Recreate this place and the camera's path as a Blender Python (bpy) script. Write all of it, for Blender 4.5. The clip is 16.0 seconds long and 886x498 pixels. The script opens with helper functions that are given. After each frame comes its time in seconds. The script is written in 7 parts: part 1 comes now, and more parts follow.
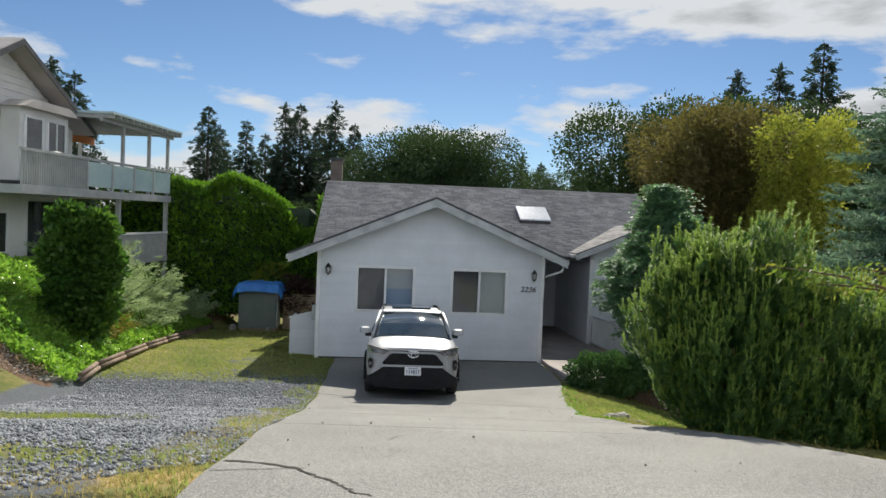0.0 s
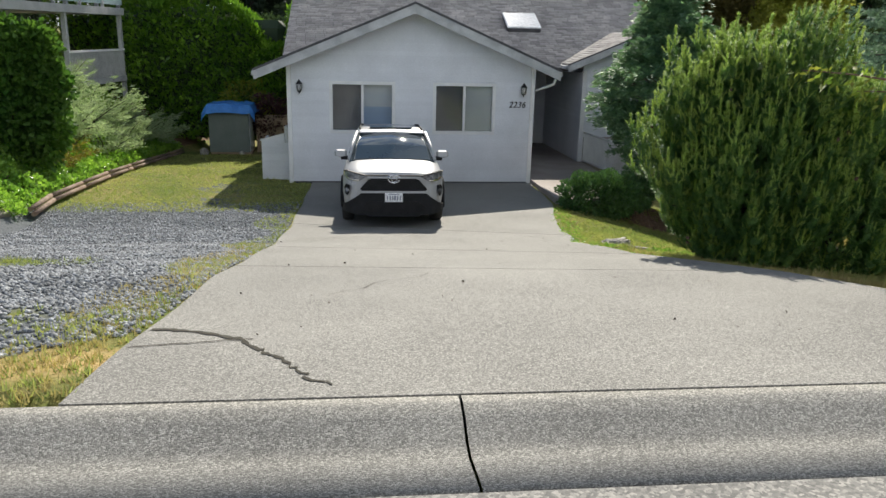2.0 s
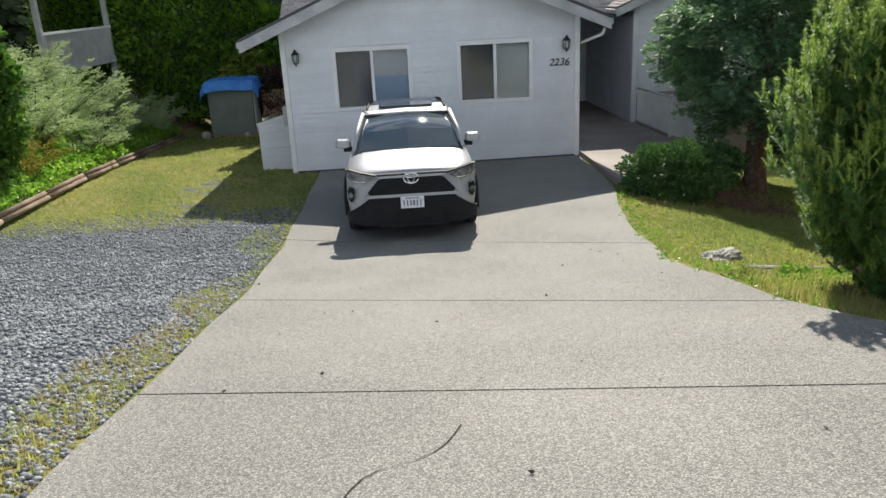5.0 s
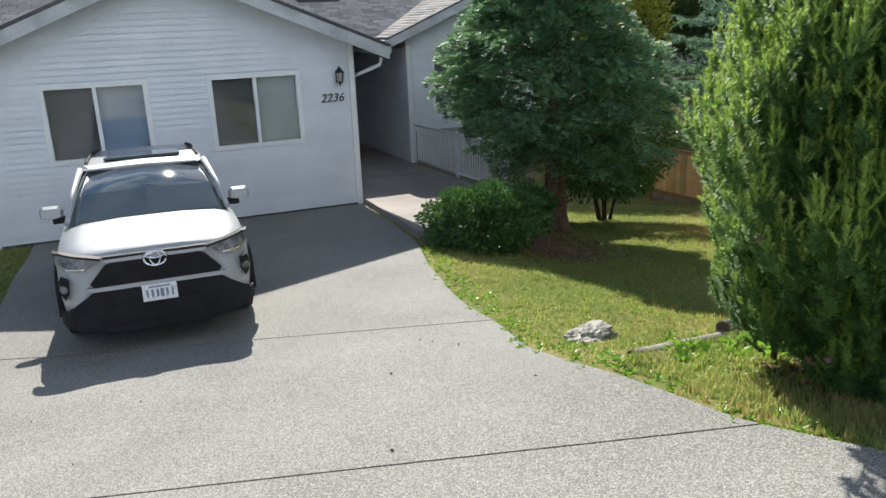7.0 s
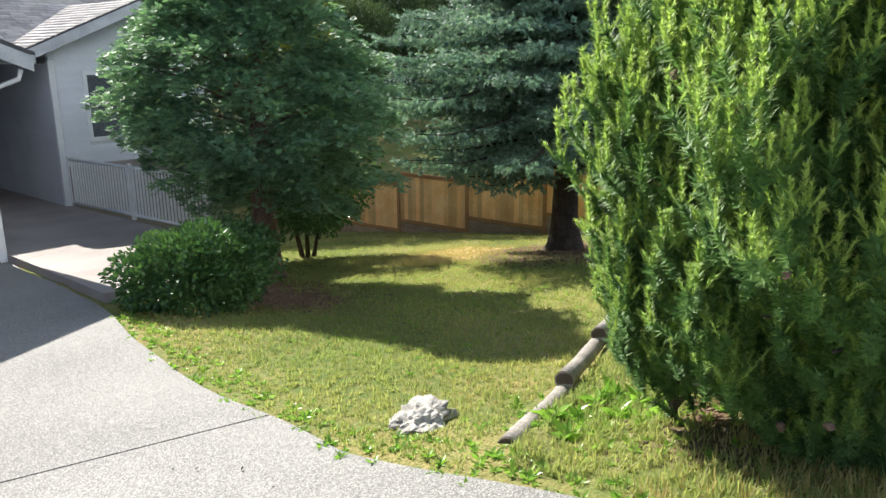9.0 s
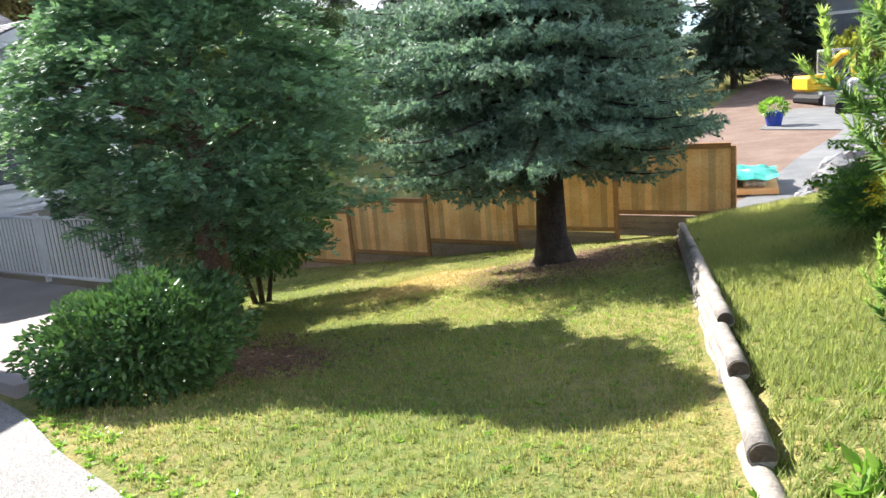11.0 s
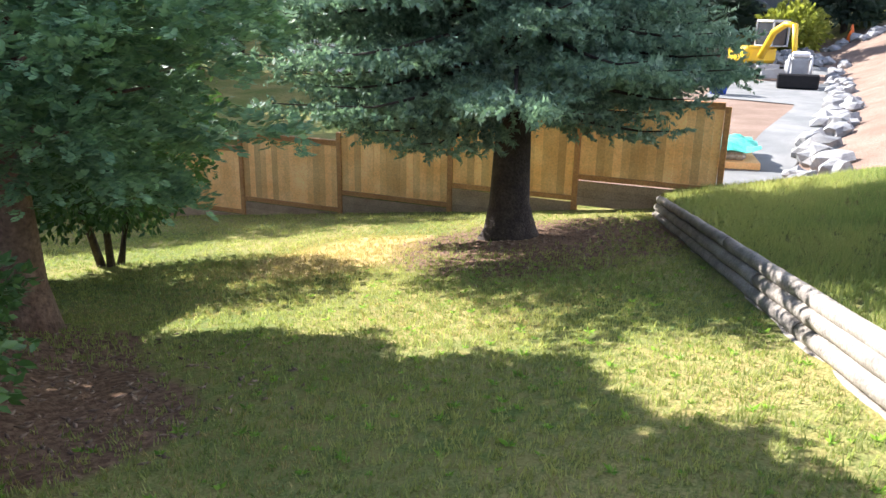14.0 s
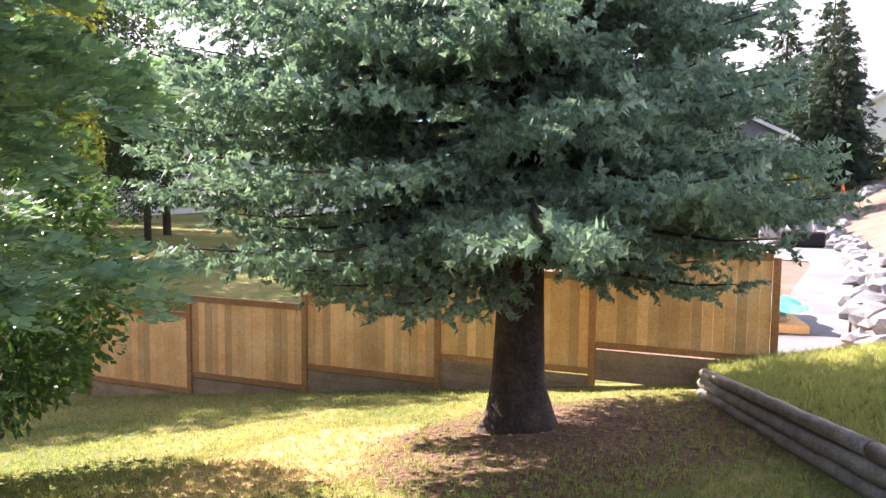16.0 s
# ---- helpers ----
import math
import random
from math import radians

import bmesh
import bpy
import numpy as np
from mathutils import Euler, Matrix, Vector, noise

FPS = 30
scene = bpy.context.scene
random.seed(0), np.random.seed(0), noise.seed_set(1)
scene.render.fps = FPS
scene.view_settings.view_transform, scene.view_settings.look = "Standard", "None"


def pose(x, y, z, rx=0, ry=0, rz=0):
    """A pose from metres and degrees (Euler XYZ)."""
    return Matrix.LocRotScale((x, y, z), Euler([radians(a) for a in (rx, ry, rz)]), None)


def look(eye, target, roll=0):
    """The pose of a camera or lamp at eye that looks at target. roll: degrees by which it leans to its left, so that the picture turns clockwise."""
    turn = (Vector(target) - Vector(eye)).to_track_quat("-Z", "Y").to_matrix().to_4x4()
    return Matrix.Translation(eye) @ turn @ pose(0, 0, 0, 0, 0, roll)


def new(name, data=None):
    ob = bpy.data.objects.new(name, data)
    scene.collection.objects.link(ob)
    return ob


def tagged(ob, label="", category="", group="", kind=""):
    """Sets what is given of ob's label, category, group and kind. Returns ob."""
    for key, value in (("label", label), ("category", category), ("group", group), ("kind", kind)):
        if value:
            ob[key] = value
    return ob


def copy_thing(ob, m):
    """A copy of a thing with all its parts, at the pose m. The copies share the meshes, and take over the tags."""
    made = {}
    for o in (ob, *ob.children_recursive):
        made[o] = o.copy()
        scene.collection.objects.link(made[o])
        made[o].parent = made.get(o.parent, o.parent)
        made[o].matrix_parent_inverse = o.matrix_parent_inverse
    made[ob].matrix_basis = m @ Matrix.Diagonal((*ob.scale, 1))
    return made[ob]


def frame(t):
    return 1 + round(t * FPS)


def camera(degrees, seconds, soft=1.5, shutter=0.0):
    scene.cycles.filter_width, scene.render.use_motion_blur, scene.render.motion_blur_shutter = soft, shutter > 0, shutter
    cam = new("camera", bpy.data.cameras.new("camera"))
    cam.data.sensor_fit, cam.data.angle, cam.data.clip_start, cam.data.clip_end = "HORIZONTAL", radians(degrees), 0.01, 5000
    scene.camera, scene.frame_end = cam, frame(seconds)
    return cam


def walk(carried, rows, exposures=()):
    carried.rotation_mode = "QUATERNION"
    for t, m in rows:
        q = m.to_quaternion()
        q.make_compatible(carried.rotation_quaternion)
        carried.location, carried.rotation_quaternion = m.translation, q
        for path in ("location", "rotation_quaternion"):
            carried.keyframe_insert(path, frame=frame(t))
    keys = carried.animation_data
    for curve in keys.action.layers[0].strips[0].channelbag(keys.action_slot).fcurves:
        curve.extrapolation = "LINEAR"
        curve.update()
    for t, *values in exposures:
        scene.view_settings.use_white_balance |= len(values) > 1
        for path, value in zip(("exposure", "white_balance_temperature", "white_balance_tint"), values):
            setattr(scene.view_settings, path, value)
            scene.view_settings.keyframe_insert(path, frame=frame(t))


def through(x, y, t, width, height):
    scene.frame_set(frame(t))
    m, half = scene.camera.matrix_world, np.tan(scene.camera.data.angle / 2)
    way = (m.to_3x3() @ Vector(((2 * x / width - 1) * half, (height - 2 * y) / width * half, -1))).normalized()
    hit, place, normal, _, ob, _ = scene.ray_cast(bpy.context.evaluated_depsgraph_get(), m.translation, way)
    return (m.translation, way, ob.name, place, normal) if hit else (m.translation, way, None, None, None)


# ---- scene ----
cam = camera(60.2, 16.0)
METRES, EYE, TILT, LEAN, TURN = 17.5, 1.6, 0.0, 0.0, -4.8
ROWS = [
    (0.0, 0.0, 0.0, 0.0, 0.09, -2.2, -2.33),
    (0.5, -0.0027, 0.012, -0.0019, 2.23, -5.77, -2.34),
    (1.0, -0.0056, 0.0284, -0.0041, 1.95, -9.48, -2.05),
    (1.5, -0.002, 0.0511, -0.0051, 0.45, -12.96, -1.7),
    (2.0, 0.0016, 0.0742, -0.0071, -1.25, -15.74, -1.33),
    (2.5, 0.0035, 0.1029, -0.0085, -3.03, -18.25, -0.78),
    (3.0, 0.0104, 0.133, -0.0077, -3.97, -20.45, 0.08),
    (5.5, 0.004, 0.2925, -0.0136, 0.75, -18.87, 2.89),
    (6.0, 0.0044, 0.3276, -0.0202, -4.38, -19.58, 4.23),
    (6.5, 0.0084, 0.3637, -0.0272, -11.06, -20.44, 2.79),
    (7.0, 0.0053, 0.4024, -0.031, -17.61, -16.75, 2.14),
    (7.5, 0.0049, 0.4323, -0.032, -23.04, -9.8, 2.37),
    (7.8, 0.005, 0.45, -0.0345, -26.4, -7.2, 2.8),
    (8.0, 0.0051, 0.462, -0.0355, -29.07, -7.57, 2.86),
    (8.5, 0.0042, 0.4909, -0.045, -36.72, -12.74, 1.48),
    (9.0, 0.0084, 0.5203, -0.0527, -43.22, -14.7, 0.31),
    (11.5, 0.0705, 0.6577, -0.0855, -51.62, -12.81, 5.87),
    (12.0, 0.0915, 0.6828, -0.0933, -59.11, -12.76, 0.62),
    (12.5, 0.1121, 0.711, -0.1005, -62.82, -10.82, -1.51),
    (13.0, 0.1353, 0.7347, -0.1061, -61.75, -15.6, -0.99),
    (13.5, 0.1573, 0.7563, -0.1088, -59.12, -17.19, -3.47),
    (14.0, 0.1829, 0.7766, -0.1109, -56.32, -17.06, -0.99),
    (14.5, 0.2126, 0.7973, -0.1176, -47.67, -17.15, -1.67),
    (15.0, 0.239, 0.8188, -0.1238, -50.05, -12.27, -0.97),
    (15.5, 0.2708, 0.836, -0.1272, -53.52, -7.39, -1.5),
    (16.0, 0.3025, 0.8568, -0.1372, -57.52, -4.67, -0.62),
]
walk(cam, [(t, pose(0, 0, EYE, TILT, LEAN, TURN) @ pose(METRES * x, METRES * y, METRES * z, 90 + pitch, roll, yaw)) for t, x, y, z, yaw, pitch, roll in ROWS],
     ((0.0, 0.27, 6500, 8), (3.0, 0.47, 6600, 8), (6.0, 0.5, 6450, 8), (7.5, 0.78, 6200, 8), (9.0, 1.18, 6250, 10), (11.5, 1.65, 6150, 15),
      (14.5, 1.9, 6050, 17), (16.0, 2.1, 6550, 31)))

# ---- daylight: low sun behind the house, blue sky with cumulus ----
SUN = Vector((0.175, 0.965, 0.725)).normalized()
sun = new("sun", bpy.data.lights.new("sun", "SUN"))
sun.data.energy, sun.data.angle, sun.data.color = 5.0, radians(0.55), (1.0, 0.93, 0.82)
sun.matrix_world = look((0, 0, 30), Vector((0, 0, 30)) - SUN)
world = bpy.data.worlds.new("sky")
scene.world = world
world.use_nodes = True
wn, wl = world.node_tree.nodes, world.node_tree.links
sky = wn.new("ShaderNodeTexSky")
sky.sky_type, sky.sun_disc = "NISHITA", False
sky.sun_elevation, sky.sun_rotation = math.asin(SUN.z), math.atan2(SUN.x, SUN.y)
sky.air_density, sky.dust_density, sky.ozone_density = 0.75, 0.1, 3.0
coord = wn.new("ShaderNodeTexCoord")
stretch = wn.new("ShaderNodeMapping")
stretch.inputs["Scale"].default_value = (1.0, 1.0, 3.3)
stretch.inputs["Location"].default_value = (0.35, 0.1, 0.25)
puff = wn.new("ShaderNodeTexNoise")
puff.inputs["Scale"].default_value, puff.inputs["Detail"].default_value, puff.inputs["Roughness"].default_value = 3.5, 10.0, 0.55
ramp = wn.new("ShaderNodeValToRGB")
ramp.color_ramp.elements[0].position, ramp.color_ramp.elements[1].position = 0.475, 0.55
cloud = wn.new("ShaderNodeMix")
cloud.data_type = "RGBA"
wl.new(coord.outputs["Generated"], stretch.inputs["Vector"])
wl.new(stretch.outputs["Vector"], puff.inputs["Vector"])
bank = wn.new("ShaderNodeVectorMath")
bank.operation = "DOT_PRODUCT"
bank.inputs[1].default_value = (0.07, 0.0, 0.04)
wl.new(coord.outputs["Generated"], bank.inputs[0])
cover_sum = wn.new("ShaderNodeMath")
cover_sum.operation = "ADD"
wl.new(puff.outputs["Fac"], cover_sum.inputs[0])
wl.new(bank.outputs["Value"], cover_sum.inputs[1])
wl.new(cover_sum.outputs[0], ramp.inputs["Fac"])
thick = wn.new("ShaderNodeMapRange")
thick.inputs["From Min"].default_value, thick.inputs["From Max"].default_value = 0.60, 0.74
thick.inputs["To Min"].default_value, thick.inputs["To Max"].default_value = 1.0, 0.42
wl.new(cover_sum.outputs[0], thick.inputs["Value"])
# clouds lie low; overhead the sky is clear
lift = wn.new("ShaderNodeSeparateXYZ")
wl.new(coord.outputs["Generated"], lift.inputs["Vector"])
low = wn.new("ShaderNodeMapRange")
low.inputs["From Min"].default_value, low.inputs["From Max"].default_value = 1.05, 0.4
wl.new(lift.outputs["Z"], low.inputs["Value"])
amount = wn.new("ShaderNodeMath")
amount.operation = "MULTIPLY"
wl.new(ramp.outputs["Color"], amount.inputs[0])
wl.new(low.outputs["Result"], amount.inputs[1])
wl.new(amount.outputs[0], cloud.inputs["Factor"])
# clouds opposite the sun are lit from the front and brighter
facing = wn.new("ShaderNodeVectorMath")
facing.operation = "DOT_PRODUCT"
facing.inputs[1].default_value = tuple(-SUN)
wl.new(coord.outputs["Generated"], facing.inputs[0])
lit = wn.new("ShaderNodeMapRange")
lit.inputs["From Min"].default_value, lit.inputs["From Max"].default_value = -0.6, 0.7
lit.inputs["To Min"].default_value, lit.inputs["To Max"].default_value = 6.6, 18.0
wl.new(facing.outputs["Value"], lit.inputs["Value"])
tone = wn.new("ShaderNodeVectorMath")
tone.operation = "SCALE"
tone.inputs[0].default_value = (0.97, 1.0, 1.05)
shade = wn.new("ShaderNodeMath")
shade.operation = "MULTIPLY"
wl.new(lit.outputs["Result"], shade.inputs[0])
wl.new(thick.outputs["Result"], shade.inputs[1])
wl.new(shade.outputs[0], tone.inputs["Scale"])
wl.new(tone.outputs["Vector"], cloud.inputs["B"])
deep = wn.new("ShaderNodeMix")
deep.data_type, deep.blend_type = "RGBA", "MULTIPLY"
deep.inputs["Factor"].default_value = 1.0
deep.inputs["B"].default_value = (0.66, 0.73, 0.79, 1)
wl.new(sky.outputs["Color"], deep.inputs["A"])
wl.new(deep.outputs["Result"], cloud.inputs["A"])
wl.new(cloud.outputs["Result"], wn["Background"].inputs["Color"])
wn["Background"].inputs["Strength"].default_value = 0.092

# ---- materials ----
def material(name, base, other=None, scale=3.0, fine=60.0, rough=0.8, bump=0.15, metal=0.0, spread=0.0, detail=0.25, coat=0.0):
    """A surface with stains at one scale and grain at another; spread varies it from piece to piece."""
    m = bpy.data.materials.new(name)
    m.use_nodes = True
    n, l = m.node_tree.nodes, m.node_tree.links
    bsdf = n["Principled BSDF"]
    bsdf.inputs["Roughness"].default_value, bsdf.inputs["Metallic"].default_value = rough, metal
    bsdf.inputs["Coat Weight"].default_value = coat
    tc = n.new("ShaderNodeTexCoord")
    big, small = n.new("ShaderNodeTexNoise"), n.new("ShaderNodeTexNoise")
    for node, s, d in ((big, scale, 5), (small, fine, 3)):
        node.inputs["Scale"].default_value, node.inputs["Detail"].default_value = s, d
        l.new(tc.outputs["Object"], node.inputs["Vector"])
    mix = n.new("ShaderNodeMix")
    mix.data_type = "RGBA"
    mix.inputs["A"].default_value, mix.inputs["B"].default_value = (*base, 1), (*(other or base), 1)
    r = n.new("ShaderNodeMapRange")
    r.inputs["From Min"].default_value, r.inputs["From Max"].default_value = 0.35, 0.65
    l.new(big.outputs["Fac"], r.inputs["Value"])
    l.new(r.outputs["Result"], mix.inputs["Factor"])
    grain = n.new("ShaderNodeMapRange")
    grain.inputs["From Min"].default_value, grain.inputs["From Max"].default_value = 0.3, 0.7
    grain.inputs["To Min"].default_value, grain.inputs["To Max"].default_value = 1 - detail, 1 + detail
    l.new(small.outputs["Fac"], grain.inputs["Value"])
    value = grain.outputs["Result"]
    if spread:
        info = n.new("ShaderNodeObjectInfo")
        isle = n.new("ShaderNodeNewGeometry")
        add = n.new("ShaderNodeMath")
        add.operation = "ADD"
        l.new(info.outputs["Random"], add.inputs[0])
        l.new(isle.outputs["Random Per Island"], add.inputs[1])
        frac = n.new("ShaderNodeMath")
        frac.operation = "FRACT"
        l.new(add.outputs[0], frac.inputs[0])
        rr = n.new("ShaderNodeMapRange")
        rr.inputs["To Min"].default_value, rr.inputs["To Max"].default_value = 1 - spread, 1 + spread
        l.new(frac.outputs[0], rr.inputs["Value"])
        mul = n.new("ShaderNodeMath")
        mul.operation = "MULTIPLY"
        l.new(value, mul.inputs[0])
        l.new(rr.outputs["Result"], mul.inputs[1])
        value = mul.outputs[0]
    tint = n.new("ShaderNodeVectorMath")
    tint.operation = "SCALE"
    l.new(mix.outputs["Result"], tint.inputs[0])
    l.new(value, tint.inputs["Scale"])
    l.new(tint.outputs["Vector"], bsdf.inputs["Base Color"])
    if bump:
        b = n.new("ShaderNodeBump")
        b.inputs["Strength"].default_value, b.inputs["Distance"].default_value = bump, 0.02
        l.new(small.outputs["Fac"], b.inputs["Height"])
        l.new(b.outputs["Normal"], bsdf.inputs["Normal"])
    return m


def leaf_material(name, base, other, through=0.4, rough=0.55, scale=0.9):
    """Leaves or needles: two greens by clump and by leaf, part of the light passing through."""
    m = bpy.data.materials.new(name)
    m.use_nodes = True
    n, l = m.node_tree.nodes, m.node_tree.links
    bsdf, out = n["Principled BSDF"], n["Material Output"]
    bsdf.inputs["Roughness"].default_value = rough
    bsdf.inputs["Specular IOR Level"].default_value = 0.3
    isle, tc, big = n.new("ShaderNodeNewGeometry"), n.new("ShaderNodeTexCoord"), n.new("ShaderNodeTexNoise")
    big.inputs["Scale"].default_value = scale
    l.new(tc.outputs["Object"], big.inputs["Vector"])
    add = n.new("ShaderNodeMath")
    add.operation = "MULTIPLY_ADD"
    add.inputs[1].default_value = 0.55
    l.new(isle.outputs["Random Per Island"], add.inputs[0])
    off = n.new("ShaderNodeMapRange")
    off.inputs["From Min"].default_value, off.inputs["From Max"].default_value = 0.3, 0.7
    off.inputs["To Max"].default_value = 0.5
    l.new(big.outputs["Fac"], off.inputs["Value"])
    l.new(off.outputs["Result"], add.inputs[2])
    mix = n.new("ShaderNodeMix")
    mix.data_type = "RGBA"
    mix.inputs["A"].default_value, mix.inputs["B"].default_value = (*base, 1), (*other, 1)
    l.new(add.outputs[0], mix.inputs["Factor"])
    l.new(mix.outputs["Result"], bsdf.inputs["Base Color"])
    trans, both = n.new("ShaderNodeBsdfTranslucent"), n.new("ShaderNodeMixShader")
    warm = n.new("ShaderNodeMix")
    warm.data_type, warm.blend_type = "RGBA", "MULTIPLY"
    warm.inputs["Factor"].default_value = 1.0
    warm.inputs["B"].default_value = (1.3, 1.42, 0.95, 1)
    l.new(mix.outputs["Result"], warm.inputs["A"])
    l.new(warm.outputs["Result"], trans.inputs["Color"])
    both.inputs["Fac"].default_value = through
    l.new(bsdf.outputs["BSDF"], both.inputs[1])
    l.new(trans.outputs["BSDF"], both.inputs[2])
    l.new(both.outputs["Shader"], out.inputs["Surface"])
    return m


def glass_material(name, tint, rough=0.02):
    m = bpy.data.materials.new(name)
    m.use_nodes = True
    b = m.node_tree.nodes["Principled BSDF"]
    b.inputs["Base Color"].default_value = (*tint, 1)
    b.inputs["Roughness"].default_value, b.inputs["IOR"].default_value = rough, 1.5
    b.inputs["Transmission Weight"].default_value = 1.0
    return m


def aggregate(name, dark, mid, light, size=70.0):
    """Exposed aggregate: pebbles of several greys in a worn matrix."""
    m = material(name, dark, mid, 0.7, 110, 0.85, 0.0, detail=0.3)
    n, l = m.node_tree.nodes, m.node_tree.links
    bsdf = n["Principled BSDF"]
    old = bsdf.inputs["Base Color"].links[0].from_socket
    tc = n.new("ShaderNodeTexCoord")
    v = n.new("ShaderNodeTexVoronoi")
    v.inputs["Scale"].default_value = size
    l.new(tc.outputs["Object"], v.inputs["Vector"])
    sep = n.new("ShaderNodeSeparateColor")
    l.new(v.outputs["Color"], sep.inputs["Color"])
    ramp = n.new("ShaderNodeValToRGB")
    ramp.color_ramp.elements[0].position, ramp.color_ramp.elements[0].color = 0.0, (*[c * 0.55 for c in dark], 1)
    ramp.color_ramp.elements[1].position, ramp.color_ramp.elements[1].color = 1.0, (*light, 1)
    e = ramp.color_ramp.elements.new(0.6)
    e.color = (*mid, 1)
    l.new(sep.outputs["Red"], ramp.inputs["Fac"])
    mix = n.new("ShaderNodeMix")
    mix.data_type = "RGBA"
    mix.inputs["Factor"].default_value = 0.62
    l.new(old, mix.inputs["A"])
    l.new(ramp.outputs["Color"], mix.inputs["B"])
    l.new(mix.outputs["Result"], bsdf.inputs["Base Color"])
    b = n.new("ShaderNodeBump")
    b.inputs["Strength"].default_value, b.inputs["Distance"].default_value = 0.3, 0.006
    b.invert = True
    l.new(v.outputs["Distance"], b.inputs["Height"])
    l.new(b.outputs["Normal"], bsdf.inputs["Normal"])
    return m


WHITE = material("white_vinyl_siding", (0.72, 0.735, 0.775), (0.65, 0.665, 0.70), 1.3, 35, 0.55, 0.04, detail=0.05, spread=0.03)
TRIM = material("white_trim_paint", (0.84, 0.84, 0.84), (0.74, 0.74, 0.74), 2.0, 40, 0.5, 0.04, detail=0.05)
FASCIA = material("weathered_white_fascia", (0.52, 0.53, 0.54), (0.36, 0.37, 0.38), 3.0, 40, 0.6, 0.06, detail=0.1)
SHINGLE = material("asphalt_shingle", (0.34, 0.315, 0.305), (0.45, 0.42, 0.40), 1.2, 140, 0.8, 0.3, spread=0.25)
DARK = material("dark_roof_edge", (0.05, 0.05, 0.055), (0.08, 0.08, 0.085), 4, 50, 0.6, 0.1)
CONCRETE = aggregate("exposed_aggregate_concrete", (0.12, 0.118, 0.111), (0.248, 0.242, 0.224), (0.56, 0.545, 0.50), 165)
CURB = aggregate("weathered_curb_concrete", (0.13, 0.127, 0.117), (0.265, 0.258, 0.235), (0.58, 0.56, 0.51), 165)
SLAB = material("plain_concrete", (0.27, 0.235, 0.215), (0.36, 0.32, 0.295), 1.0, 90, 0.85, 0.2, detail=0.15)
ASPHALT = aggregate("worn_asphalt", (0.10, 0.10, 0.10), (0.17, 0.17, 0.165), (0.36, 0.35, 0.33), 75)
CEDAR = material("new_cedar_boards", (0.74, 0.41, 0.15), (0.84, 0.54, 0.24), 2.0, 30, 0.6, 0.08, spread=0.27, detail=0.14)
CEDAR_DARK = material("cedar_rails_and_posts", (0.36, 0.17, 0.06), (0.44, 0.23, 0.09), 2.5, 30, 0.65, 0.08, spread=0.1)
GREYWOOD = material("grey_treated_boards", (0.30, 0.21, 0.135), (0.42, 0.31, 0.21), 2.0, 40, 0.8, 0.15, spread=0.15)
LOG = material("weathered_log", (0.205, 0.185, 0.16), (0.36, 0.325, 0.28), 4.0, 45, 0.85, 0.35, detail=0.3)
LOG_END = material("dark_log_end", (0.06, 0.045, 0.035), (0.11, 0.085, 0.065), 9, 70, 0.9, 0.3)
TIMBER = material("brown_landscape_timber", (0.16, 0.105, 0.075), (0.27, 0.20, 0.15), 3.0, 45, 0.85, 0.3, detail=0.3)
BARK = material("dark_bark", (0.035, 0.027, 0.023), (0.065, 0.05, 0.042), 6, 30, 0.95, 0.9, detail=0.4)
CEDAR_BARK = material("stringy_brown_bark", (0.14, 0.085, 0.06), (0.22, 0.145, 0.11), 5, 26, 0.95, 0.9, detail=0.4)
ROCK = material("white_grey_rock", (0.52, 0.49, 0.44), (0.25, 0.235, 0.205), 9, 40, 0.85, 0.6, detail=0.2, spread=0.12)
BLUEROCK = material("blasted_grey_rock", (0.19, 0.20, 0.21), (0.32, 0.32, 0.315), 2, 30, 0.85, 0.6, detail=0.2, spread=0.2)
BLACK = material("black_plastic", (0.01, 0.01, 0.011), (0.017, 0.017, 0.018), 6, 80, 0.6, 0.05)
PINE = leaf_material("pine_needles", (0.065, 0.145, 0.06), (0.22, 0.35, 0.10), 0.38, scale=2.4)
SPRUCE = leaf_material("blue_spruce_needles", (0.055, 0.115, 0.105), (0.32, 0.45, 0.34), 0.3, scale=2.2)
CYPRESS = leaf_material("cypress_sprays", (0.06, 0.14, 0.095), (0.27, 0.42, 0.22), 0.3, scale=3.5)
LAUREL = leaf_material("laurel_leaves", (0.04, 0.12, 0.02), (0.23, 0.40, 0.035), 0.27, 0.4)
IVY = leaf_material("ivy_leaves", (0.075, 0.19, 0.03), (0.34, 0.52, 0.085), 0.45, 0.3)
RHODO = leaf_material("rhododendron_leaves", (0.03, 0.08, 0.035), (0.11, 0.20, 0.055), 0.25, 0.3)
JUNIPER = leaf_material("pale_juniper_sprays", (0.17, 0.25, 0.14), (0.54, 0.60, 0.42), 0.5)
GOLD = leaf_material("golden_needles", (0.26, 0.24, 0.02), (0.55, 0.46, 0.03), 0.4)
GRASS = leaf_material("lawn_grass", (0.15, 0.225, 0.075), (0.46, 0.43, 0.17), 0.5, 0.6, 0.5)
DRYGRASS = leaf_material("dry_grass", (0.30, 0.25, 0.11), (0.50, 0.39, 0.20), 0.45, 0.7, 0.5)
# ivy greens darkened: the stump's shade is put into the leaf colour
SHADEDIVY = leaf_material("shaded_ivy_leaves", (0.035, 0.10, 0.02), (0.11, 0.20, 0.035), 0.4, 0.35)
FARGREEN = leaf_material("far_foliage", (0.035, 0.065, 0.03), (0.075, 0.115, 0.04), 0.25, 0.7, 0.25)
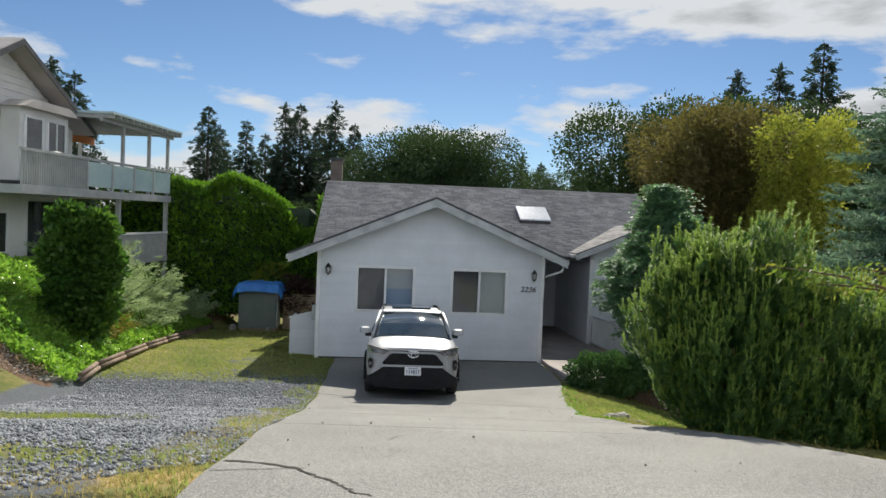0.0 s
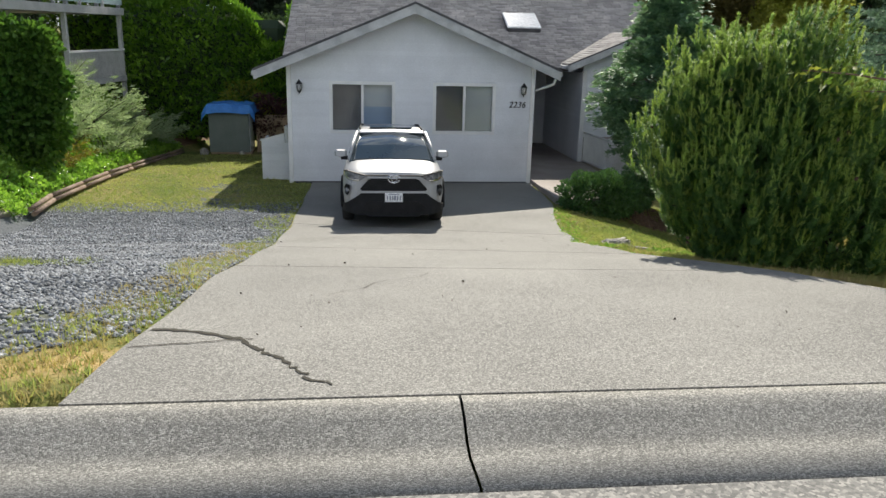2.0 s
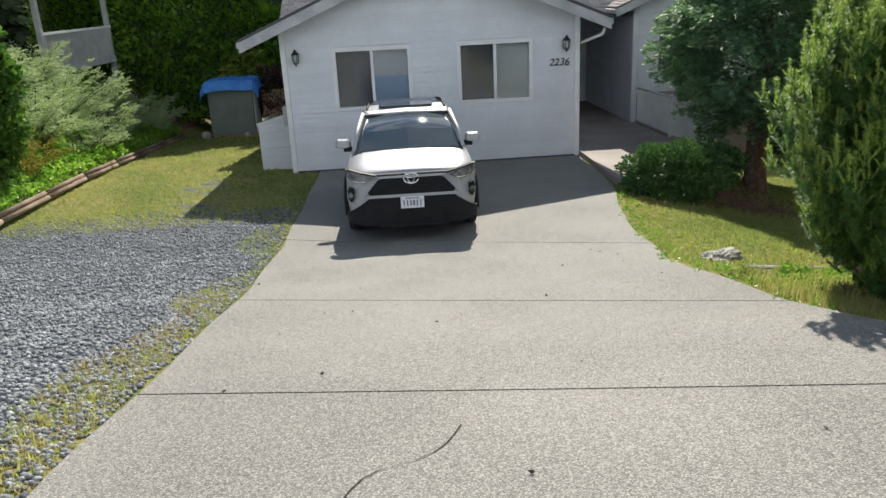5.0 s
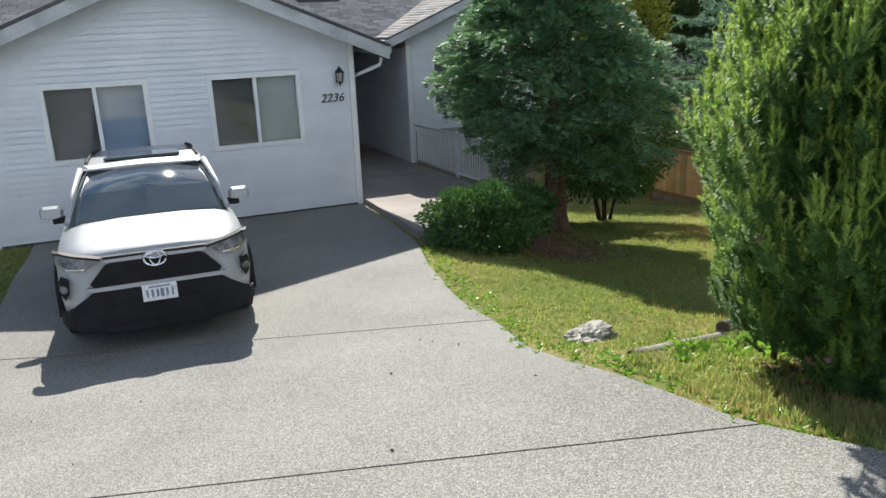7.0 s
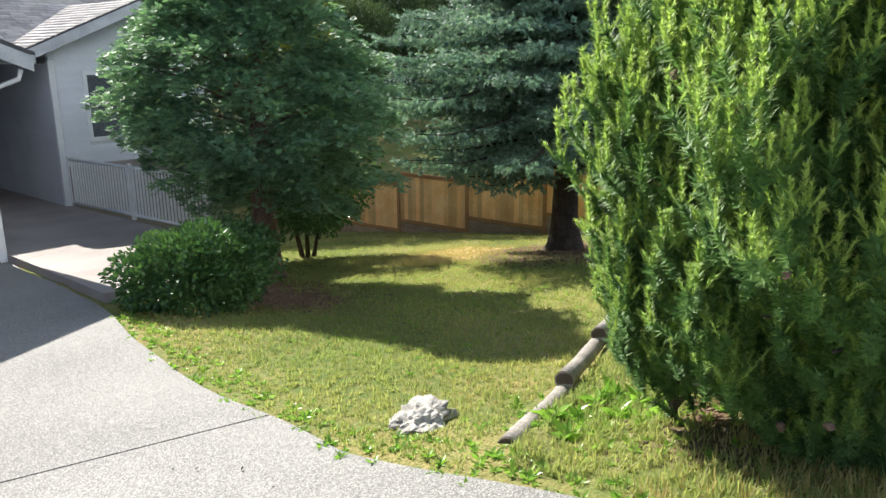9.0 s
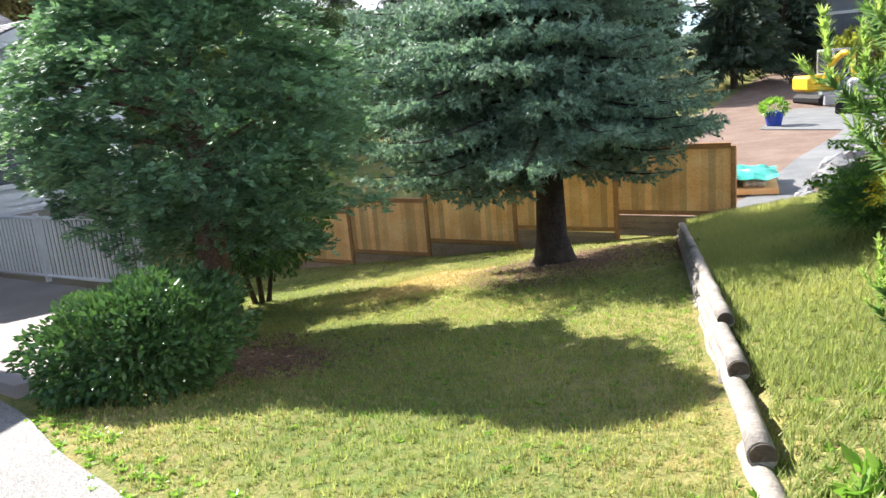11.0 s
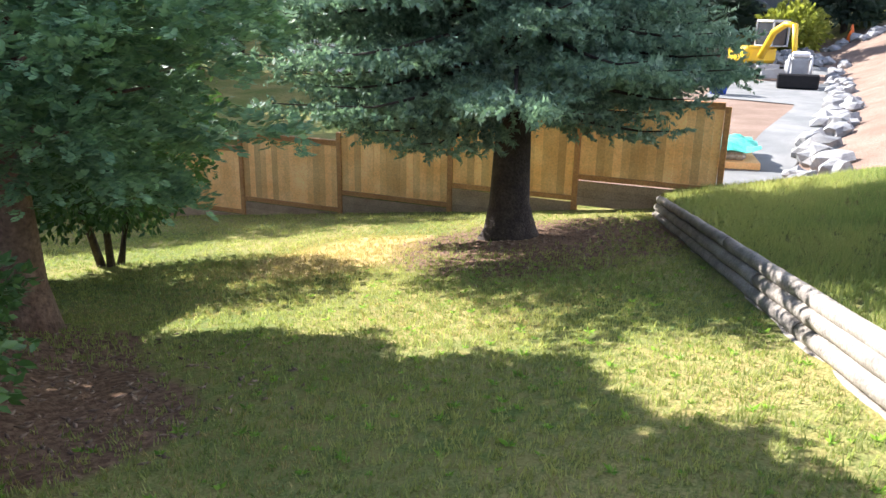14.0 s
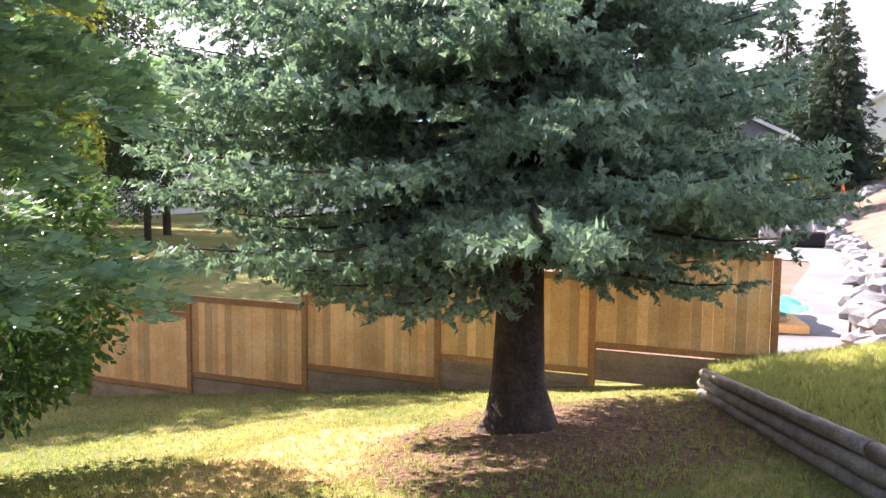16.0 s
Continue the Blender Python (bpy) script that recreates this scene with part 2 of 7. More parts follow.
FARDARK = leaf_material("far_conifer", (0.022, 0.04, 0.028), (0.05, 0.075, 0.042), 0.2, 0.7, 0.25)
BRONZE = leaf_material("bronze_foliage", (0.10, 0.09, 0.035), (0.19, 0.155, 0.055), 0.35, 0.7, 0.4)
WILLOW = leaf_material("yellow_green_foliage", (0.20, 0.23, 0.045), (0.40, 0.39, 0.07), 0.45, 0.6, 0.5)

# ---- building helpers ----
rng = np.random.default_rng(7)


def box(bm, x0, x1, y0, y1, z0, z1):
    vs = [bm.verts.new(p) for p in ((x0, y0, z0), (x1, y0, z0), (x1, y1, z0), (x0, y1, z0), (x0, y0, z1), (x1, y0, z1), (x1, y1, z1), (x0, y1, z1))]
    for f in ((0, 3, 2, 1), (4, 5, 6, 7), (0, 1, 5, 4), (1, 2, 6, 5), (2, 3, 7, 6), (3, 0, 4, 7)):
        bm.faces.new([vs[i] for i in f])
    return bm


def boxes(*dims, bevel=0.0):
    bm = bmesh.new()
    for d in dims:
        box(bm, *d)
    if bevel:
        bmesh.ops.bevel(bm, geom=list(bm.edges), offset=bevel, segments=1, affect="EDGES")
    return bm


def prism(outline, y0, y1):
    """An outline in x and z, drawn out from y0 to y1."""
    bm = bmesh.new()
    a = [bm.verts.new((x, y0, z)) for x, z in outline]
    b = [bm.verts.new((x, y1, z)) for x, z in outline]
    bm.faces.new(a), bm.faces.new(b[::-1])
    for i in range(len(a)):
        j = (i + 1) % len(a)
        bm.faces.new((a[j], a[i], b[i], b[j]))
    bmesh.ops.recalc_face_normals(bm, faces=bm.faces)
    return bm


def ring_frame(x0, x1, z0, z1, wide, y0, y1):
    """A rectangular frame in one piece, standing in x and z."""
    bm = bmesh.new()
    rings = []
    for y in (y0, y1):
        for d in (0.0, wide):
            rings.append([bm.verts.new(p) for p in ((x0 + d, y, z0 + d), (x1 - d, y, z0 + d), (x1 - d, y, z1 - d), (x0 + d, y, z1 - d))])
    fo, fi, bo, bi = rings
    for i in range(4):
        j = (i + 1) % 4
        for a, b in ((fo, fi), (fi, bi), (bi, bo), (bo, fo)):
            bm.faces.new((a[i], a[j], b[j], b[i]))
    bmesh.ops.recalc_face_normals(bm, faces=bm.faces)
    return bm


def tube(points, radii, sides=8, bm=None):
    """A tapered round bar along points."""
    bm = bm or bmesh.new()
    pts = [Vector(p) for p in points]
    rings = []
    for i, p in enumerate(pts):
        d = (pts[min(i + 1, len(pts) - 1)] - pts[max(i - 1, 0)]).normalized()
        side = d.cross(Vector((0, 0, 1)) if abs(d.z) < 0.95 else Vector((1, 0, 0))).normalized()
        up = side.cross(d)
        rings.append([bm.verts.new(p + float(radii[i]) * (math.cos(a) * side + math.sin(a) * up)) for a in (2 * math.pi * k / sides for k in range(sides))])
    for r, s in zip(rings, rings[1:]):
        for k in range(sides):
            bm.faces.new((r[k], r[(k + 1) % sides], s[(k + 1) % sides], s[k])).smooth = True
    bm.faces.new(rings[0][::-1]), bm.faces.new(rings[-1])
    return bm


def link(name, data, mats, parent=None, label=""):
    for m in mats if isinstance(mats, (list, tuple)) else (mats,):
        data.materials.append(m)
    ob = new(name, data)
    if parent:
        ob.parent = parent
    return tagged(ob, label)


def part(name, bm, mat, parent=None, label=""):
    """One mesh object out of a bmesh, under a thing or a part."""
    data = bpy.data.meshes.new(name)
    bm.to_mesh(data)
    bm.free()
    return link(name, data, mat, parent, label)


def thing(name, at, label, category, group="", turn=0.0):
    ob = tagged(new(name), label, category, group)
    ob.matrix_world = pose(*at, 0, 0, turn)
    return ob


def fast_mesh(name, verts, faces):
    """A mesh from arrays; all faces have the same number of corners."""
    data = bpy.data.meshes.new(name)
    n, k = faces.shape
    data.vertices.add(len(verts))
    data.vertices.foreach_set("co", np.ascontiguousarray(verts, np.float32).ravel())
    data.loops.add(n * k)
    data.loops.foreach_set("vertex_index", np.ascontiguousarray(faces, np.int32).ravel())
    data.polygons.add(n)
    data.polygons.foreach_set("loop_start", np.arange(0, n * k, k, dtype=np.int32))
    data.update(calc_edges=True)
    return data


def frames(direction, roll):
    """Turns that carry z to each direction, spun by roll: arrays n x 3 x 3."""
    z = direction / np.linalg.norm(direction, axis=1, keepdims=True)
    ref = np.where(np.abs(z[:, 2:3]) < 0.95, np.array([[0, 0, 1.0]]), np.array([[1.0, 0, 0]]))
    x = np.cross(ref, z)
    x /= np.linalg.norm(x, axis=1, keepdims=True)
    y = np.cross(z, x)
    c, s = np.cos(roll)[:, None], np.sin(roll)[:, None]
    return np.stack((x * c + y * s, y * c - x * s, z), axis=2)


def strew(name, verts, faces, places, turns, sizes):
    """One mesh with a copy of a small shape at every place."""
    n, k = len(places), len(verts)
    all_v = np.einsum("nij,kj->nki", turns, verts) * np.reshape(sizes, (n, 1, -1)) + places[:, None, :]
    all_f = (faces[None] + (np.arange(n) * k)[:, None, None]).reshape(-1, faces.shape[1])
    return fast_mesh(name, all_v.reshape(-1, 3), all_f)


def needle_brush(count, length, out, width, spread=0.9, seed=1):
    """A shoot along z, of the given length, set all round with needles: triangles."""
    r = np.random.default_rng(seed)
    h = r.uniform(0, 1, count) * length
    a = r.uniform(0, 2 * math.pi, count)
    lean = r.uniform(0.35, 1.0, count) * spread
    way = np.stack((np.cos(a) * np.sin(lean), np.sin(a) * np.sin(lean), np.cos(lean)), 1)
    side = np.stack((-np.sin(a), np.cos(a), np.zeros(count)), 1) * width
    root = np.stack((np.zeros(count), np.zeros(count), h), 1)
    tip = root + way * (out * r.uniform(0.75, 1.15, count))[:, None]
    v = np.stack((root - side, root + side, tip), 1).reshape(-1, 3)
    return v, np.arange(count * 3).reshape(-1, 3)


def leaf_quad(length, width, fold=0.15):
    """One leaf along z, folded on its rib."""
    v = np.array([(0, 0, 0), (width / 2, fold * width, length * 0.45), (0, 0, length), (-width / 2, fold * width, length * 0.45)])
    return v, np.array([(0, 1, 2), (0, 2, 3)])


def fan_spray(length, width, fingers=7, seed=3, thin=0.17):
    """A flat, drooping fan of scale leaves, as cypress has it."""
    r = np.random.default_rng(seed)
    v, f = [], []
    for i in range(fingers):
        s = (i + 0.5) / fingers
        side = -1 if i % 2 else 1
        base = np.array((0, 0, length * s * 0.7))
        ang = side * r.uniform(0.5, 0.95) * (1 - 0.5 * s)
        tip = base + np.array((math.sin(ang) * width * (1 - 0.4 * s), -0.16 * length * r.uniform(0.5, 1.3), math.cos(ang) * length * 0.42))
        across = np.array((math.cos(ang), 0.1, -math.sin(ang))) * width * thin
        mid = (base + tip) / 2
        k = len(v)
        v += [base, mid + across, tip, mid - across]
        f += [(k, k + 1, k + 2), (k, k + 2, k + 3)]
    return np.array(v), np.array(f)


def on_blob(n, centre, radii, seed=0, lumps=0.18, freq=1.3, top_only=False, depth=0.25):
    """Places near the lumpy surface of a rounded mass, and the ways outward there."""
    r = np.random.default_rng(seed)
    d = r.normal(size=(n, 3))
    d /= np.linalg.norm(d, axis=1, keepdims=True)
    if top_only:
        d[:, 2] = np.abs(d[:, 2])
    k = np.array([noise.noise(Vector(p) * freq * 2 + Vector((seed * 3.1, 0, 0))) for p in d])
    shell = (1 - depth * r.uniform(0, 1, n) ** 2) * (1 + lumps * 1.6 * k)
    p = np.array(centre) + d * np.array(radii) * shell[:, None]
    way = d / np.array(radii)
    return p, way / np.linalg.norm(way, axis=1, keepdims=True)
# ---- lie of the land ----
def smooth(a, b, x):
    k = np.clip((x - a) / (b - a), 0, 1)
    return k * k * (3 - 2 * k)


def log_y(x):
    """The line of the log edging between the lawn and the bank."""
    return 11.27 + 0.375 * (x - 3.83)


def drive_right(y):
    return np.interp(y, (4.2, 5.0, 6, 9, 9.7, 12, 14.5, 16.8, 17.5, 21), (6.2, 4.9, 4.3, 3.55, 3.4, 3.35, 3.7, 4.2, 4.35, 4.6))


def timber_x(y):
    return np.interp(y, (14, 17, 22, 26, 31, 34), (-5.4, -5.95, -6.3, -6.4, -6.4, -5.9))


def height(x, y):
    """Height of the ground; works on numbers and arrays."""
    street = np.interp(y, (-60, -3, 3.75, 4.2, 5.2, 7.5, 12, 14.5, 17.5, 21, 30, 40, 70), (0.4, 0.0, -0.06, -0.012, -0.15, -0.53, -1.48, -1.86, -2.07, -2.31, -3.0, -3.6, -3.6))
    lawn = np.maximum(0.4157 - 0.0956 * x - 0.1393 * y, -5.2)
    foot = np.interp(y, (9, 12, 14.5, 16.8, 18.5, 20, 30), (3.3, 3.3, 3.7, 4.2, 5.6, 7.0, 7.2))
    z = street + (lawn - street) * smooth(foot, foot + np.where(y > 19, 0.8, 2.6), x)
    # bank between street and logs
    top = -1.42 - 0.137 * (np.minimum(x, 18) - 3.83)
    edge = log_y(np.minimum(x, 18))
    s = np.clip((y - 4.3) / (edge - 4.3), 0, 1)
    bank = top * s ** np.interp(x, (3.5, 6), (1.15, 0.75)) + np.interp(x, (8, 30), (0.0, 0.8)) * (1 - s)
    up = smooth(3.0, 4.2, x) * (y < edge - 0.17)
    z = z + (np.where(y < 4.3, street, bank) - z) * up
    # building plot beyond the fence
    foot2 = np.interp(x, (17.6, 20, 30, 45, 60), (14.6, 14.2, 14.0, 15.0, 17.0))
    plot = np.interp(x, (17.8, 24, 42, 50, 58, 80), (-3.25, -2.9, -2.9, -1.9, -0.6, -0.2))
    plot = plot + np.clip(foot2 - y, 0, 6) * 0.42
    z = np.where(x > 17.8, plot, z)
    # ivy bank and the plot of the house next door
    d = timber_x(y) - x
    rise = 2.0 * smooth(0.0, 3.3, d) + 0.12 * smooth(0, 0.3, d)
    hold = smooth(11.5, 15.5, y)
    z = z + rise * hold
    return z
# ---- end of the land ----

# ---- ground ----
def ground_material():
    m = bpy.data.materials.new("grass_gravel_and_soil")
    m.use_nodes = True
    n, l = m.node_tree.nodes, m.node_tree.links
    bsdf = n["Principled BSDF"]
    bsdf.inputs["Roughness"].default_value = 0.95
    bsdf.inputs["Specular IOR Level"].default_value = 0.1
    tc = n.new("ShaderNodeTexCoord")

    def tex(scale, detail=4):
        t = n.new("ShaderNodeTexNoise")
        t.inputs["Scale"].default_value, t.inputs["Detail"].default_value = scale, detail
        l.new(tc.outputs["Object"], t.inputs["Vector"])
        return t.outputs["Fac"]

    def mix(f, a, b):
        x = n.new("ShaderNodeMix")
        x.data_type = "RGBA"
        for key, v in (("Factor", f), ("A", a), ("B", b)):
            if isinstance(v, tuple):
                x.inputs[key].default_value = (*v, 1)
            else:
                l.new(v, x.inputs[key])
        return x.outputs["Result"]

    def ranged(v, lo, hi):
        r = n.new("ShaderNodeMapRange")
        r.inputs["From Min"].default_value, r.inputs["From Max"].default_value = lo, hi
        l.new(v, r.inputs["Value"])
        return r.outputs["Result"]

    def cover(name, grain=0.8):
        a = n.new("ShaderNodeAttribute")
        a.attribute_name = name
        s = n.new("ShaderNodeMath")
        s.operation = "MULTIPLY_ADD"
        s.inputs[1].default_value = grain
        l.new(tex(1.6, 6), s.inputs[0])
        l.new(a.outputs["Fac"], s.inputs[2])
        return ranged(s.outputs[0], 0.5 + grain * 0.5 - 0.1, 0.5 + grain * 0.5 + 0.1)

    grass = mix(ranged(tex(0.55), 0.4, 0.62), (0.15, 0.20, 0.06), (0.40, 0.335, 0.14))
    grass = mix(ranged(tex(60), 0.3, 0.75), mix(ranged(tex(9), 0.4, 0.6), (0.075, 0.115, 0.025), (0.18, 0.155, 0.05)), grass)
    stones = n.new("ShaderNodeTexVoronoi")
    stones.inputs["Scale"].default_value = 34
    l.new(tc.outputs["Object"], stones.inputs["Vector"])
    gravel = mix(stones.outputs["Distance"], (0.25, 0.27, 0.29), (0.06, 0.065, 0.07))
    gravel = mix(ranged(tex(45), 0.35, 0.65), gravel, (0.11, 0.12, 0.13))
    dirt = mix(ranged(tex(1.2, 8), 0.35, 0.65), (0.215, 0.155, 0.12), (0.30, 0.225, 0.18))
    dirt = mix(ranged(tex(30), 0.4, 0.75), dirt, (0.14, 0.10, 0.075))
    mulch = mix(ranged(tex(22), 0.35, 0.65), (0.10, 0.06, 0.04), (0.22, 0.145, 0.095))
    grass = mix(cover("dry", 0.5), grass, mix(ranged(tex(40), 0.35, 0.65), (0.40, 0.28, 0.12), (0.52, 0.40, 0.19)))
    c = mix(cover("gravel", 0.9), grass, gravel)
    c = mix(cover("dirt", 0.3), c, dirt)
    c = mix(cover("mulch", 0.7), c, mulch)
    l.new(c, bsdf.inputs["Base Color"])
    b = n.new("ShaderNodeBump")
    b.inputs["Strength"].default_value, b.inputs["Distance"].default_value = 0.7, 0.03
    l.new(tex(38, 6), b.inputs["Height"])
    l.new(b.outputs["Normal"], bsdf.inputs["Normal"])
    return m


GROUND = ground_material()
grow = np.cumsum(0.3 * 1.16 ** np.arange(44))
xs = np.concatenate((-10 - grow[::-1], np.arange(-10, 19, 0.14), 19 + grow))
ys = np.concatenate((3.4 - grow[::-1], np.arange(3.4, 28, 0.14), 28 + grow))
gx, gy = np.meshgrid(xs, ys)
gz = height(gx, gy)
gz = gz - 0.16 * (gy < 4.25) - 0.1 * ((gx > -1.0) & (gx < drive_right(gy) - 0.1) & (gy < 21.2) & (gy > 4.2))
near = (gx > -12) & (gx < 20) & (gy > 4.3) & (gy < 30)
bumps = np.array([noise.noise(Vector((x * 1.1, y * 1.1, 0))) + 0.5 * noise.noise(Vector((x * 3.3, y * 3.3, 5))) for x, y in zip(gx[near], gy[near])])
gz[near] += 0.025 * bumps
w, h = len(xs), len(ys)
quad = (np.arange(h - 1)[:, None] * w + np.arange(w - 1)[None]).ravel()
data = fast_mesh("ground", np.stack((gx, gy, gz), 2).reshape(-1, 3), np.stack((quad, quad + 1, quad + w + 1, quad + w), 1))
data.polygons.foreach_set("use_smooth", np.ones(len(quad), bool))


def spot(cx, cy, rx, ry, soft=0.35):
    return 1 - smooth(1 - soft, 1 + soft, np.hypot((gx - cx) / rx, (gy - cy) / ry))


left_strip = smooth(-6.6, -5.6, gx) * (1 - smooth(-1.4, -0.95, gx)) * (1 - smooth(15.5, 18.5, gy)) * (gy > 4)
covers = {
    "gravel": left_strip * (0.95 - 0.45 * spot(-4.2, 9.2, 1.6, 0.7) - 0.5 * spot(-1.3, 9, 0.4, 5) - 0.5 * spot(-3.4, 6.0, 1.8, 0.7) - 0.4 * spot(-3.5, 4.6, 4.0, 0.6)) + 0.5 * spot(-3.0, 19.5, 0.9, 2.0),
    "dry": 0.95 * spot(12.3, 18.95, 1.8, 1.0, 0.5) + 0.6 * spot(-3.0, 4.9, 2.6, 0.5),
    "dirt": smooth(17.6, 18.0, gx) * (1 - smooth(50, 56, gx)) * (1 - smooth(22, 24, gy)) * smooth(7.0, 8.5, gy) + 0.3 * spot(5.0, 10.6, 0.6, 0.35),
    "mulch": spot(6.3, 17.3, 1.25, 1.2) + 0.8 * spot(7.4, 18.4, 0.9, 0.8) + 0.75 * spot(13.6, 16.8, 2.7, 2.0) + 0.6 * spot(4.9, 10.4, 0.9, 0.55) + (gx < -5) * (gx > -14) * smooth(timber_x(gy) - 0.1, timber_x(gy) - 0.6, gx) * (gy > 14),
}
for key, values in covers.items():
    data.attributes.new(key, "FLOAT", "POINT").data.foreach_set("value", np.ascontiguousarray(values, np.float32).ravel())
ground = tagged(link("ground", data, GROUND), "sloping garden ground with lawn, gravel, soil and bare dirt", "ground", kind="structure")


def sheet(name, x0, x1, y0, y1, mat, parent=None, lift=0.0, step=0.25, lip=0.12):
    """A slab that follows the land; x0 and x1 may be functions of y, y0 and y1 of x across the slab."""
    m = max(2, int(6 / step))
    rows = []
    for j in range(m + 1):
        row = []
        for i in range(25):
            u = i / 24
            ya, yb = y0(u), y1(u)
            y = ya + (yb - ya) * j / m
            a, b = x0(y), x1(y)
            x = a + (b - a) * u
            row.append((x, y, float(height(np.array(min(x, 3.0)), np.array(y))) + lift))
        rows.append(row)
    bm = bmesh.new()
    top = [[bm.verts.new(p) for p in r] for r in rows]
    for a, b in zip(top, top[1:]):
        for i in range(24):
            bm.faces.new((a[i], a[i + 1], b[i + 1], b[i])).smooth = True
    rim = [bm.verts.new(v.co) for v in top[0] + [r[-1] for r in top[1:]] + top[-1][-2::-1] + [r[0] for r in top[-2:0:-1]]]
    low = [bm.verts.new(v.co - Vector((0, 0, lip))) for v in rim]
    for i in range(len(rim)):
        j = (i + 1) % len(rim)
        bm.faces.new((rim[j], rim[i], low[i], low[j]))
    return part(name, bm, mat, parent)


# driveway slabs between slanted joints
driveway = tagged(new("driveway"), "pale exposed aggregate concrete driveway sloping down to the house", "driveway", kind="structure")
joints = ((4.215, 4.215), (8.5, 7.45), (11.35, 9.6), (14.85, 12.9), (20.94, 20.94))
for (a0, a1), (b0, b1) in zip(joints, joints[1:]):
    sheet("driveway_slab", lambda y: -1.07 + 0.015 * math.sin(y * 2.3), lambda y: float(drive_right(y)) + 0.02 * math.sin(y * 3.1),
          lambda u, a0=a0, a1=a1: a0 + (a1 - a0) * u + 0.011, lambda u, b0=b0, b1=b1: b0 + (b1 - b0) * u - 0.011, CONCRETE, driveway, 0.02)

# road, gutter pan and rolled curb
def strip(name, profile, x0, x1, mat, parent, step=1.0):
    """A profile in y and z drawn along x."""
    k = max(1, int((x1 - x0) / step))
    px = np.linspace(x0, x1, k + 1)
    bm = bmesh.new()
    cols = [[bm.verts.new((x, y, z)) for y, z in profile] for x in px]
    for a, b in zip(cols, cols[1:]):
        for i in range(len(profile) - 1):
            bm.faces.new((a[i], b[i], b[i + 1], a[i + 1])).smooth = True
    bmesh.ops.recalc_face_normals(bm, faces=bm.faces)
    if bm.faces[0].normal.z < 0:
        bmesh.ops.reverse_faces(bm, faces=bm.faces)
    return part(name, bm, mat, parent)


road = tagged(new("road"), "worn grey asphalt residential street", "road", kind="structure")
strip("asphalt", [(-9.0, -0.2), (-8.9, -0.02), (-3, 0.0), (3.57, -0.045), (3.58, -0.15)], -120, 120, ASPHALT, road, 4)
curb = tagged(new("rolled_curb"), "rolled concrete curb and gutter along the street", "curb", kind="structure")
edges = [-60, -30, -12, -6.4, -2.9, 0.55, 4.0, 7.5, 14, 30, 60]
for a, b in zip(edges, edges[1:]):
    strip("curb_section", [(3.585, -0.15), (3.59, -0.045), (3.86, -0.085), (3.95, -0.07), (4.05, -0.015), (4.13, 0.006), (4.20, 0.008), (4.208, -0.15)], a + 0.006, b - 0.006, CURB, curb, 1)

# ---- the house ----
ORIGIN = Vector((1.5, 20.95, -2.25))
house = thing("house", ORIGIN, "white vinyl sided bungalow with grey shingle roof and front gable", "house")


def hp(name, bm, mat, parent=None, label=""):
    """A part of the house from places in the world."""
    bmesh.ops.translate(bm, verts=bm.verts, vec=-ORIGIN)
    return part(name, bm, mat, parent or house, label)


PITCH = 0.418
WALL_L, WALL_R, FRONT, BASE = -1.6, 4.57, 20.95, -2.31
APEX_X, APEX_Z = 1.49, 2.17


def roof_under(x):
    return APEX_Z - 0.16 - abs(x - APEX_X) * PITCH


WINDOWS = ((-0.56, 0.99), (2.05, 3.56))
SILL, HEAD = -0.97, 0.23


def front_wall():
    bm = bmesh.new()
    y0, y1 = FRONT, FRONT + 0.16
    cuts = [WALL_L, WINDOWS[0][0], WINDOWS[0][1], WINDOWS[1][0], WINDOWS[1][1], WALL_R]
    for a, b in zip(cuts, cuts[1:]):
        gap = (a, b) in WINDOWS
        if gap:
            box(bm, a, b, y0, y1, BASE - 0.3, SILL)
        else:
            box(bm, a, b, y0, y1, BASE - 0.3, HEAD)
    gable = prism([(WALL_L, HEAD), (WALL_R, HEAD), (WALL_R, roof_under(WALL_R)), (APEX_X, roof_under(APEX_X)), (WALL_L, roof_under(WALL_L))], y0, y1)
    tmp = bpy.data.meshes.new("tmp")
    gable.to_mesh(tmp)
    gable.free()
    bm.from_mesh(tmp)
    bpy.data.meshes.remove(tmp)
    return bm


wall = hp("front_wall", front_wall(), WHITE)


def siding(parent, along, z0, z1, step, place, limit=None, holes=()):
    """Courses of lapped boards. along: the span; place(u, out, z) gives the point; limit(z) narrows the span; holes: (u0, u1, z0, z1)."""
    z = z0
    while z < z1 - 0.02:
        zt = min(z + step, z1)
        spans = [along]
        for u0, u1, h0, h1 in holes:
            if zt > h0 + 0.01 and z < h1 - 0.01:
                spans = [s for a, b in spans for s in ((a, min(b, u0)), (max(a, u1), b)) if s[1] - s[0] > 0.03]
        for a, b in spans:
            lo, hi = limit(z) if limit else (a, b)
            lo2, hi2 = limit(zt) if limit else (a, b)
            a0, b0, a1, b1 = max(a, lo), min(b, hi), max(a, lo2), min(b, hi2)
            if b0 - a0 < 0.05:
                continue
            b1 = max(b1, a1 + 0.01)
            bm = bmesh.new()
            out = ((a0, 0.03, z), (b0, 0.03, z), (b1, 0.008, zt), (a1, 0.008, zt), (a0, 0.002, z), (b0, 0.002, z))
            v = [bm.verts.new(place(*o)) for o in out]
            bm.faces.new((v[0], v[1], v[2], v[3])), bm.faces.new((v[4], v[5], v[1], v[0]))
            hp_board = bm
            bmesh.ops.translate(hp_board, verts=hp_board.verts, vec=-ORIGIN)
            part("siding_board", hp_board, WHITE, parent)
        z = zt


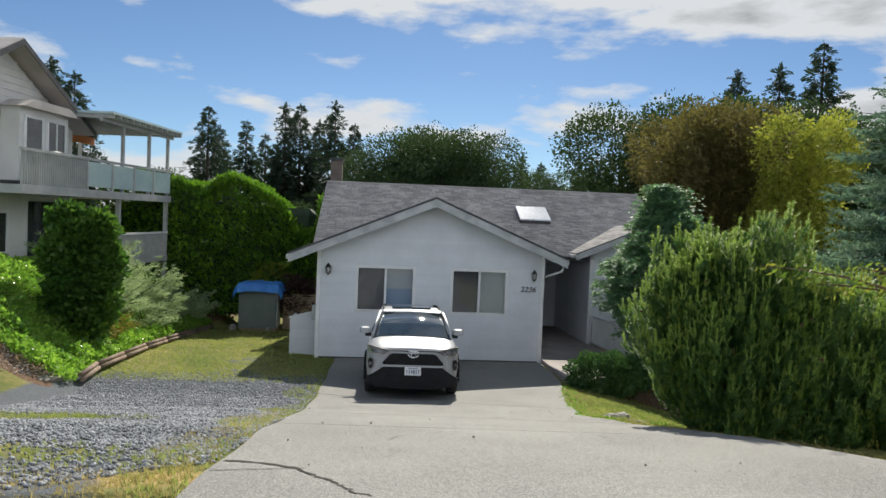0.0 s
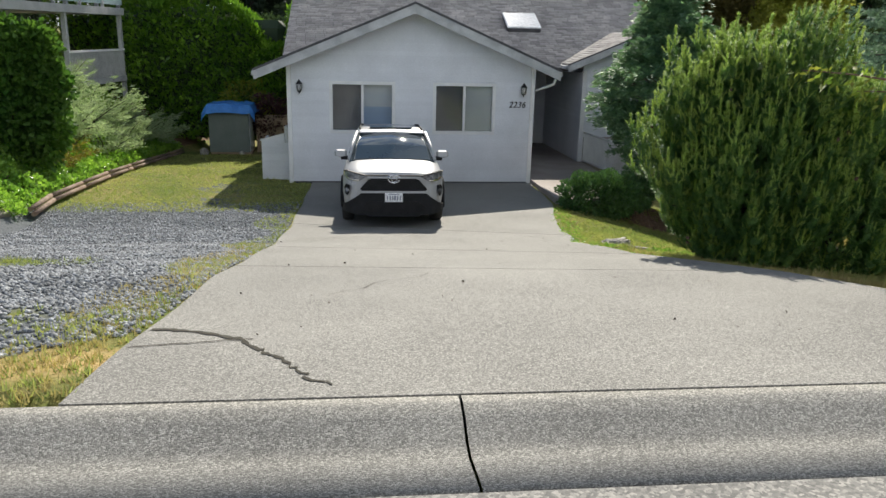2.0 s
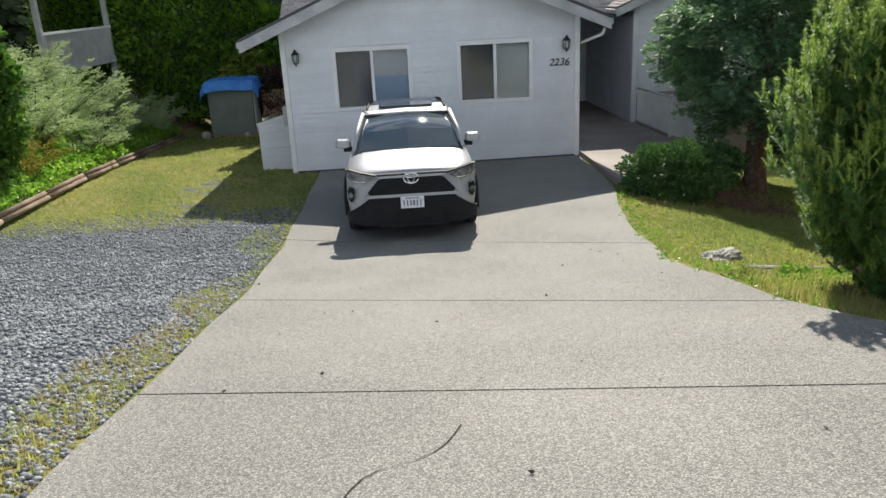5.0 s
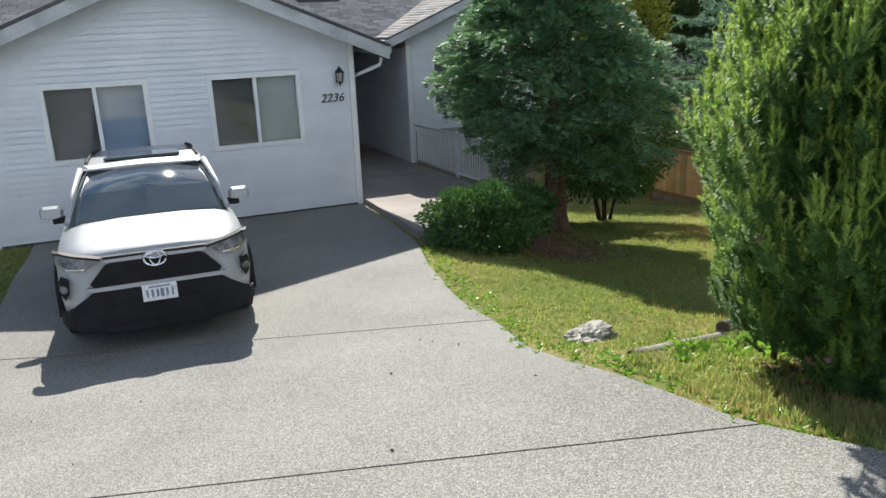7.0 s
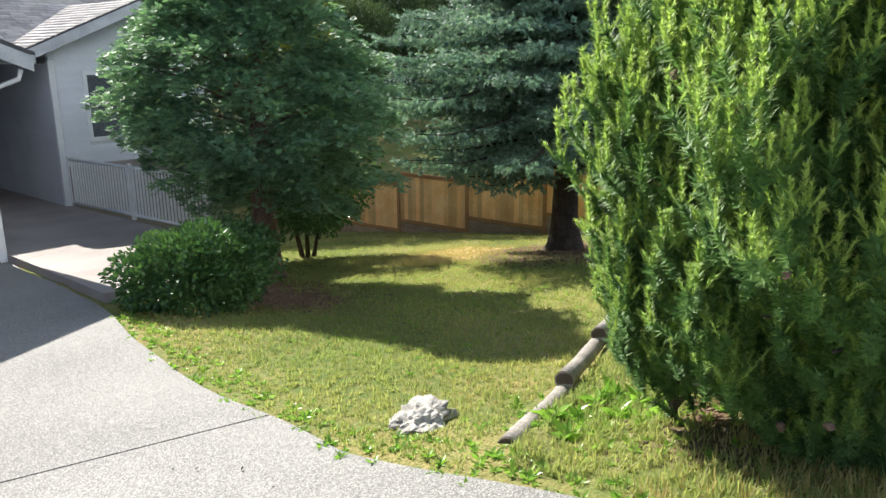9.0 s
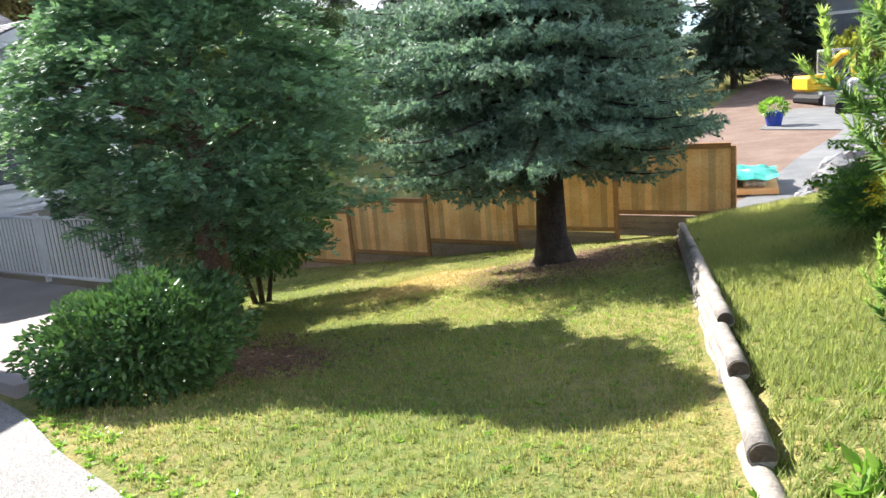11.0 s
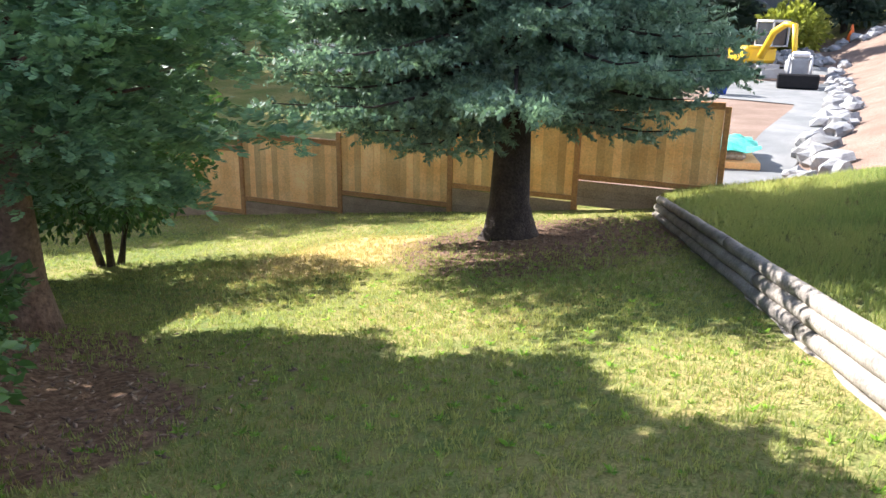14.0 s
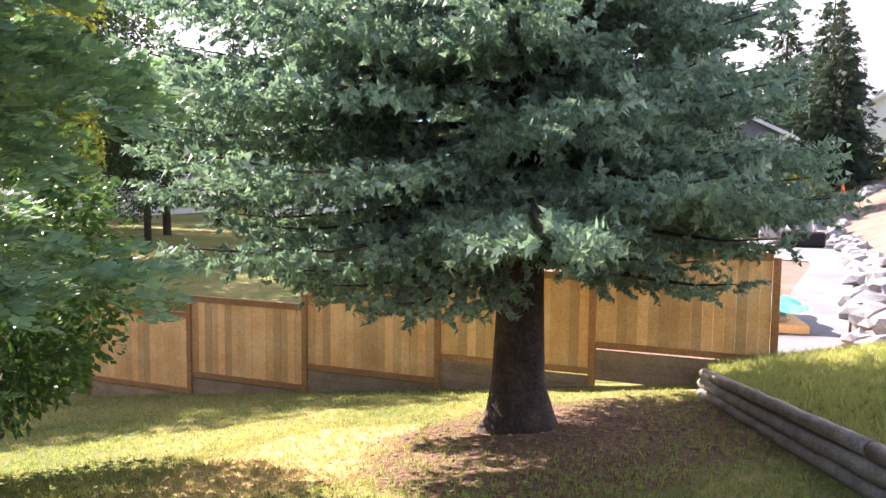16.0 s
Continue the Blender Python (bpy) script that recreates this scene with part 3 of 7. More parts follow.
def gable_limit(z):
    half = (APEX_Z - 0.17 - z) / PITCH
    return APEX_X - half, APEX_X + half


holes = [(a - 0.05, b + 0.05, SILL - 0.05, HEAD + 0.05) for a, b in WINDOWS]
siding(wall, (WALL_L + 0.06, WALL_R - 0.06), BASE + 0.06, APEX_Z - 0.25, 0.1025, lambda u, o, z: (u, FRONT - o, z), gable_limit, holes)
for x in (WALL_L, WALL_R):
    hp("corner_trim", boxes((x - 0.055, x + 0.055, FRONT - 0.032, FRONT + 0.06, BASE, roof_under(x)), bevel=0.006), TRIM)
hp("side_wall", boxes((WALL_R - 0.16, WALL_R, FRONT + 0.161, 29.9, BASE - 0.3, 0.62)), WHITE)
hp("side_wall", boxes((WALL_L, WALL_L + 0.16, FRONT + 0.161, 29.9, BASE - 0.9, 0.62)), WHITE)
hp("base_flashing", boxes((WALL_L, WALL_R, FRONT - 0.03, FRONT - 0.001, BASE - 0.3, BASE + 0.055)), DARK)

PANE = glass_material("window_glass", (0.80, 0.84, 0.86))
ROOM = material("dim_room", (0.10, 0.11, 0.12), (0.14, 0.15, 0.16), 2, 30, 0.9, 0)
BLIND = material("pale_roller_blind", (0.62, 0.62, 0.60), (0.52, 0.53, 0.53), 2, 60, 0.9, 0.05, detail=0.05)
BLIND_BLUE = material("blue_grey_curtain", (0.33, 0.42, 0.56), (0.42, 0.5, 0.62), 2, 60, 0.9, 0.05, detail=0.05)
DARKBLIND = material("dark_slatted_blind", (0.12, 0.115, 0.12), (0.16, 0.155, 0.16), 2, 60, 0.8, 0.05)


def sliding_window(x0, x1, blue):
    win = hp("window", ring_frame(x0 - 0.05, x1 + 0.05, SILL - 0.05, HEAD + 0.05, 0.08, FRONT - 0.035, FRONT + 0.1), TRIM, None, "white vinyl sliding window")
    mid = x0 + (x1 - x0) * 0.5
    hp("meeting_rail", boxes((mid - 0.03, mid + 0.03, FRONT - 0.02, FRONT + 0.08, SILL + 0.03, HEAD - 0.03)), TRIM, win)
    for a, b, name in ((x0 + 0.03, mid - 0.03, "fixed_pane"), (mid + 0.03, x1 - 0.03, "sliding_pane")):
        pane = hp(name, boxes((a, b, FRONT + 0.02, FRONT + 0.026, SILL + 0.03, HEAD - 0.03)), PANE, win)
        pane.visible_shadow = False
    hp("dark_blind", boxes((x0 + 0.02, mid, FRONT + 0.11, FRONT + 0.12, SILL, HEAD)), DARKBLIND, win)
    hp("pale_blind", boxes((mid, x1 - 0.02, FRONT + 0.11, FRONT + 0.12, SILL + (0.62 if blue else 0), HEAD)), BLIND, win)
    if blue:
        hp("lower_curtain", boxes((mid, x1 - 0.02, FRONT + 0.115, FRONT + 0.125, SILL, SILL + 0.62)), BLIND_BLUE, win)


sliding_window(*WINDOWS[0], True)
sliding_window(*WINDOWS[1], False)


def slope(name, corner, along, down, n_along, courses, mat, parent, thick=0.03):
    """A roof slope: shingle courses on a deck. corner: top start; along and down: the two edges."""
    corner, along, down = Vector(corner), Vector(along), Vector(down)
    up = along.cross(down).normalized()
    if up.z < 0:
        up = -up
    deck = bmesh.new()
    a = [corner, corner + along, corner + along + down, corner + down]
    lo = [deck.verts.new(p - up * 0.12) for p in a]
    hi = [deck.verts.new(p - up * 0.004) for p in a]
    deck.faces.new(lo), deck.faces.new(hi)
    for i in range(4):
        deck.faces.new((lo[i], lo[(i + 1) % 4], hi[(i + 1) % 4], hi[i]))
    bmesh.ops.recalc_face_normals(deck, faces=deck.faces)
    base = hp(name, deck, DARK, parent)
    v, f = [], []
    r = np.random.default_rng(5)
    for j in range(courses):
        off = r.uniform(0, 1)
        for i in range(-1, n_along):
            s0, s1 = max((i + off) / n_along, 0), min((i + 1 + off) / n_along, 1)
            if s1 - s0 < 0.002:
                continue
            t0, t1 = j / courses, min((j + 1.04) / courses, 1.0)
            p = [corner + along * (s0 + 0.0004) + down * t0 + up * 0.003, corner + along * (s1 - 0.0004) + down * t0 + up * 0.003,
                 corner + along * (s1 - 0.0004) + down * t1 + up * (0.016 + r.uniform(0, 0.006)), corner + along * (s0 + 0.0004) + down * t1 + up * (0.016 + r.uniform(0, 0.006))]
            k = len(v)
            v += [q - ORIGIN for q in p] + [p[2] - up * 0.014 - ORIGIN, p[3] - up * 0.014 - ORIGIN]
            f += [(k, k + 1, k + 2, k + 3), (k + 3, k + 2, k + 4, k + 5)]
    data = fast_mesh("shingles", np.array([tuple(q) for q in v]), np.array(f))
    return tagged(link("shingles", data, mat, base), kind="stuff")


# front gable roof
EAVE_L, EAVE_R, RAKE, BACK = -2.38, 5.14, 20.40, 28.0
hp_roof = hp("gable_roof", boxes((APEX_X - 0.05, APEX_X + 0.05, RAKE, BACK, APEX_Z - 0.05, APEX_Z + 0.03)), SHINGLE)
for ex, k in ((EAVE_L, -1), (EAVE_R, 1)):
    run = abs(ex - APEX_X)
    slope("roof_slope", (APEX_X, RAKE, APEX_Z), (0, BACK - RAKE, 0), (k * run, 0, -run * PITCH), 26, 27, SHINGLE, house)
    z1 = APEX_Z - run * PITCH
    hp("bargeboard", prism([(APEX_X, APEX_Z - 0.03), (ex, z1 - 0.03), (ex, z1 - 0.24), (APEX_X, APEX_Z - 0.24)], RAKE - 0.028, RAKE - 0.002), FASCIA)
    hp("drip_edge", prism([(APEX_X, APEX_Z + 0.03), (ex + k * 0.03, z1 + 0.018), (ex + k * 0.03, z1 - 0.028), (APEX_X, APEX_Z - 0.028)], RAKE - 0.045, RAKE - 0.0285), DARK)
    hp("soffit", prism([(APEX_X, APEX_Z - 0.135), (ex, z1 - 0.135), (ex, z1 - 0.15), (APEX_X, APEX_Z - 0.15)], RAKE, FRONT - 0.002), TRIM)
    hp("gutter", boxes((ex - 0.06 if k > 0 else ex - 0.06, ex + 0.06, RAKE + 0.02, 26.0 if k > 0 else BACK, z1 - 0.15, z1 - 0.03), bevel=0.02), FASCIA)

# main roof, ridge along x
RIDGE_Y, RIDGE_Z, MAIN_L, MAIN_R, RUN = 30.0, 2.9, -2.1, 10.25, 5.6
slope("main_roof", (MAIN_L, RIDGE_Y, RIDGE_Z), (MAIN_R - MAIN_L, 0, 0), (0, -RUN, -RUN * PITCH), 42, 40, SHINGLE, house)
slope("main_roof", (MAIN_L, RIDGE_Y, RIDGE_Z), (MAIN_R - MAIN_L, 0, 0), (0, RUN, -RUN * PITCH), 20, 12, SHINGLE, house)
hp("ridge_cap", boxes((MAIN_L, MAIN_R, RIDGE_Y - 0.1, RIDGE_Y + 0.1, RIDGE_Z - 0.03, RIDGE_Z + 0.035), bevel=0.02), SHINGLE)
for x in (MAIN_L + 0.3, MAIN_R - 0.46):
    bm = prism([(25.6, -3.4), (34.4, -3.4), (34.4, 0.8), (30.0, 2.65), (25.6, 0.8)], x, x + 0.16)
    for v in bm.verts:
        v.co = Vector((v.co.y, v.co.x, v.co.z))
    bmesh.ops.recalc_face_normals(bm, faces=bm.faces)
    hp("end_wall", bm, WHITE)
hp("back_wall", boxes((MAIN_L + 0.47, MAIN_R - 0.47, 34.24, 34.4, -3.6, 0.85)), WHITE)
hp("entry_wall", boxes((WALL_R + 0.001, 9.77, 29.0, 29.16, -2.9, 1.6)), WHITE)
chim = hp("chimney", boxes((-2.0, -1.55, 30.3, 30.8, 1.5, 3.75), bevel=0.01), material("chimney_metal", (0.11, 0.085, 0.075), (0.15, 0.12, 0.105), 3, 40, 0.7, 0.2))
hp("chimney_cap", boxes((-2.05, -1.5, 30.25, 30.85, 3.751, 3.83), bevel=0.01), DARK, chim)

# wing beside the entrance, gable to the street
WING_L, WING_R, WING_F = 6.87, 10.2, 24.3
WX, WZ = 8.5, 1.63
wing = hp("wing_wall", boxes((WING_L, WING_L + 0.16, WING_F + 0.161, 28.99, -3.1, 0.55)), WHITE)
siding(wing, (WING_F + 0.06, 28.98), BASE - 0.05, 0.5, 0.1025, lambda u, o, z: (WING_L - o, u, z))
wingf = hp("wing_front", prism([(WING_L, -3.4), (WING_R, -3.4), (WING_R, WZ - 0.16 - (WING_R - WX) * PITCH), (WX, WZ - 0.16), (WING_L, WZ - 0.16 - (WX - WING_L) * PITCH)], WING_F, WING_F + 0.16), WHITE)
siding(wingf, (WING_L + 0.1, WING_R - 0.05), BASE - 0.05, WZ - 0.25, 0.1025, lambda u, o, z: (u, WING_F - o, z), lambda z: (WX - (WZ - 0.17 - z) / PITCH, WX + (WZ - 0.17 - z) / PITCH), [(7.45, 9.35, -1.05, 0.3)])
# grey band added behind the railing; shade on the lower siding put into colour
hp("foundation", boxes((WING_L + 0.1, WING_R + 0.02, WING_F - 0.09, WING_F - 0.03, -3.4, -1.48), bevel=0.008), SLAB)
hp("corner_trim", boxes((WING_L - 0.03, WING_L + 0.09, WING_F - 0.032, WING_F + 0.06, BASE - 0.1, 0.5), bevel=0.006), TRIM)
wwin = hp("wing_window", ring_frame(7.45, 9.35, -1.05, 0.3, 0.08, WING_F - 0.04, WING_F - 0.001), TRIM)
hp("mullion", boxes((8.37, 8.43, WING_F - 0.035, WING_F - 0.001, -0.97, 0.22)), TRIM, wwin)
WINGGLASS = material("dark_window_glass", (0.10, 0.11, 0.125), (0.14, 0.15, 0.165), 2, 20, 0.04, 0)
for a, b in ((7.53, 8.37), (8.43, 9.27)):
    hp("pane", boxes((a, b, WING_F - 0.02, WING_F - 0.012, -0.97, 0.22)), WINGGLASS, wwin)
for k, ex in ((-1, 6.25), (1, 10.75)):
    run = abs(ex - WX)
    z1 = WZ - run * PITCH
    slope("wing_roof", (WX, WING_F - 0.5, WZ), (0, 6.2, 0), (k * run, 0, -run * PITCH), 20, 16, SHINGLE, house)
    hp("bargeboard", prism([(WX, WZ - 0.03), (ex, z1 - 0.03), (ex, z1 - 0.22), (WX, WZ - 0.22)], WING_F - 0.53, WING_F - 0.502), FASCIA)
    hp("gutter", boxes((ex - 0.06, ex + 0.06, WING_F - 0.5, 28.9, z1 - 0.15, z1 - 0.03), bevel=0.02), FASCIA)

# skylight
SKY_X, SKY_Y = 5.5, 27.35
up = Vector((0, -PITCH, 1)).normalized()
down = Vector((0, -1, -PITCH)).normalized()
c = Vector((SKY_X, SKY_Y, RIDGE_Z - (RIDGE_Y - SKY_Y) * PITCH))
tilt = Matrix(((1, 0, 0), tuple(-down), tuple(up))).transposed().to_4x4()
for name, dims, mat, lab in (("skylight", [(-0.55, 0.55, -0.6, 0.6, 0.0, 0.14)], DARK, "raised skylight"), ("skylight_lens", [(-0.57, 0.57, -0.62, 0.62, 0.141, 0.2)], material("white_acrylic", (0.8, 0.8, 0.8), (0.72, 0.73, 0.74), 2, 20, 0.12, 0, coat=0.5), "")):
    bm = boxes(*dims, bevel=0.03)
    bmesh.ops.transform(bm, matrix=Matrix.Translation(c) @ tilt, verts=bm.verts)
    skyl = hp(name, bm, mat, house if name == "skylight" else skyl, lab)

# walk to the entrance
walkway = tagged(new("walkway"), "brown grey concrete walk between garage and railing", "walkway", kind="structure")
for y0, y1 in ((17.3, 20.4), (20.4, 23.0), (23.0, 28.9)):
    bm = bmesh.new()
    x0a, x0b = (4.4, 4.62) if y0 < 18 else (4.62, 4.62)
    pts = [(x0a, y0 + 0.008), (5.0 if y0 < 18 else 6.95, (17.0 if y0 < 18 else y0) + 0.008), (6.95, 19.2) if y0 < 18 else (6.95, y0 + 0.05), (6.95, y1), (x0b, y1)]
    top = [bm.verts.new((x, y, float(np.interp(y, (17, 21, 29), (-1.92, -2.2, -2.32))))) for x, y in pts]
    low = [bm.verts.new(v.co - Vector((0, 0, 0.9))) for v in top]
    bm.faces.new(top)
    for i in range(5):
        bm.faces.new((top[(i + 1) % 5], top[i], low[i], low[(i + 1) % 5]))
    bmesh.ops.recalc_face_normals(bm, faces=bm.faces)
    part("walkway_slab", bm, SLAB, walkway)

# ---- planting ----
def foliage(name, data, mat, parent, label=""):
    return link(name, data, mat, parent, label)


def at_ground(x, y):
    return (x, y, float(height(np.array(x), np.array(y))))


def spruce(x, y, tall, reach, first, trunk, label):
    """A big blue spruce: whorls of drooping limbs hung with needle shoots."""
    base = at_ground(x, y)
    tree = thing("spruce_tree", base, label, "tree")
    part("trunk", tube([(0, 0, -0.2), (0.02, 0, 0.12), (0, 0.02, 0.5), (0, 0, 2), (0, 0, tall * 0.6), (0, 0, tall)], [trunk * 2.3, trunk * 1.6, trunk * 1.2, trunk * 0.95, trunk * 0.45, 0.02], 14), BARK, tree)
    r = np.random.default_rng(11)
    limbs = bmesh.new()
    P, D, S = [], [], []
    z = first
    while z < tall - 0.3:
        q = (z - first) / (tall - first)
        length = reach * (1 - q) ** 0.8 * min(1, 0.82 + q * 3)
        for k in range(r.integers(9, 13) + (4 if z < first + 1.2 else 0)):
            a = r.uniform(0, 2 * math.pi)
            L = length * r.uniform(0.82, 1.12) * (1 + (0.3 if z > first + 0.55 else 0.0) * max(0.0, -math.cos(a)) - 0.24 * max(0.0, -math.sin(a))) * (1.0 if z > first + 0.3 else 0.85)
            h = z + r.uniform(-0.15, 0.15)
            out = np.array((math.cos(a), math.sin(a), 0))
            side = np.array((-math.sin(a), math.cos(a), 0))
            pts = [np.array((0, 0, h)) + out * L * s + np.array((0, 0, 1)) * (L * (0.14 * s - 0.36 * s * s + 0.20 * s ** 4)) for s in np.linspace(0, 1, 7)]
            tube(pts, [0.05, 0.042, 0.034, 0.026, 0.018, 0.012, 0.005], 5, limbs)
            for s in np.arange(0.2, 1.0, 0.078 / max(L, 0.8)):
                i = min(int(s * 6), 5)
                p = pts[i] + (pts[i + 1] - pts[i]) * (s * 6 - i)
                for sgn in (-1, 1):
                    wlen = (0.75 * (1 - s) + 0.2) * min(L, 3.2) * 0.42
                    t0 = out * 0.75 + side * sgn * r.uniform(0.5, 1.0)
                    m = max(1, int(wlen / 0.16))
                    for j in range(m):
                        g = (j + r.uniform(0.2, 1)) * 0.165
                        P.append(p + t0 * g + np.array((0, 0, -0.25 * g * g - r.uniform(0, 0.08))))
                        D.append(t0 + np.array((0, 0, r.uniform(-0.45, 0.12))) + r.normal(0, 0.34, 3))
                        S.append(r.uniform(0.75, 1.2))
            P.append(pts[-1]), D.append(out + np.array((0, 0, 0.15))), S.append(1.2)
        z += r.uniform(0.26, 0.36)
    tagged(part("branchwork", limbs, BARK, tree), kind="stuff")
    v, f = needle_brush(18, 0.215, 0.066, 0.018, 1.25, 2)
    P, D, S = np.array(P), np.array(D), np.array(S)
    foliage("crown", strew("crown", v, f, P, frames(D, r.uniform(0, 6.28, len(P))), S), SPRUCE, tree, "blue green drooping needles")
    return tree


def pine(x, y, rx, ry, tall, seed, label, shoots=5200, lift=0.0):
    """A dense young pine with upright candles."""
    base = at_ground(x, y)
    tree = thing("pine_tree", base, label, "tree", "row of young pines")
    r = np.random.default_rng(seed)
    limbs = tube([(0, 0, -0.2), (0, 0, tall * 0.4), (0.05, 0, tall * 0.85)], [0.042 * tall, 0.03 * tall, 0.012] if lift == 0 else [0.022, 0.02, 0.01], 7)
    close = seed in (3, 7)

    def places(n, low, inner):
        k = np.arange(n) + 0.5
        q = np.clip((k / n) ** 0.9 + r.normal(0, 0.012, n), low, 1.0)
        a = k * 2.39996 + r.normal(0, 0.12, n)
        prof = np.interp(q, (0, 0.1, 0.35, 0.75, 0.92, 1.0), (0.52, 0.74, 0.96, 1.0, 0.8, 0.4))
        lump = np.array([noise.noise(Vector((math.cos(t) * 1.9 + seed, math.sin(t) * 1.9, h * 3.6))) for t, h in zip(a, q)])
        rad = prof * (inner + r.normal(0, 0.06, n)) * (1 + 0.5 * lump)
        P = np.stack((np.cos(a) * rad * rx, np.sin(a) * rad * ry, 0.02 + lift + q * (tall - lift) * (1 + 0.2 * lump)), 1)
        D = np.stack((np.cos(a) * 0.34, np.sin(a) * 0.34, np.full(n, 0.9)), 1) + r.normal(0, 0.24, (n, 3))
        return P, D / np.linalg.norm(D, axis=1, keepdims=True)

    outer, way = places(shoots, 0.0, 0.93)
    inner, iway = places(shoots, 0.0, 0.72)
    core, cway = places(shoots // 2, 0.0, 0.45)
    for i in range(0, len(outer), 30):
        tube([(0, 0, max(0.1, outer[i, 2] - 0.5)), tuple(outer[i] * 0.55 + np.array((0, 0, outer[i, 2] * 0.25))), tuple(outer[i] * 0.93)], [0.018, 0.013, 0.005], 5, limbs)
    part("trunk", limbs, BARK, tree)
    size = r.uniform(1.15, 1.75, len(outer))
    P = np.concatenate((outer, inner, inner - np.array((0, 0, 0.12)), core))
    D = np.concatenate((way, iway, iway, cway))
    S = np.concatenate((size, np.full(len(inner) * 2 + len(core), 1.35)))
    v, f = needle_brush(96 if close else 50, 0.12, 0.038, 0.0045 if close else 0.0075, 1.5, seed)
    foliage("crown", strew("crown", v, f, P, frames(D, r.uniform(0, 6.28, len(P))), S), PINE, tree, "dense green needles with upright light tips")
    # each shoot ends in a whorl: one tall blunt candle and two short ones
    tall_v, tall_f = needle_brush(120 if close else 50, 0.12, 0.026, 0.0038 if close else 0.0055, 1.2, seed + 9)
    vs, fs = [tall_v], [tall_f]
    for sx, sy in ((0.03, 0.012), (-0.02, -0.03)):
        v, f = needle_brush(50 if close else 30, 0.05, 0.022, 0.0023 if close else 0.0034, 1.2, seed + 12)
        v = v + np.stack((sx * (0.4 + v[:, 2] / 0.06), sy * (0.4 + v[:, 2] / 0.06), np.zeros(len(v))), 1)
        fs.append(f + sum(len(o) for o in vs))
        vs.append(v)
    up = way * 0.2 + np.array((0, 0, 0.85))
    tagged(foliage("new_growth", strew("new_growth", np.concatenate(vs), np.concatenate(fs), outer + way * (0.11 * size)[:, None], frames(up, r.uniform(0, 6.28, len(outer))), size * r.uniform(0.55, 1.25, len(outer))), CANDLE, tree, "pale upright candles"), kind="stuff")
    cone = tube([(0, 0, 0), (0, 0, 0.02), (0, 0, 0.045)], [0.014, 0.022, 0.007], 6)
    data = bpy.data.meshes.new("cone")
    cone.to_mesh(data)
    cone.free()
    data.materials.append(CEDAR_BARK)
    for i in r.choice(len(outer), 34 if seed == 3 else 6, replace=False):
        o = new("cone", data)
        o.parent = tree
        o.matrix_local = pose(*(outer[i] + way[i] * 0.15 * size[i] + np.array((way[i][0], way[i][1], 0)) * 0.04), r.uniform(30, 80), 0, r.uniform(0, 360))
    return tree


CANDLE = leaf_material("pale_candles", (0.23, 0.35, 0.11), (0.50, 0.58, 0.17), 0.45)


def cypress(x, y, rx, ry, low, tall, seed, label):
    """A broad false cypress: layered flat sprays over a dark inside."""
    base = at_ground(x, y)
    tree = thing("cypress_tree", base, label, "tree")
    r = np.random.default_rng(seed)
    part("trunk", tube([(0, 0, -0.2), (0.0, 0.02, 0.3), (-0.03, 0, 1.4), (0, 0, tall * 0.8)], [0.30, 0.21, 0.18, 0.03], 12), CEDAR_BARK, tree)
    P, D, R, S = [], [], [], []
    limbs = bmesh.new()
    for k in range(390):
        q = ((k + r.uniform(0, 1)) / 390) ** 0.9
        a = r.uniform(0, 2 * math.pi)
        prof = float(np.interp(q, (0, 0.1, 0.3, 0.55, 0.8, 1.0), (0.74, 0.96, 1.08, 0.98, 0.68, 0.1))) * r.uniform(0.72, 1.14)
        out = np.array((math.cos(a), math.sin(a), 0))
        side = np.array((-math.sin(a), math.cos(a), 0))
        slim = float(np.interp(q, (0, 0.1, 0.31, 0.5, 0.6, 0.77, 1.0), (0.5, 0.66, 0.84, 0.72, 0.54, 0.33, 0.06))) * r.uniform(0.75, 1.05)
        tip = np.array((out[0] * slim * rx - 0.6 * q, out[1] * prof * ry, low + q * (tall - low) + 0.1))
        reach = np.hypot(tip[0], tip[1])
        if k % 8 == 0 and q > 0.12:
            tube([(0, 0, max(0.4, tip[2] - 0.5)), tuple(tip * 0.6 + np.array((0, 0, tip[2] * 0.36))), tuple(tip * np.array((0.8, 0.8, 1)))], [0.03, 0.02, 0.006], 5, limbs)
        for j in range(125):
            back = r.uniform(0, 1) ** 1.3 * min(reach, 0.95)
            wide = (0.10 + 0.32 * back) * r.normal(0, 0.75)
            P.append(tip - out * back + side * wide + np.array((0, 0, 0.22 * back - 0.14 * abs(wide) + r.normal(0, 0.05))))
            D.append(out * 0.8 + side * (wide * 1.8) + np.array((0, 0, r.uniform(-0.55, 0.2))) + r.normal(0, 0.16, 3))
            R.append(r.normal(math.pi, 0.4)), S.append(r.uniform(0.6, 1.2) * (0.75 + 0.35 * back))
    P, D, R, S = np.array(P), np.array(D), np.array(R), np.array(S)
    v, f = fan_spray(0.155, 0.095, 7, seed, 0.19)
    tagged(part("branchwork", limbs, CEDAR_BARK, tree), kind="stuff")
    foliage("crown", strew("crown", v, f, P, frames(D, R), S), CYPRESS, tree, "dark green layered sprays")
    return tree


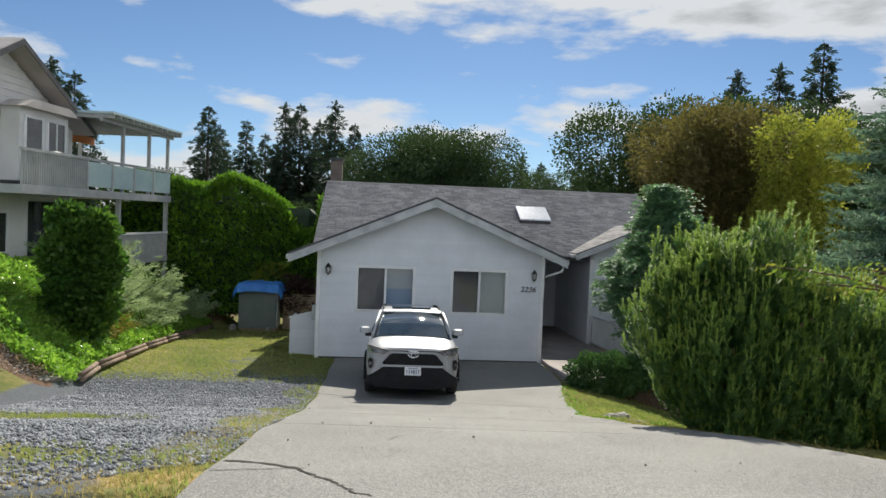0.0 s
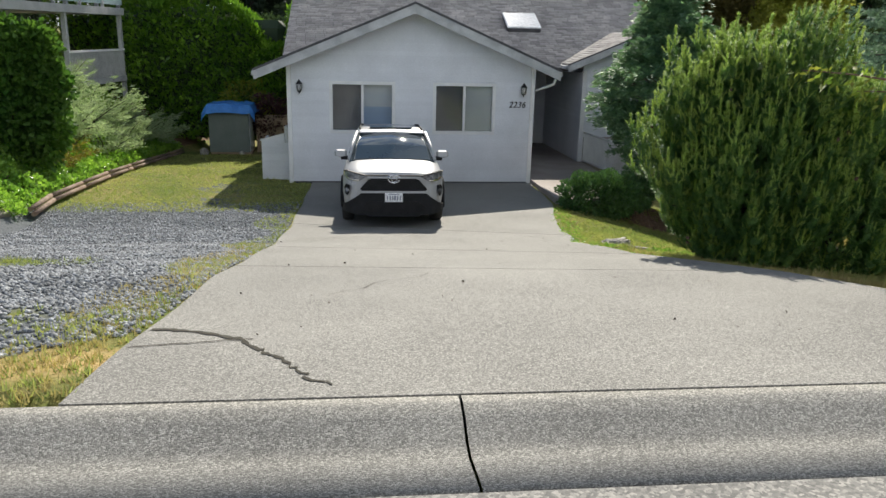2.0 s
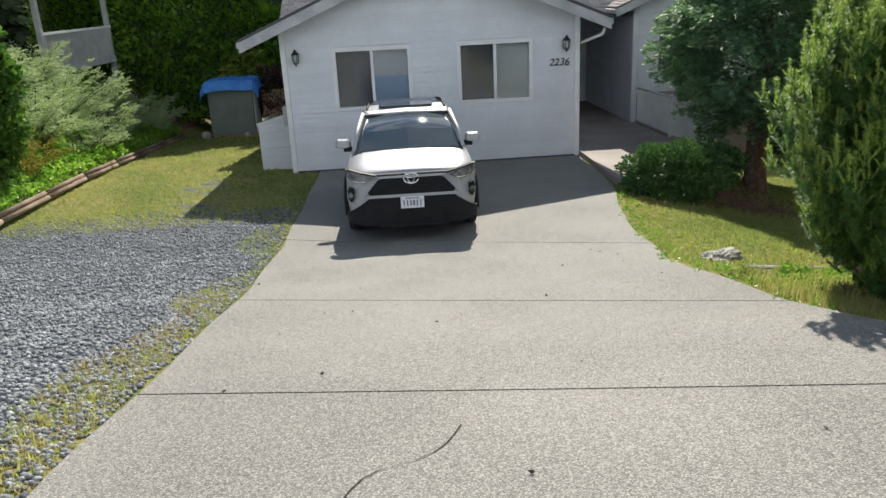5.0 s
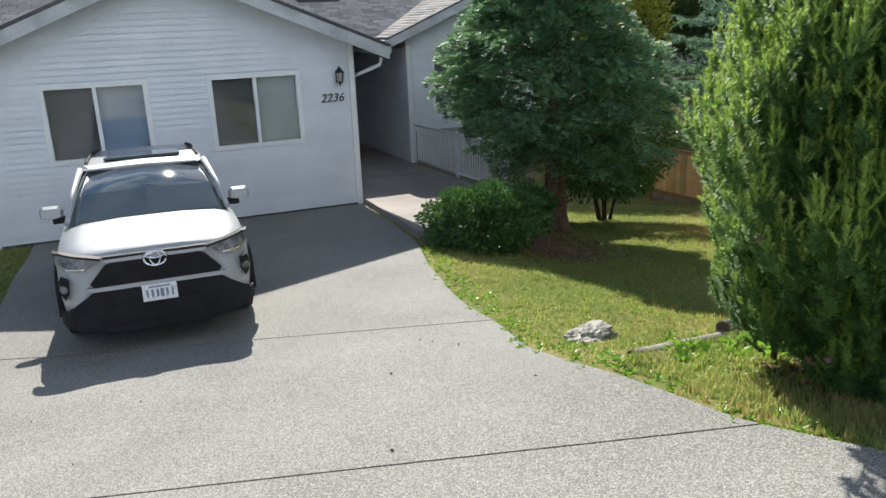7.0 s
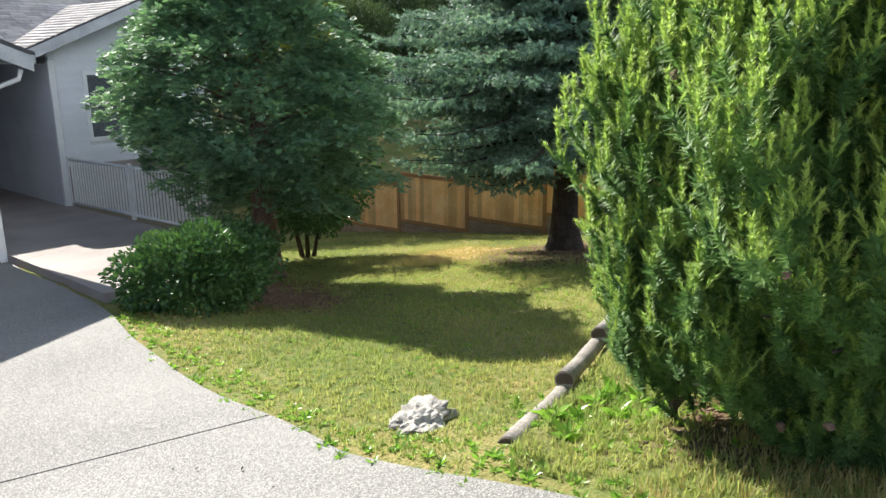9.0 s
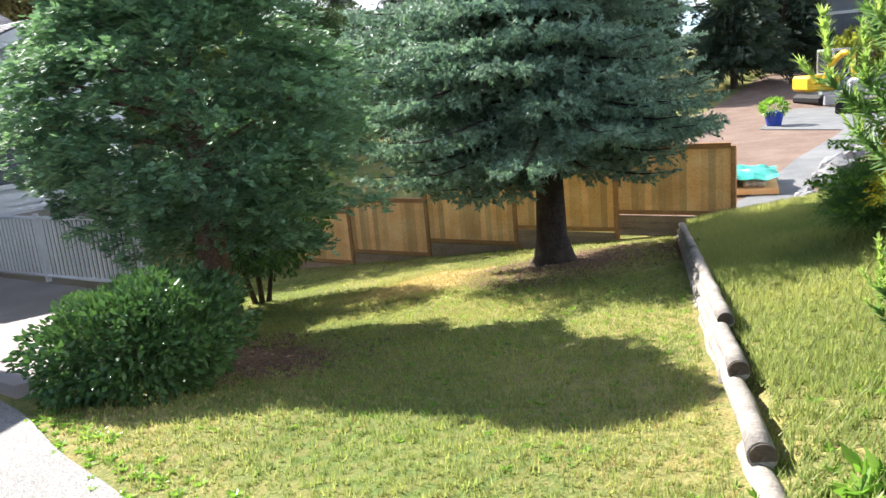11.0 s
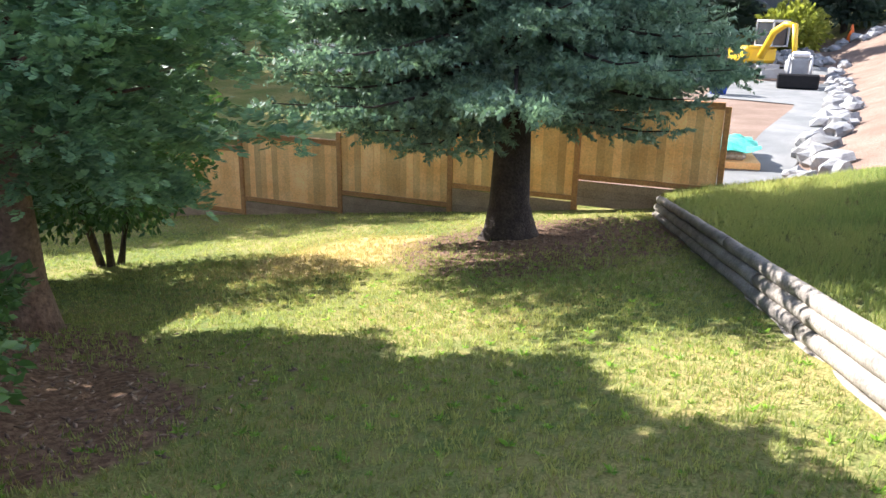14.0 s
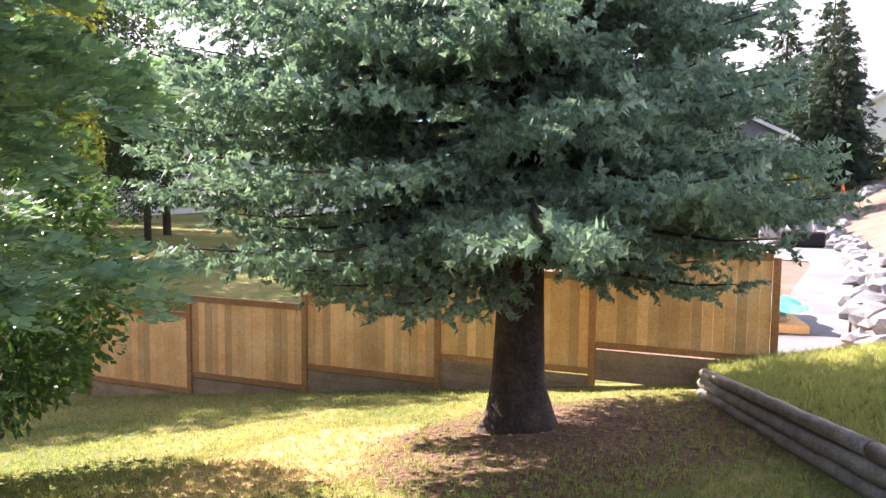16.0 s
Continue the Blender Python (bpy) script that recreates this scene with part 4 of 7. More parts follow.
def leafy(name, x, y, blobs, leaf, mat, label, category, group="", stems=(), seed=1, bark=BARK, lift=0.0):
    """A broadleaved plant: leaves over lumpy masses. blobs: (centre, radii, leaves); stems: polylines with a thickness."""
    base = at_ground(x, y)
    ob = thing(name, base, label, category, group)
    r = np.random.default_rng(seed)
    for pts, thick in stems:
        part("stem", tube(pts, np.linspace(thick, thick * 0.35, len(pts)), 7), bark, ob)
    P, D = [], []
    for i, (c, rad, n) in enumerate(blobs):
        p, d = on_blob(n, c, rad, seed * 7 + i, 0.22, 1.5, False, 0.45)
        keep = p[:, 2] > 0.02
        P.append(p[keep]), D.append(d[keep])
    P, D = np.concatenate(P), np.concatenate(D)
    n = len(P)
    D = D + r.normal(0, 0.55, (n, 3))
    v, f = leaf
    foliage("crown" if category == "tree" else "leaves", strew("crown", v, f, P, frames(D, r.uniform(0, 6.28, n)), r.uniform(0.65, 1.3, n)), mat, ob)
    return ob


spruce(13.95, 17.45, 11.5, 3.6, 1.85, 0.235, "big blue spruce with dark trunk and drooping boughs on the lawn")
for x, y, rx, ry, tall, seed in ((4.78, 9.85, 1.1, 0.8, 2.5, 3), (4.62, 10.7, 0.5, 0.48, 2.0, 7), (6.1, 10.15, 1.1, 1.0, 2.15, 4), (7.5, 10.2, 1.1, 1.0, 2.1, 5), (8.9, 10.2, 1.1, 1.0, 2.0, 8)):
    pine(x, y, rx, ry, tall, seed, "slender young pine with upright candles behind the logs" if seed == 7 else "dense young pine with upright candles beside the driveway", {3: 1750, 7: 380}.get(seed, 760), 0.25 if seed == 7 else 0.0)
cypress(7.7, 18.9, 2.3, 2.45, 0.98, 5.2, 6, "broad dark green cypress with brown fibrous trunk")
leafy("rhododendron_bush", 5.2, 16.7, [((0, 0, 0.4), (0.85, 0.75, 0.5), 12000), ((0.85, 0.65, 0.3), (0.55, 0.5, 0.42), 6000)], leaf_quad(0.07, 0.036), RHODO, "rounded green rhododendron bush at the driveway edge", "bush", seed=4,
      stems=[([(0.1 * i, 0.05, -0.05), (0.2 * i, 0.1, 0.4)], 0.02) for i in (-2, 0, 3)])
leafy("multi_stem_shrub", 10.8, 21.9, [((0, 0, 2.2), (1.5, 1.4, 1.4), 9000), ((-0.3, -0.4, 1.3), (1.2, 1.1, 0.6), 4000)], leaf_quad(0.10, 0.055), RHODO, "multi stemmed broadleaf shrub at the lawn edge", "tree", seed=5,
      stems=[([(0.12 * math.cos(i), 0.12 * math.sin(i), -0.1), (0.3 * math.cos(i), 0.3 * math.sin(i), 0.7), (0.8 * math.cos(i), 0.8 * math.sin(i), 1.9)], 0.06) for i in range(6)])

# ---- parked car ----
PAINT = material("silver_car_paint", (0.41, 0.42, 0.44), (0.39, 0.40, 0.42), 1, 200, 0.5, 0.0, metal=0.25, detail=0.02, coat=0.3)
CLAD = material("dark_grey_cladding", (0.014, 0.0145, 0.016), (0.02, 0.021, 0.023), 6, 90, 0.75, 0.05)
for dull in (CLAD, BLACK):
    dull.node_tree.nodes["Principled BSDF"].inputs["Specular IOR Level"].default_value = 0.2
AUTOGLASS = material("tinted_windscreen", (0.035, 0.05, 0.058), (0.05, 0.07, 0.08), 1, 20, 0.05, 0, detail=0.02, coat=1.0)
LAMPGLASS = material("headlight_lens", (0.05, 0.055, 0.065), (0.20, 0.21, 0.23), 14, 60, 0.06, 0, metal=0.0, coat=0.8)
CHROME = material("bright_chrome", (0.75, 0.76, 0.78), (0.7, 0.71, 0.73), 2, 20, 0.12, 0, metal=1.0)
TYRE = material("black_rubber", (0.018, 0.018, 0.018), (0.028, 0.027, 0.026), 8, 80, 0.85, 0.2)
PLATE = material("white_licence_plate", (0.80, 0.81, 0.82), (0.74, 0.75, 0.77), 9, 50, 0.4, 0)
INK = material("dark_blue_lettering", (0.16, 0.18, 0.26), (0.20, 0.22, 0.30), 9, 50, 0.5, 0)

tilt_x = math.degrees(math.atan2(-0.33, 4.6))
car = tagged(new("parked_car"), "silver compact suv with black lower cladding parked on the driveway", "car")
car.matrix_world = pose(0.72, 14.27, -1.81, tilt_x, 0, -1.0)


def hull(stations, ring, close=True):
    """A skin over rings of points, one ring a station; mirrored in x."""
    bm = bmesh.new()
    rows = []
    for s in stations:
        half = ring(*s)
        pts = half + [(-x, y, z) for x, y, z in half[-2:0:-1]]
        rows.append([bm.verts.new(p) for p in pts])
    k = len(rows[0])
    for j, (a, b) in enumerate(zip(rows, rows[1:])):
        for i in range(k):
            bm.faces.new((a[i], a[(i + 1) % k], b[(i + 1) % k], b[i])).smooth = 1 <= j < len(rows) - 2
    bm.faces.new(rows[0][::-1]), bm.faces.new(rows[-1])
    bmesh.ops.recalc_face_normals(bm, faces=bm.faces)
    return bm


def body_ring(y, w, zb, zs, zt):
    return [(0, y, zb), (w * 0.85, y, zb), (w * 0.97, y, zb + 0.07), (w, y, zb + 0.28), (w * 0.985, y, zs - 0.12), (w * 0.93, y, zs), (w * 0.72, y, zt - 0.02), (w * 0.35, y, zt), (0, y, zt + 0.004)]


body = part("body", hull([(-0.02, 0.66, 0.47, 0.84, 0.905), (0.03, 0.76, 0.38, 0.89, 0.955), (0.12, 0.83, 0.32, 0.93, 0.985), (0.38, 0.885, 0.30, 0.97, 1.03), (0.8, 0.91, 0.30, 1.0, 1.075), (1.3, 0.915, 0.30, 1.03, 1.11),
                            (2.4, 0.915, 0.26, 1.05, 1.10), (3.8, 0.915, 0.27, 1.07, 1.12), (4.35, 0.89, 0.30, 1.03, 1.10), (4.58, 0.80, 0.42, 0.95, 1.02)], body_ring), PAINT, car)


def cabin_ring(y, w, zb, wt, zt):
    return [(0, y, zb), (w, y, zb), (w * 0.5 + wt * 0.5 + 0.01, y, (zb + zt) / 2), (wt + 0.02, y, zt - 0.07), (wt - 0.05, y, zt - 0.01), (0, y, zt + 0.012)]


part("cabin_glass", hull([(1.10, 0.80, 1.04, 0.74, 1.11), (1.5, 0.82, 1.04, 0.70, 1.33), (1.95, 0.82, 1.04, 0.635, 1.53), (2.6, 0.82, 1.04, 0.62, 1.55), (3.7, 0.80, 1.04, 0.60, 1.545), (4.2, 0.74, 1.06, 0.56, 1.42), (4.4, 0.68, 1.06, 0.54, 1.15)], cabin_ring), AUTOGLASS, car, "dark glossy glazing")


def roof_ring(y, w, z0, z1):
    return [(0, y, z0), (w, y, z0), (w + 0.012, y, (z0 + z1) / 2), (w - 0.04, y, z1), (0, y, z1 + 0.014)]


roof = part("roof", hull([(1.95, 0.60, 1.53, 1.55), (2.05, 0.655, 1.52, 1.58), (2.7, 0.665, 1.52, 1.61), (3.6, 0.65, 1.52, 1.605), (4.15, 0.62, 1.50, 1.60), (4.3, 0.58, 1.50, 1.56)], roof_ring), PAINT, car)
part("sunroof", boxes((-0.42, 0.42, 2.2, 2.95, 1.612, 1.636), bevel=0.006), AUTOGLASS, roof, "dark glass sunroof")
for s in (-1, 1):
    part("roof_rail", tube([(s * 0.60, 2.12, 1.57), (s * 0.61, 2.28, 1.605), (s * 0.60, 3.3, 1.635), (s * 0.58, 4.0, 1.61), (s * 0.57, 4.12, 1.6)], [0.012, 0.02, 0.02, 0.02, 0.012], 6), CLAD, car, "black roof rail")
    part("front_pillar", tube([(s * 0.80, 1.14, 1.08), (s * 0.745, 1.55, 1.33), (s * 0.665, 2.0, 1.545)], [0.03, 0.03, 0.035], 6), PAINT, car)
    for y0, y1 in ((2.75, 2.78), (3.72, 3.70)):
        part("side_pillar", tube([(s * 0.83, y0, 1.06), (s * 0.655, y1, 1.55)], [0.035, 0.03], 6), CLAD, car)
    mirror = part("wing_mirror", hull([(0, 0.09, 0.01, 0.0, 0.12), (0.05, 0.115, 0.0, 0, 0.145), (0.12, 0.11, 0.01, 0, 0.135)], lambda y, w, z0, q, z1: [(0, y, z0), (w, y, z0 + 0.02), (w, y, z1 - 0.03), (w * 0.7, y, z1), (0, y, z1)]), PAINT, car, "silver wing mirror with black foot")
    mirror.matrix_local = pose(s * 0.965, 1.42, 1.10)
    part("mirror_foot", boxes((-0.13 if s > 0 else 0.0, 0.0 if s > 0 else 0.13, 0.03, 0.1, -0.05, 0.03), bevel=0.012), BLACK, mirror)


def nose(bm):
    """Bends a flat piece to the rounded front of the car."""
    for v in bm.verts:
        v.co.y += float(np.interp(abs(v.co.x), (0, 0.5, 0.66, 0.76, 0.84, 0.905), (-0.02, -0.02, -0.02, 0.03, 0.12, 0.38)))
    return bm


def plate(outline, y0, y1, cuts=6):
    """A flat outline in x and z with thickness, cut so that it can bend."""
    bm = prism(outline, y0, y1)
    bmesh.ops.triangulate(bm, faces=bm.faces)
    bmesh.ops.subdivide_edges(bm, edges=bm.edges, cuts=cuts, use_grid_fill=True)
    return nose(bm)


grille = part("upper_grille", plate([(-0.38, 0.865), (0.38, 0.865), (0.44, 0.84), (0.575, 0.69), (0.55, 0.655), (-0.55, 0.655), (-0.575, 0.69), (-0.44, 0.84)], -0.055, 0.02), BLACK, car, "black upper grille")
for i in range(5):
    z, half = 0.675 + i * 0.037, 0.53 - i * 0.033
    part("grille_bar", plate([(-half, z), (half, z), (half - 0.012, z + 0.012), (-half + 0.012, z + 0.012)], -0.062, -0.054, 2), CLAD, grille)
part("hood_seam", plate([(-0.46, 0.925), (0.46, 0.925), (0.46, 0.905), (-0.46, 0.905)], -0.052, 0.02, 4), BLACK, car, "thin black gap under the bonnet")
part("grille_brow", plate([(-0.48, 0.902), (0.48, 0.902), (0.42, 0.870), (-0.42, 0.870)], -0.06, 0.02), PAINT, car)
part("bumper_cladding", plate([(-0.55, 0.615), (0.55, 0.615), (0.80, 0.44), (0.885, 0.40), (0.885, 0.30), (0.62, 0.24), (-0.62, 0.24), (-0.885, 0.30), (-0.885, 0.40), (-0.80, 0.44)], -0.045, 0.03), CLAD, car, "dark grey bumper cladding")
part("lower_grille", plate([(-0.44, 0.47), (0.44, 0.47), (0.56, 0.36), (0.48, 0.30), (-0.48, 0.30), (-0.56, 0.36)], -0.056, 0.02), BLACK, car, "black lower grille")
part("bumper_bar", plate([(-0.60, 0.655), (0.60, 0.655), (0.62, 0.635), (0.56, 0.617), (-0.56, 0.617), (-0.62, 0.635)], -0.075, 0.02), PAINT, car, "silver bar under the grille")
part("skid_plate", plate([(-0.5, 0.27), (0.5, 0.27), (0.44, 0.21), (-0.44, 0.21)], -0.06, -0.03), CLAD, car)
bm = bmesh.new()
for a, b, c, d in ((0.10, 0.07, 0.012, 0), (0.045, 0.062, 0.009, 0), (0.08, 0.024, 0.009, 0.028)):
    pts = [(a * math.cos(t), -0.10, 0.865 + d + b * math.sin(t)) for t in np.linspace(0, 2 * math.pi, 25)]
    tube(pts, [c] * 25, 6, bm)
part("badge", bm, CHROME, car, "chrome oval badge")
lp = part("licence_plate", boxes((-0.153, 0.153, -0.104, -0.082, 0.465, 0.62), bevel=0.003), PLATE, car, "white licence plate with blue marks")
for x, w in ((-0.11, 0.016), (-0.065, 0.02), (-0.02, 0.02), (0.02, 0.03), (0.065, 0.02), (0.11, 0.016)):
    part("plate_mark", boxes((x - w / 2, x + w / 2, -0.1065, -0.1045, 0.50, 0.575)), INK, lp)
part("plate_line", boxes((-0.09, 0.09, -0.1065, -0.1045, 0.592, 0.605)), INK, lp)
for s in (-1, 1):
    lamp = part("headlight", plate([(s * 0.46, 0.90), (s * 0.80, 0.985), (s * 0.865, 0.975), (s * 0.855, 0.90), (s * 0.76, 0.835), (s * 0.60, 0.825)], -0.075, 0.05), LAMPGLASS, car, "glassy slanted headlight")
    part("lamp_surround", plate([(s * 0.44, 0.915), (s * 0.80, 1.0), (s * 0.87, 0.99), (s * 0.865, 0.972), (s * 0.80, 0.984), (s * 0.46, 0.899)], -0.08, 0.05), BLACK, lamp)
    part("daytime_strip", plate([(s * 0.60, 0.832), (s * 0.755, 0.842), (s * 0.845, 0.90), (s * 0.84, 0.915), (s * 0.75, 0.858), (s * 0.60, 0.848)], -0.082, -0.07, 3), CHROME, lamp)
    fog = part("fog_lamp_housing", plate([(s * 0.755, 0.745), (s * 0.825, 0.76), (s * 0.855, 0.70), (s * 0.84, 0.60), (s * 0.80, 0.555), (s * 0.765, 0.62)], -0.06, 0.03, 3), BLACK, car, "black upright fog lamp recess")
    part("fog_lamp", nose(tube([(s * 0.805, -0.085, 0.66), (s * 0.805, -0.055, 0.66)], [0.036, 0.04], 12)), LAMPGLASS, fog)
    part("wiper", tube([(s * 0.12, 1.10, 1.085), (s * 0.12 + 0.42, 1.26, 1.165)], [0.01, 0.008], 5), BLACK, car)
    for y in (0.93, 3.62):
        part("wheel_arch", tube([(s * 0.905, y + 0.43 * math.cos(t), 0.36 + 0.43 * math.sin(t)) for t in np.linspace(-0.15, math.pi + 0.15, 14)], [0.034] * 14, 6), CLAD, car)
        wheel = part("wheel", tube([(s * 0.70, y, 0.355), (s * 0.72, y, 0.355), (s * 0.90, y, 0.355), (s * 0.915, y, 0.355)], [0.30, 0.352, 0.352, 0.31], 28), TYRE, car)
        part("rim", tube([(s * 0.905, y, 0.355), (s * 0.922, y, 0.355)], [0.245, 0.23], 20), LAMPGLASS, wheel)
    part("sill", boxes((s * 0.91 - 0.03, s * 0.91 + 0.03, 1.35, 3.2, 0.2, 0.42), bevel=0.02), CLAD, car)
part("underside", boxes((-0.7, 0.7, 0.25, 4.3, 0.19, 0.26)), BLACK, car)

# ---- fence, logs, railing, hedge ----
def fence():
    ob = tagged(new("cedar_fence"), "new orange cedar board fence stepping down beyond the lawn", "fence")
    a, b = Vector((17.62, 15.25, 0)), Vector((16.35, 27.4, 0))
    n = 5
    d = (b - a).normalized()
    turn = math.degrees(math.atan2(d.y, d.x))
    ob.matrix_world = pose(a.x, a.y, -3.3, 0, 0, turn)
    span = (b - a).length / n
    ground_z = [-3.22, -3.62, -4.02, -4.40, -4.72, -5.05]
    for i in range(n + 1):
        z = ground_z[i] + 3.3
        u = i * span
        top = z + (1.75 if i else 1.52)
        part("fence_post", boxes((u - 0.05, u + 0.05, -0.05, 0.05, z - 0.4, top), bevel=0.006), CEDAR_DARK, ob)
        if i == n:
            break
        top = z + 1.55
        low = top - 1.37
        part("top_rail", boxes((u + 0.052, u + span - 0.052, -0.045, 0.045, top, top + 0.035), bevel=0.004), CEDAR_DARK, ob)
        part("bottom_rail", boxes((u + 0.052, u + span - 0.052, -0.04, 0.04, low - 0.09, low), bevel=0.004), CEDAR_DARK, ob)
        part("upper_trim", boxes((u + 0.052, u + span - 0.052, 0.012, 0.03, top - 0.08, top - 0.001)), CEDAR_DARK, ob)
        k = 16
        w = (span - 0.11) / k
        for j in range(k):
            x = u + 0.055 + j * w
            part("fence_board", boxes((x + 0.001, x + w - 0.001, -0.011 + 0.004 * (j % 2), 0.008 + 0.004 * (j % 2), low + 0.001, top - 0.001)), CEDAR, ob)
        for q in range(3):
            part("base_board", boxes((u + 0.052, u + span - 0.052, -0.02, 0.02, low - 0.115 - 0.15 * (q + 1), low - 0.12 - 0.15 * q), bevel=0.004), GREYWOOD, ob)
    return ob


fence()


def log_wall():
    """Round treated logs laid in a stepped row that holds the bank."""
    d = Vector((1, 0.375, 0)).normalized()
    nrm = Vector((0.375, -1, 0)).normalized()

    def log(u0, u1, z0, z1, back, rad):
        a = Vector((3.83, 11.27, 0)) + d * u0 + nrm * back
        length = math.hypot(u1 - u0, z1 - z0)
        ob = tagged(new("landscape_log"), "weathered grey brown round log edging the lawn bank", "log", "stacked landscape logs")
        ob.matrix_world = pose(a.x, a.y, z0, 0, 0, math.degrees(math.atan2(d.y, d.x)))
        rise = (z1 - z0) / (u1 - u0)
        pts = [(s, 0.006 * math.sin(s * 5 + u0), rise * s) for s in np.linspace(0, u1 - u0, 12)]
        part("shaft", tube(pts, [rad * (1 + 0.05 * math.sin(3.1 * i + u0)) for i in range(12)], 14), LOG, ob)
        part("cut_end", tube([(-0.004, 0, 0), (0.004, 0, 0)], [rad * 0.93, rad * 0.96], 14), LOG_END, ob, "dark sawn end")

    r = 0.064
    log(0.0, 1.72, -1.37, -1.73, 0.02, r)
    log(1.34, 6.2, -1.55, -2.33, 0.03, r)
    log(6.22, 13.6, -2.33, -3.39, 0.03, r)
    log(2.56, 7.4, -1.65, -2.39, 0.05, r)
    log(7.42, 13.62, -2.39, -3.27, 0.05, r)
    log(3.83, 8.7, -1.77, -2.45, 0.08, r)
    log(8.72, 13.65, -2.45, -3.15, 0.08, r)
    log(3.0, 9.0, -1.98, -2.84, 0.0, r)
    log(9.02, 13.6, -2.84, -3.5, 0.0, r)


log_wall()


def railing():
    ob = tagged(new("porch_railing"), "white aluminium picket railing beside the entrance walk", "railing")
    a, b = Vector((6.98, 24.25, -2.28)), Vector((7.05, 19.45, -2.12))
    d = b - a
    n = 44
    ob.matrix_world = Matrix.Translation(a)
    for z in (0.09, 0.93):
        part("rail", tube([(0, 0, z), (d.x, d.y, d.z + z)], [0.028, 0.028], 4), TRIM, ob)
    for i in range(n + 1):
        p = d * (i / n)
        post = i in (0, 22, n)
        wdt = 0.03 if post else 0.014
        part("post" if post else "picket", boxes((p.x - wdt, p.x + wdt, p.y - wdt, p.y + wdt, p.z + (0.0 if post else 0.1), p.z + (0.99 if post else 0.92))), TRIM, ob)


railing()

rock = bmesh.new()
bmesh.ops.create_icosphere(rock, subdivisions=4, radius=1)
for v in rock.verts:
    k = noise.noise(v.co * 1.9) * 0.4 + noise.noise(v.co * 5) * 0.3 + noise.noise(v.co * 13) * 0.13
    v.co = Vector((v.co.x * 0.25, v.co.y * 0.16, v.co.z * 0.085)) * (1 + k)
for f in rock.faces:
    f.smooth = False
ob = tagged(part("garden_rock", rock, ROCK), "pale craggy rock at the edge of the lawn", "rock")
ob.matrix_world = pose(3.95, 11.98, -1.50, 0, 0, 20)


def hedge():
    base = at_ground(-6.8, 33.6)
    ob = thing("laurel_hedge", base, "tall clipped laurel hedge with bright green top", "hedge")
    r = np.random.default_rng(21)
    n = 30000
    x = r.uniform(-4.6, 4.4, n)
    face = r.uniform(0, 1, n)
    tall = 5.6 + 0.15 * np.sin(x * 1.3) + 0.12 * np.sin(x * 3.1) - 1.9 * smooth(1.0, 4.6, x)
    front = face < 0.55
    y = np.where(front, -1.3 - r.uniform(-0.25, 0.15, n), r.uniform(-1.4, 1.2, n))
    z = np.where(front, r.uniform(0.0, 1, n) * tall, tall - r.uniform(0, 0.35, n) ** 1.0)
    end = r.uniform(0, 1, n) < 0.12
    x = np.where(end, 4.4 - r.uniform(-0.1, 0.25, n), x)
    y = np.where(end, r.uniform(-1.3, 1.2, n), y)
    z = np.where(end, r.uniform(0, 1, n) * (tall - 0.6), z)
    lump = np.array([noise.noise(Vector((a * 0.9, b * 0.9, c * 0.9))) for a, b, c in zip(x, y, z)])
    P = np.stack((x, y - 0.45 * lump * front, z + 0.3 * lump * (~front)), 1)
    D = np.where(front[:, None], np.array((0, -1, 0.5)), np.array((0, -0.2, 1))) + r.normal(0, 0.5, (n, 3))
    v, f = leaf_quad(0.19, 0.09)
    link("leaves", strew("leaves", v, f, P, frames(D, r.uniform(0, 6.28, n)), r.uniform(0.8, 1.5, n)), LAUREL, ob)
    # plain box for the inner twigs, its dark colour standing for shade among them
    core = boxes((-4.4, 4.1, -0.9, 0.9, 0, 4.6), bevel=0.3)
    part("inner_mass", core, FARDARK, ob, "solid dark core standing for inner twigs and their shade")


hedge()

# ---- house next door, on the rise ----
NB = Vector((-9.77, 21.7, -0.35))
nb_turn = 83.4
neighbour = tagged(new("neighbour_house"), "white two storey neighbouring house with upper deck and pergola", "house")
neighbour.matrix_world = pose(*NB, 0, 0, nb_turn)
# local x runs along the wall away from the street, local y into the house
GREYTRIM = material("grey_deck_paint", (0.36, 0.37, 0.37), (0.45, 0.46, 0.46), 3, 50, 0.6, 0.05)
FROST = material("frosted_deck_glass", (0.42, 0.55, 0.57), (0.5, 0.62, 0.63), 1.5, 60, 0.25, 0.0)
NBWALL = material("cream_siding", (0.76, 0.755, 0.74), (0.68, 0.675, 0.665), 1.5, 40, 0.6, 0.05, detail=0.05)
NBGLASS = material("dark_house_glass", (0.03, 0.035, 0.04), (0.05, 0.055, 0.06), 2, 20, 0.05, 0)
AX, AZ, CORNER = 1.55, 6.48, 5.6
nbw = part("gable_wall", prism([(-2.4, -0.6), (CORNER, -0.6), (CORNER, 4.45), (AX, AZ), (-2.4, 4.5)], 1.55, 1.75), NBWALL, neighbour)
for i in range(35):
    z = -0.4 + 0.21 * i
    half = 9.0 if z < 4.4 else (AZ - z) / 0.5
    a, b = max(-2.4, AX - half), min(CORNER, AX + half)
    if b - a > 0.2:
        part("siding_course", boxes((a, b, 1.522, 1.549, z, z + 0.04)), NBWALL, nbw)
part("end_wall", boxes((CORNER - 0.2, CORNER, 1.751, 9.5, -1.5, 4.2)), NBWALL, neighbour)
part("street_wall", boxes((-2.4, -2.2, 1.751, 9.5, -1.5, 4.6)), NBWALL, neighbour)
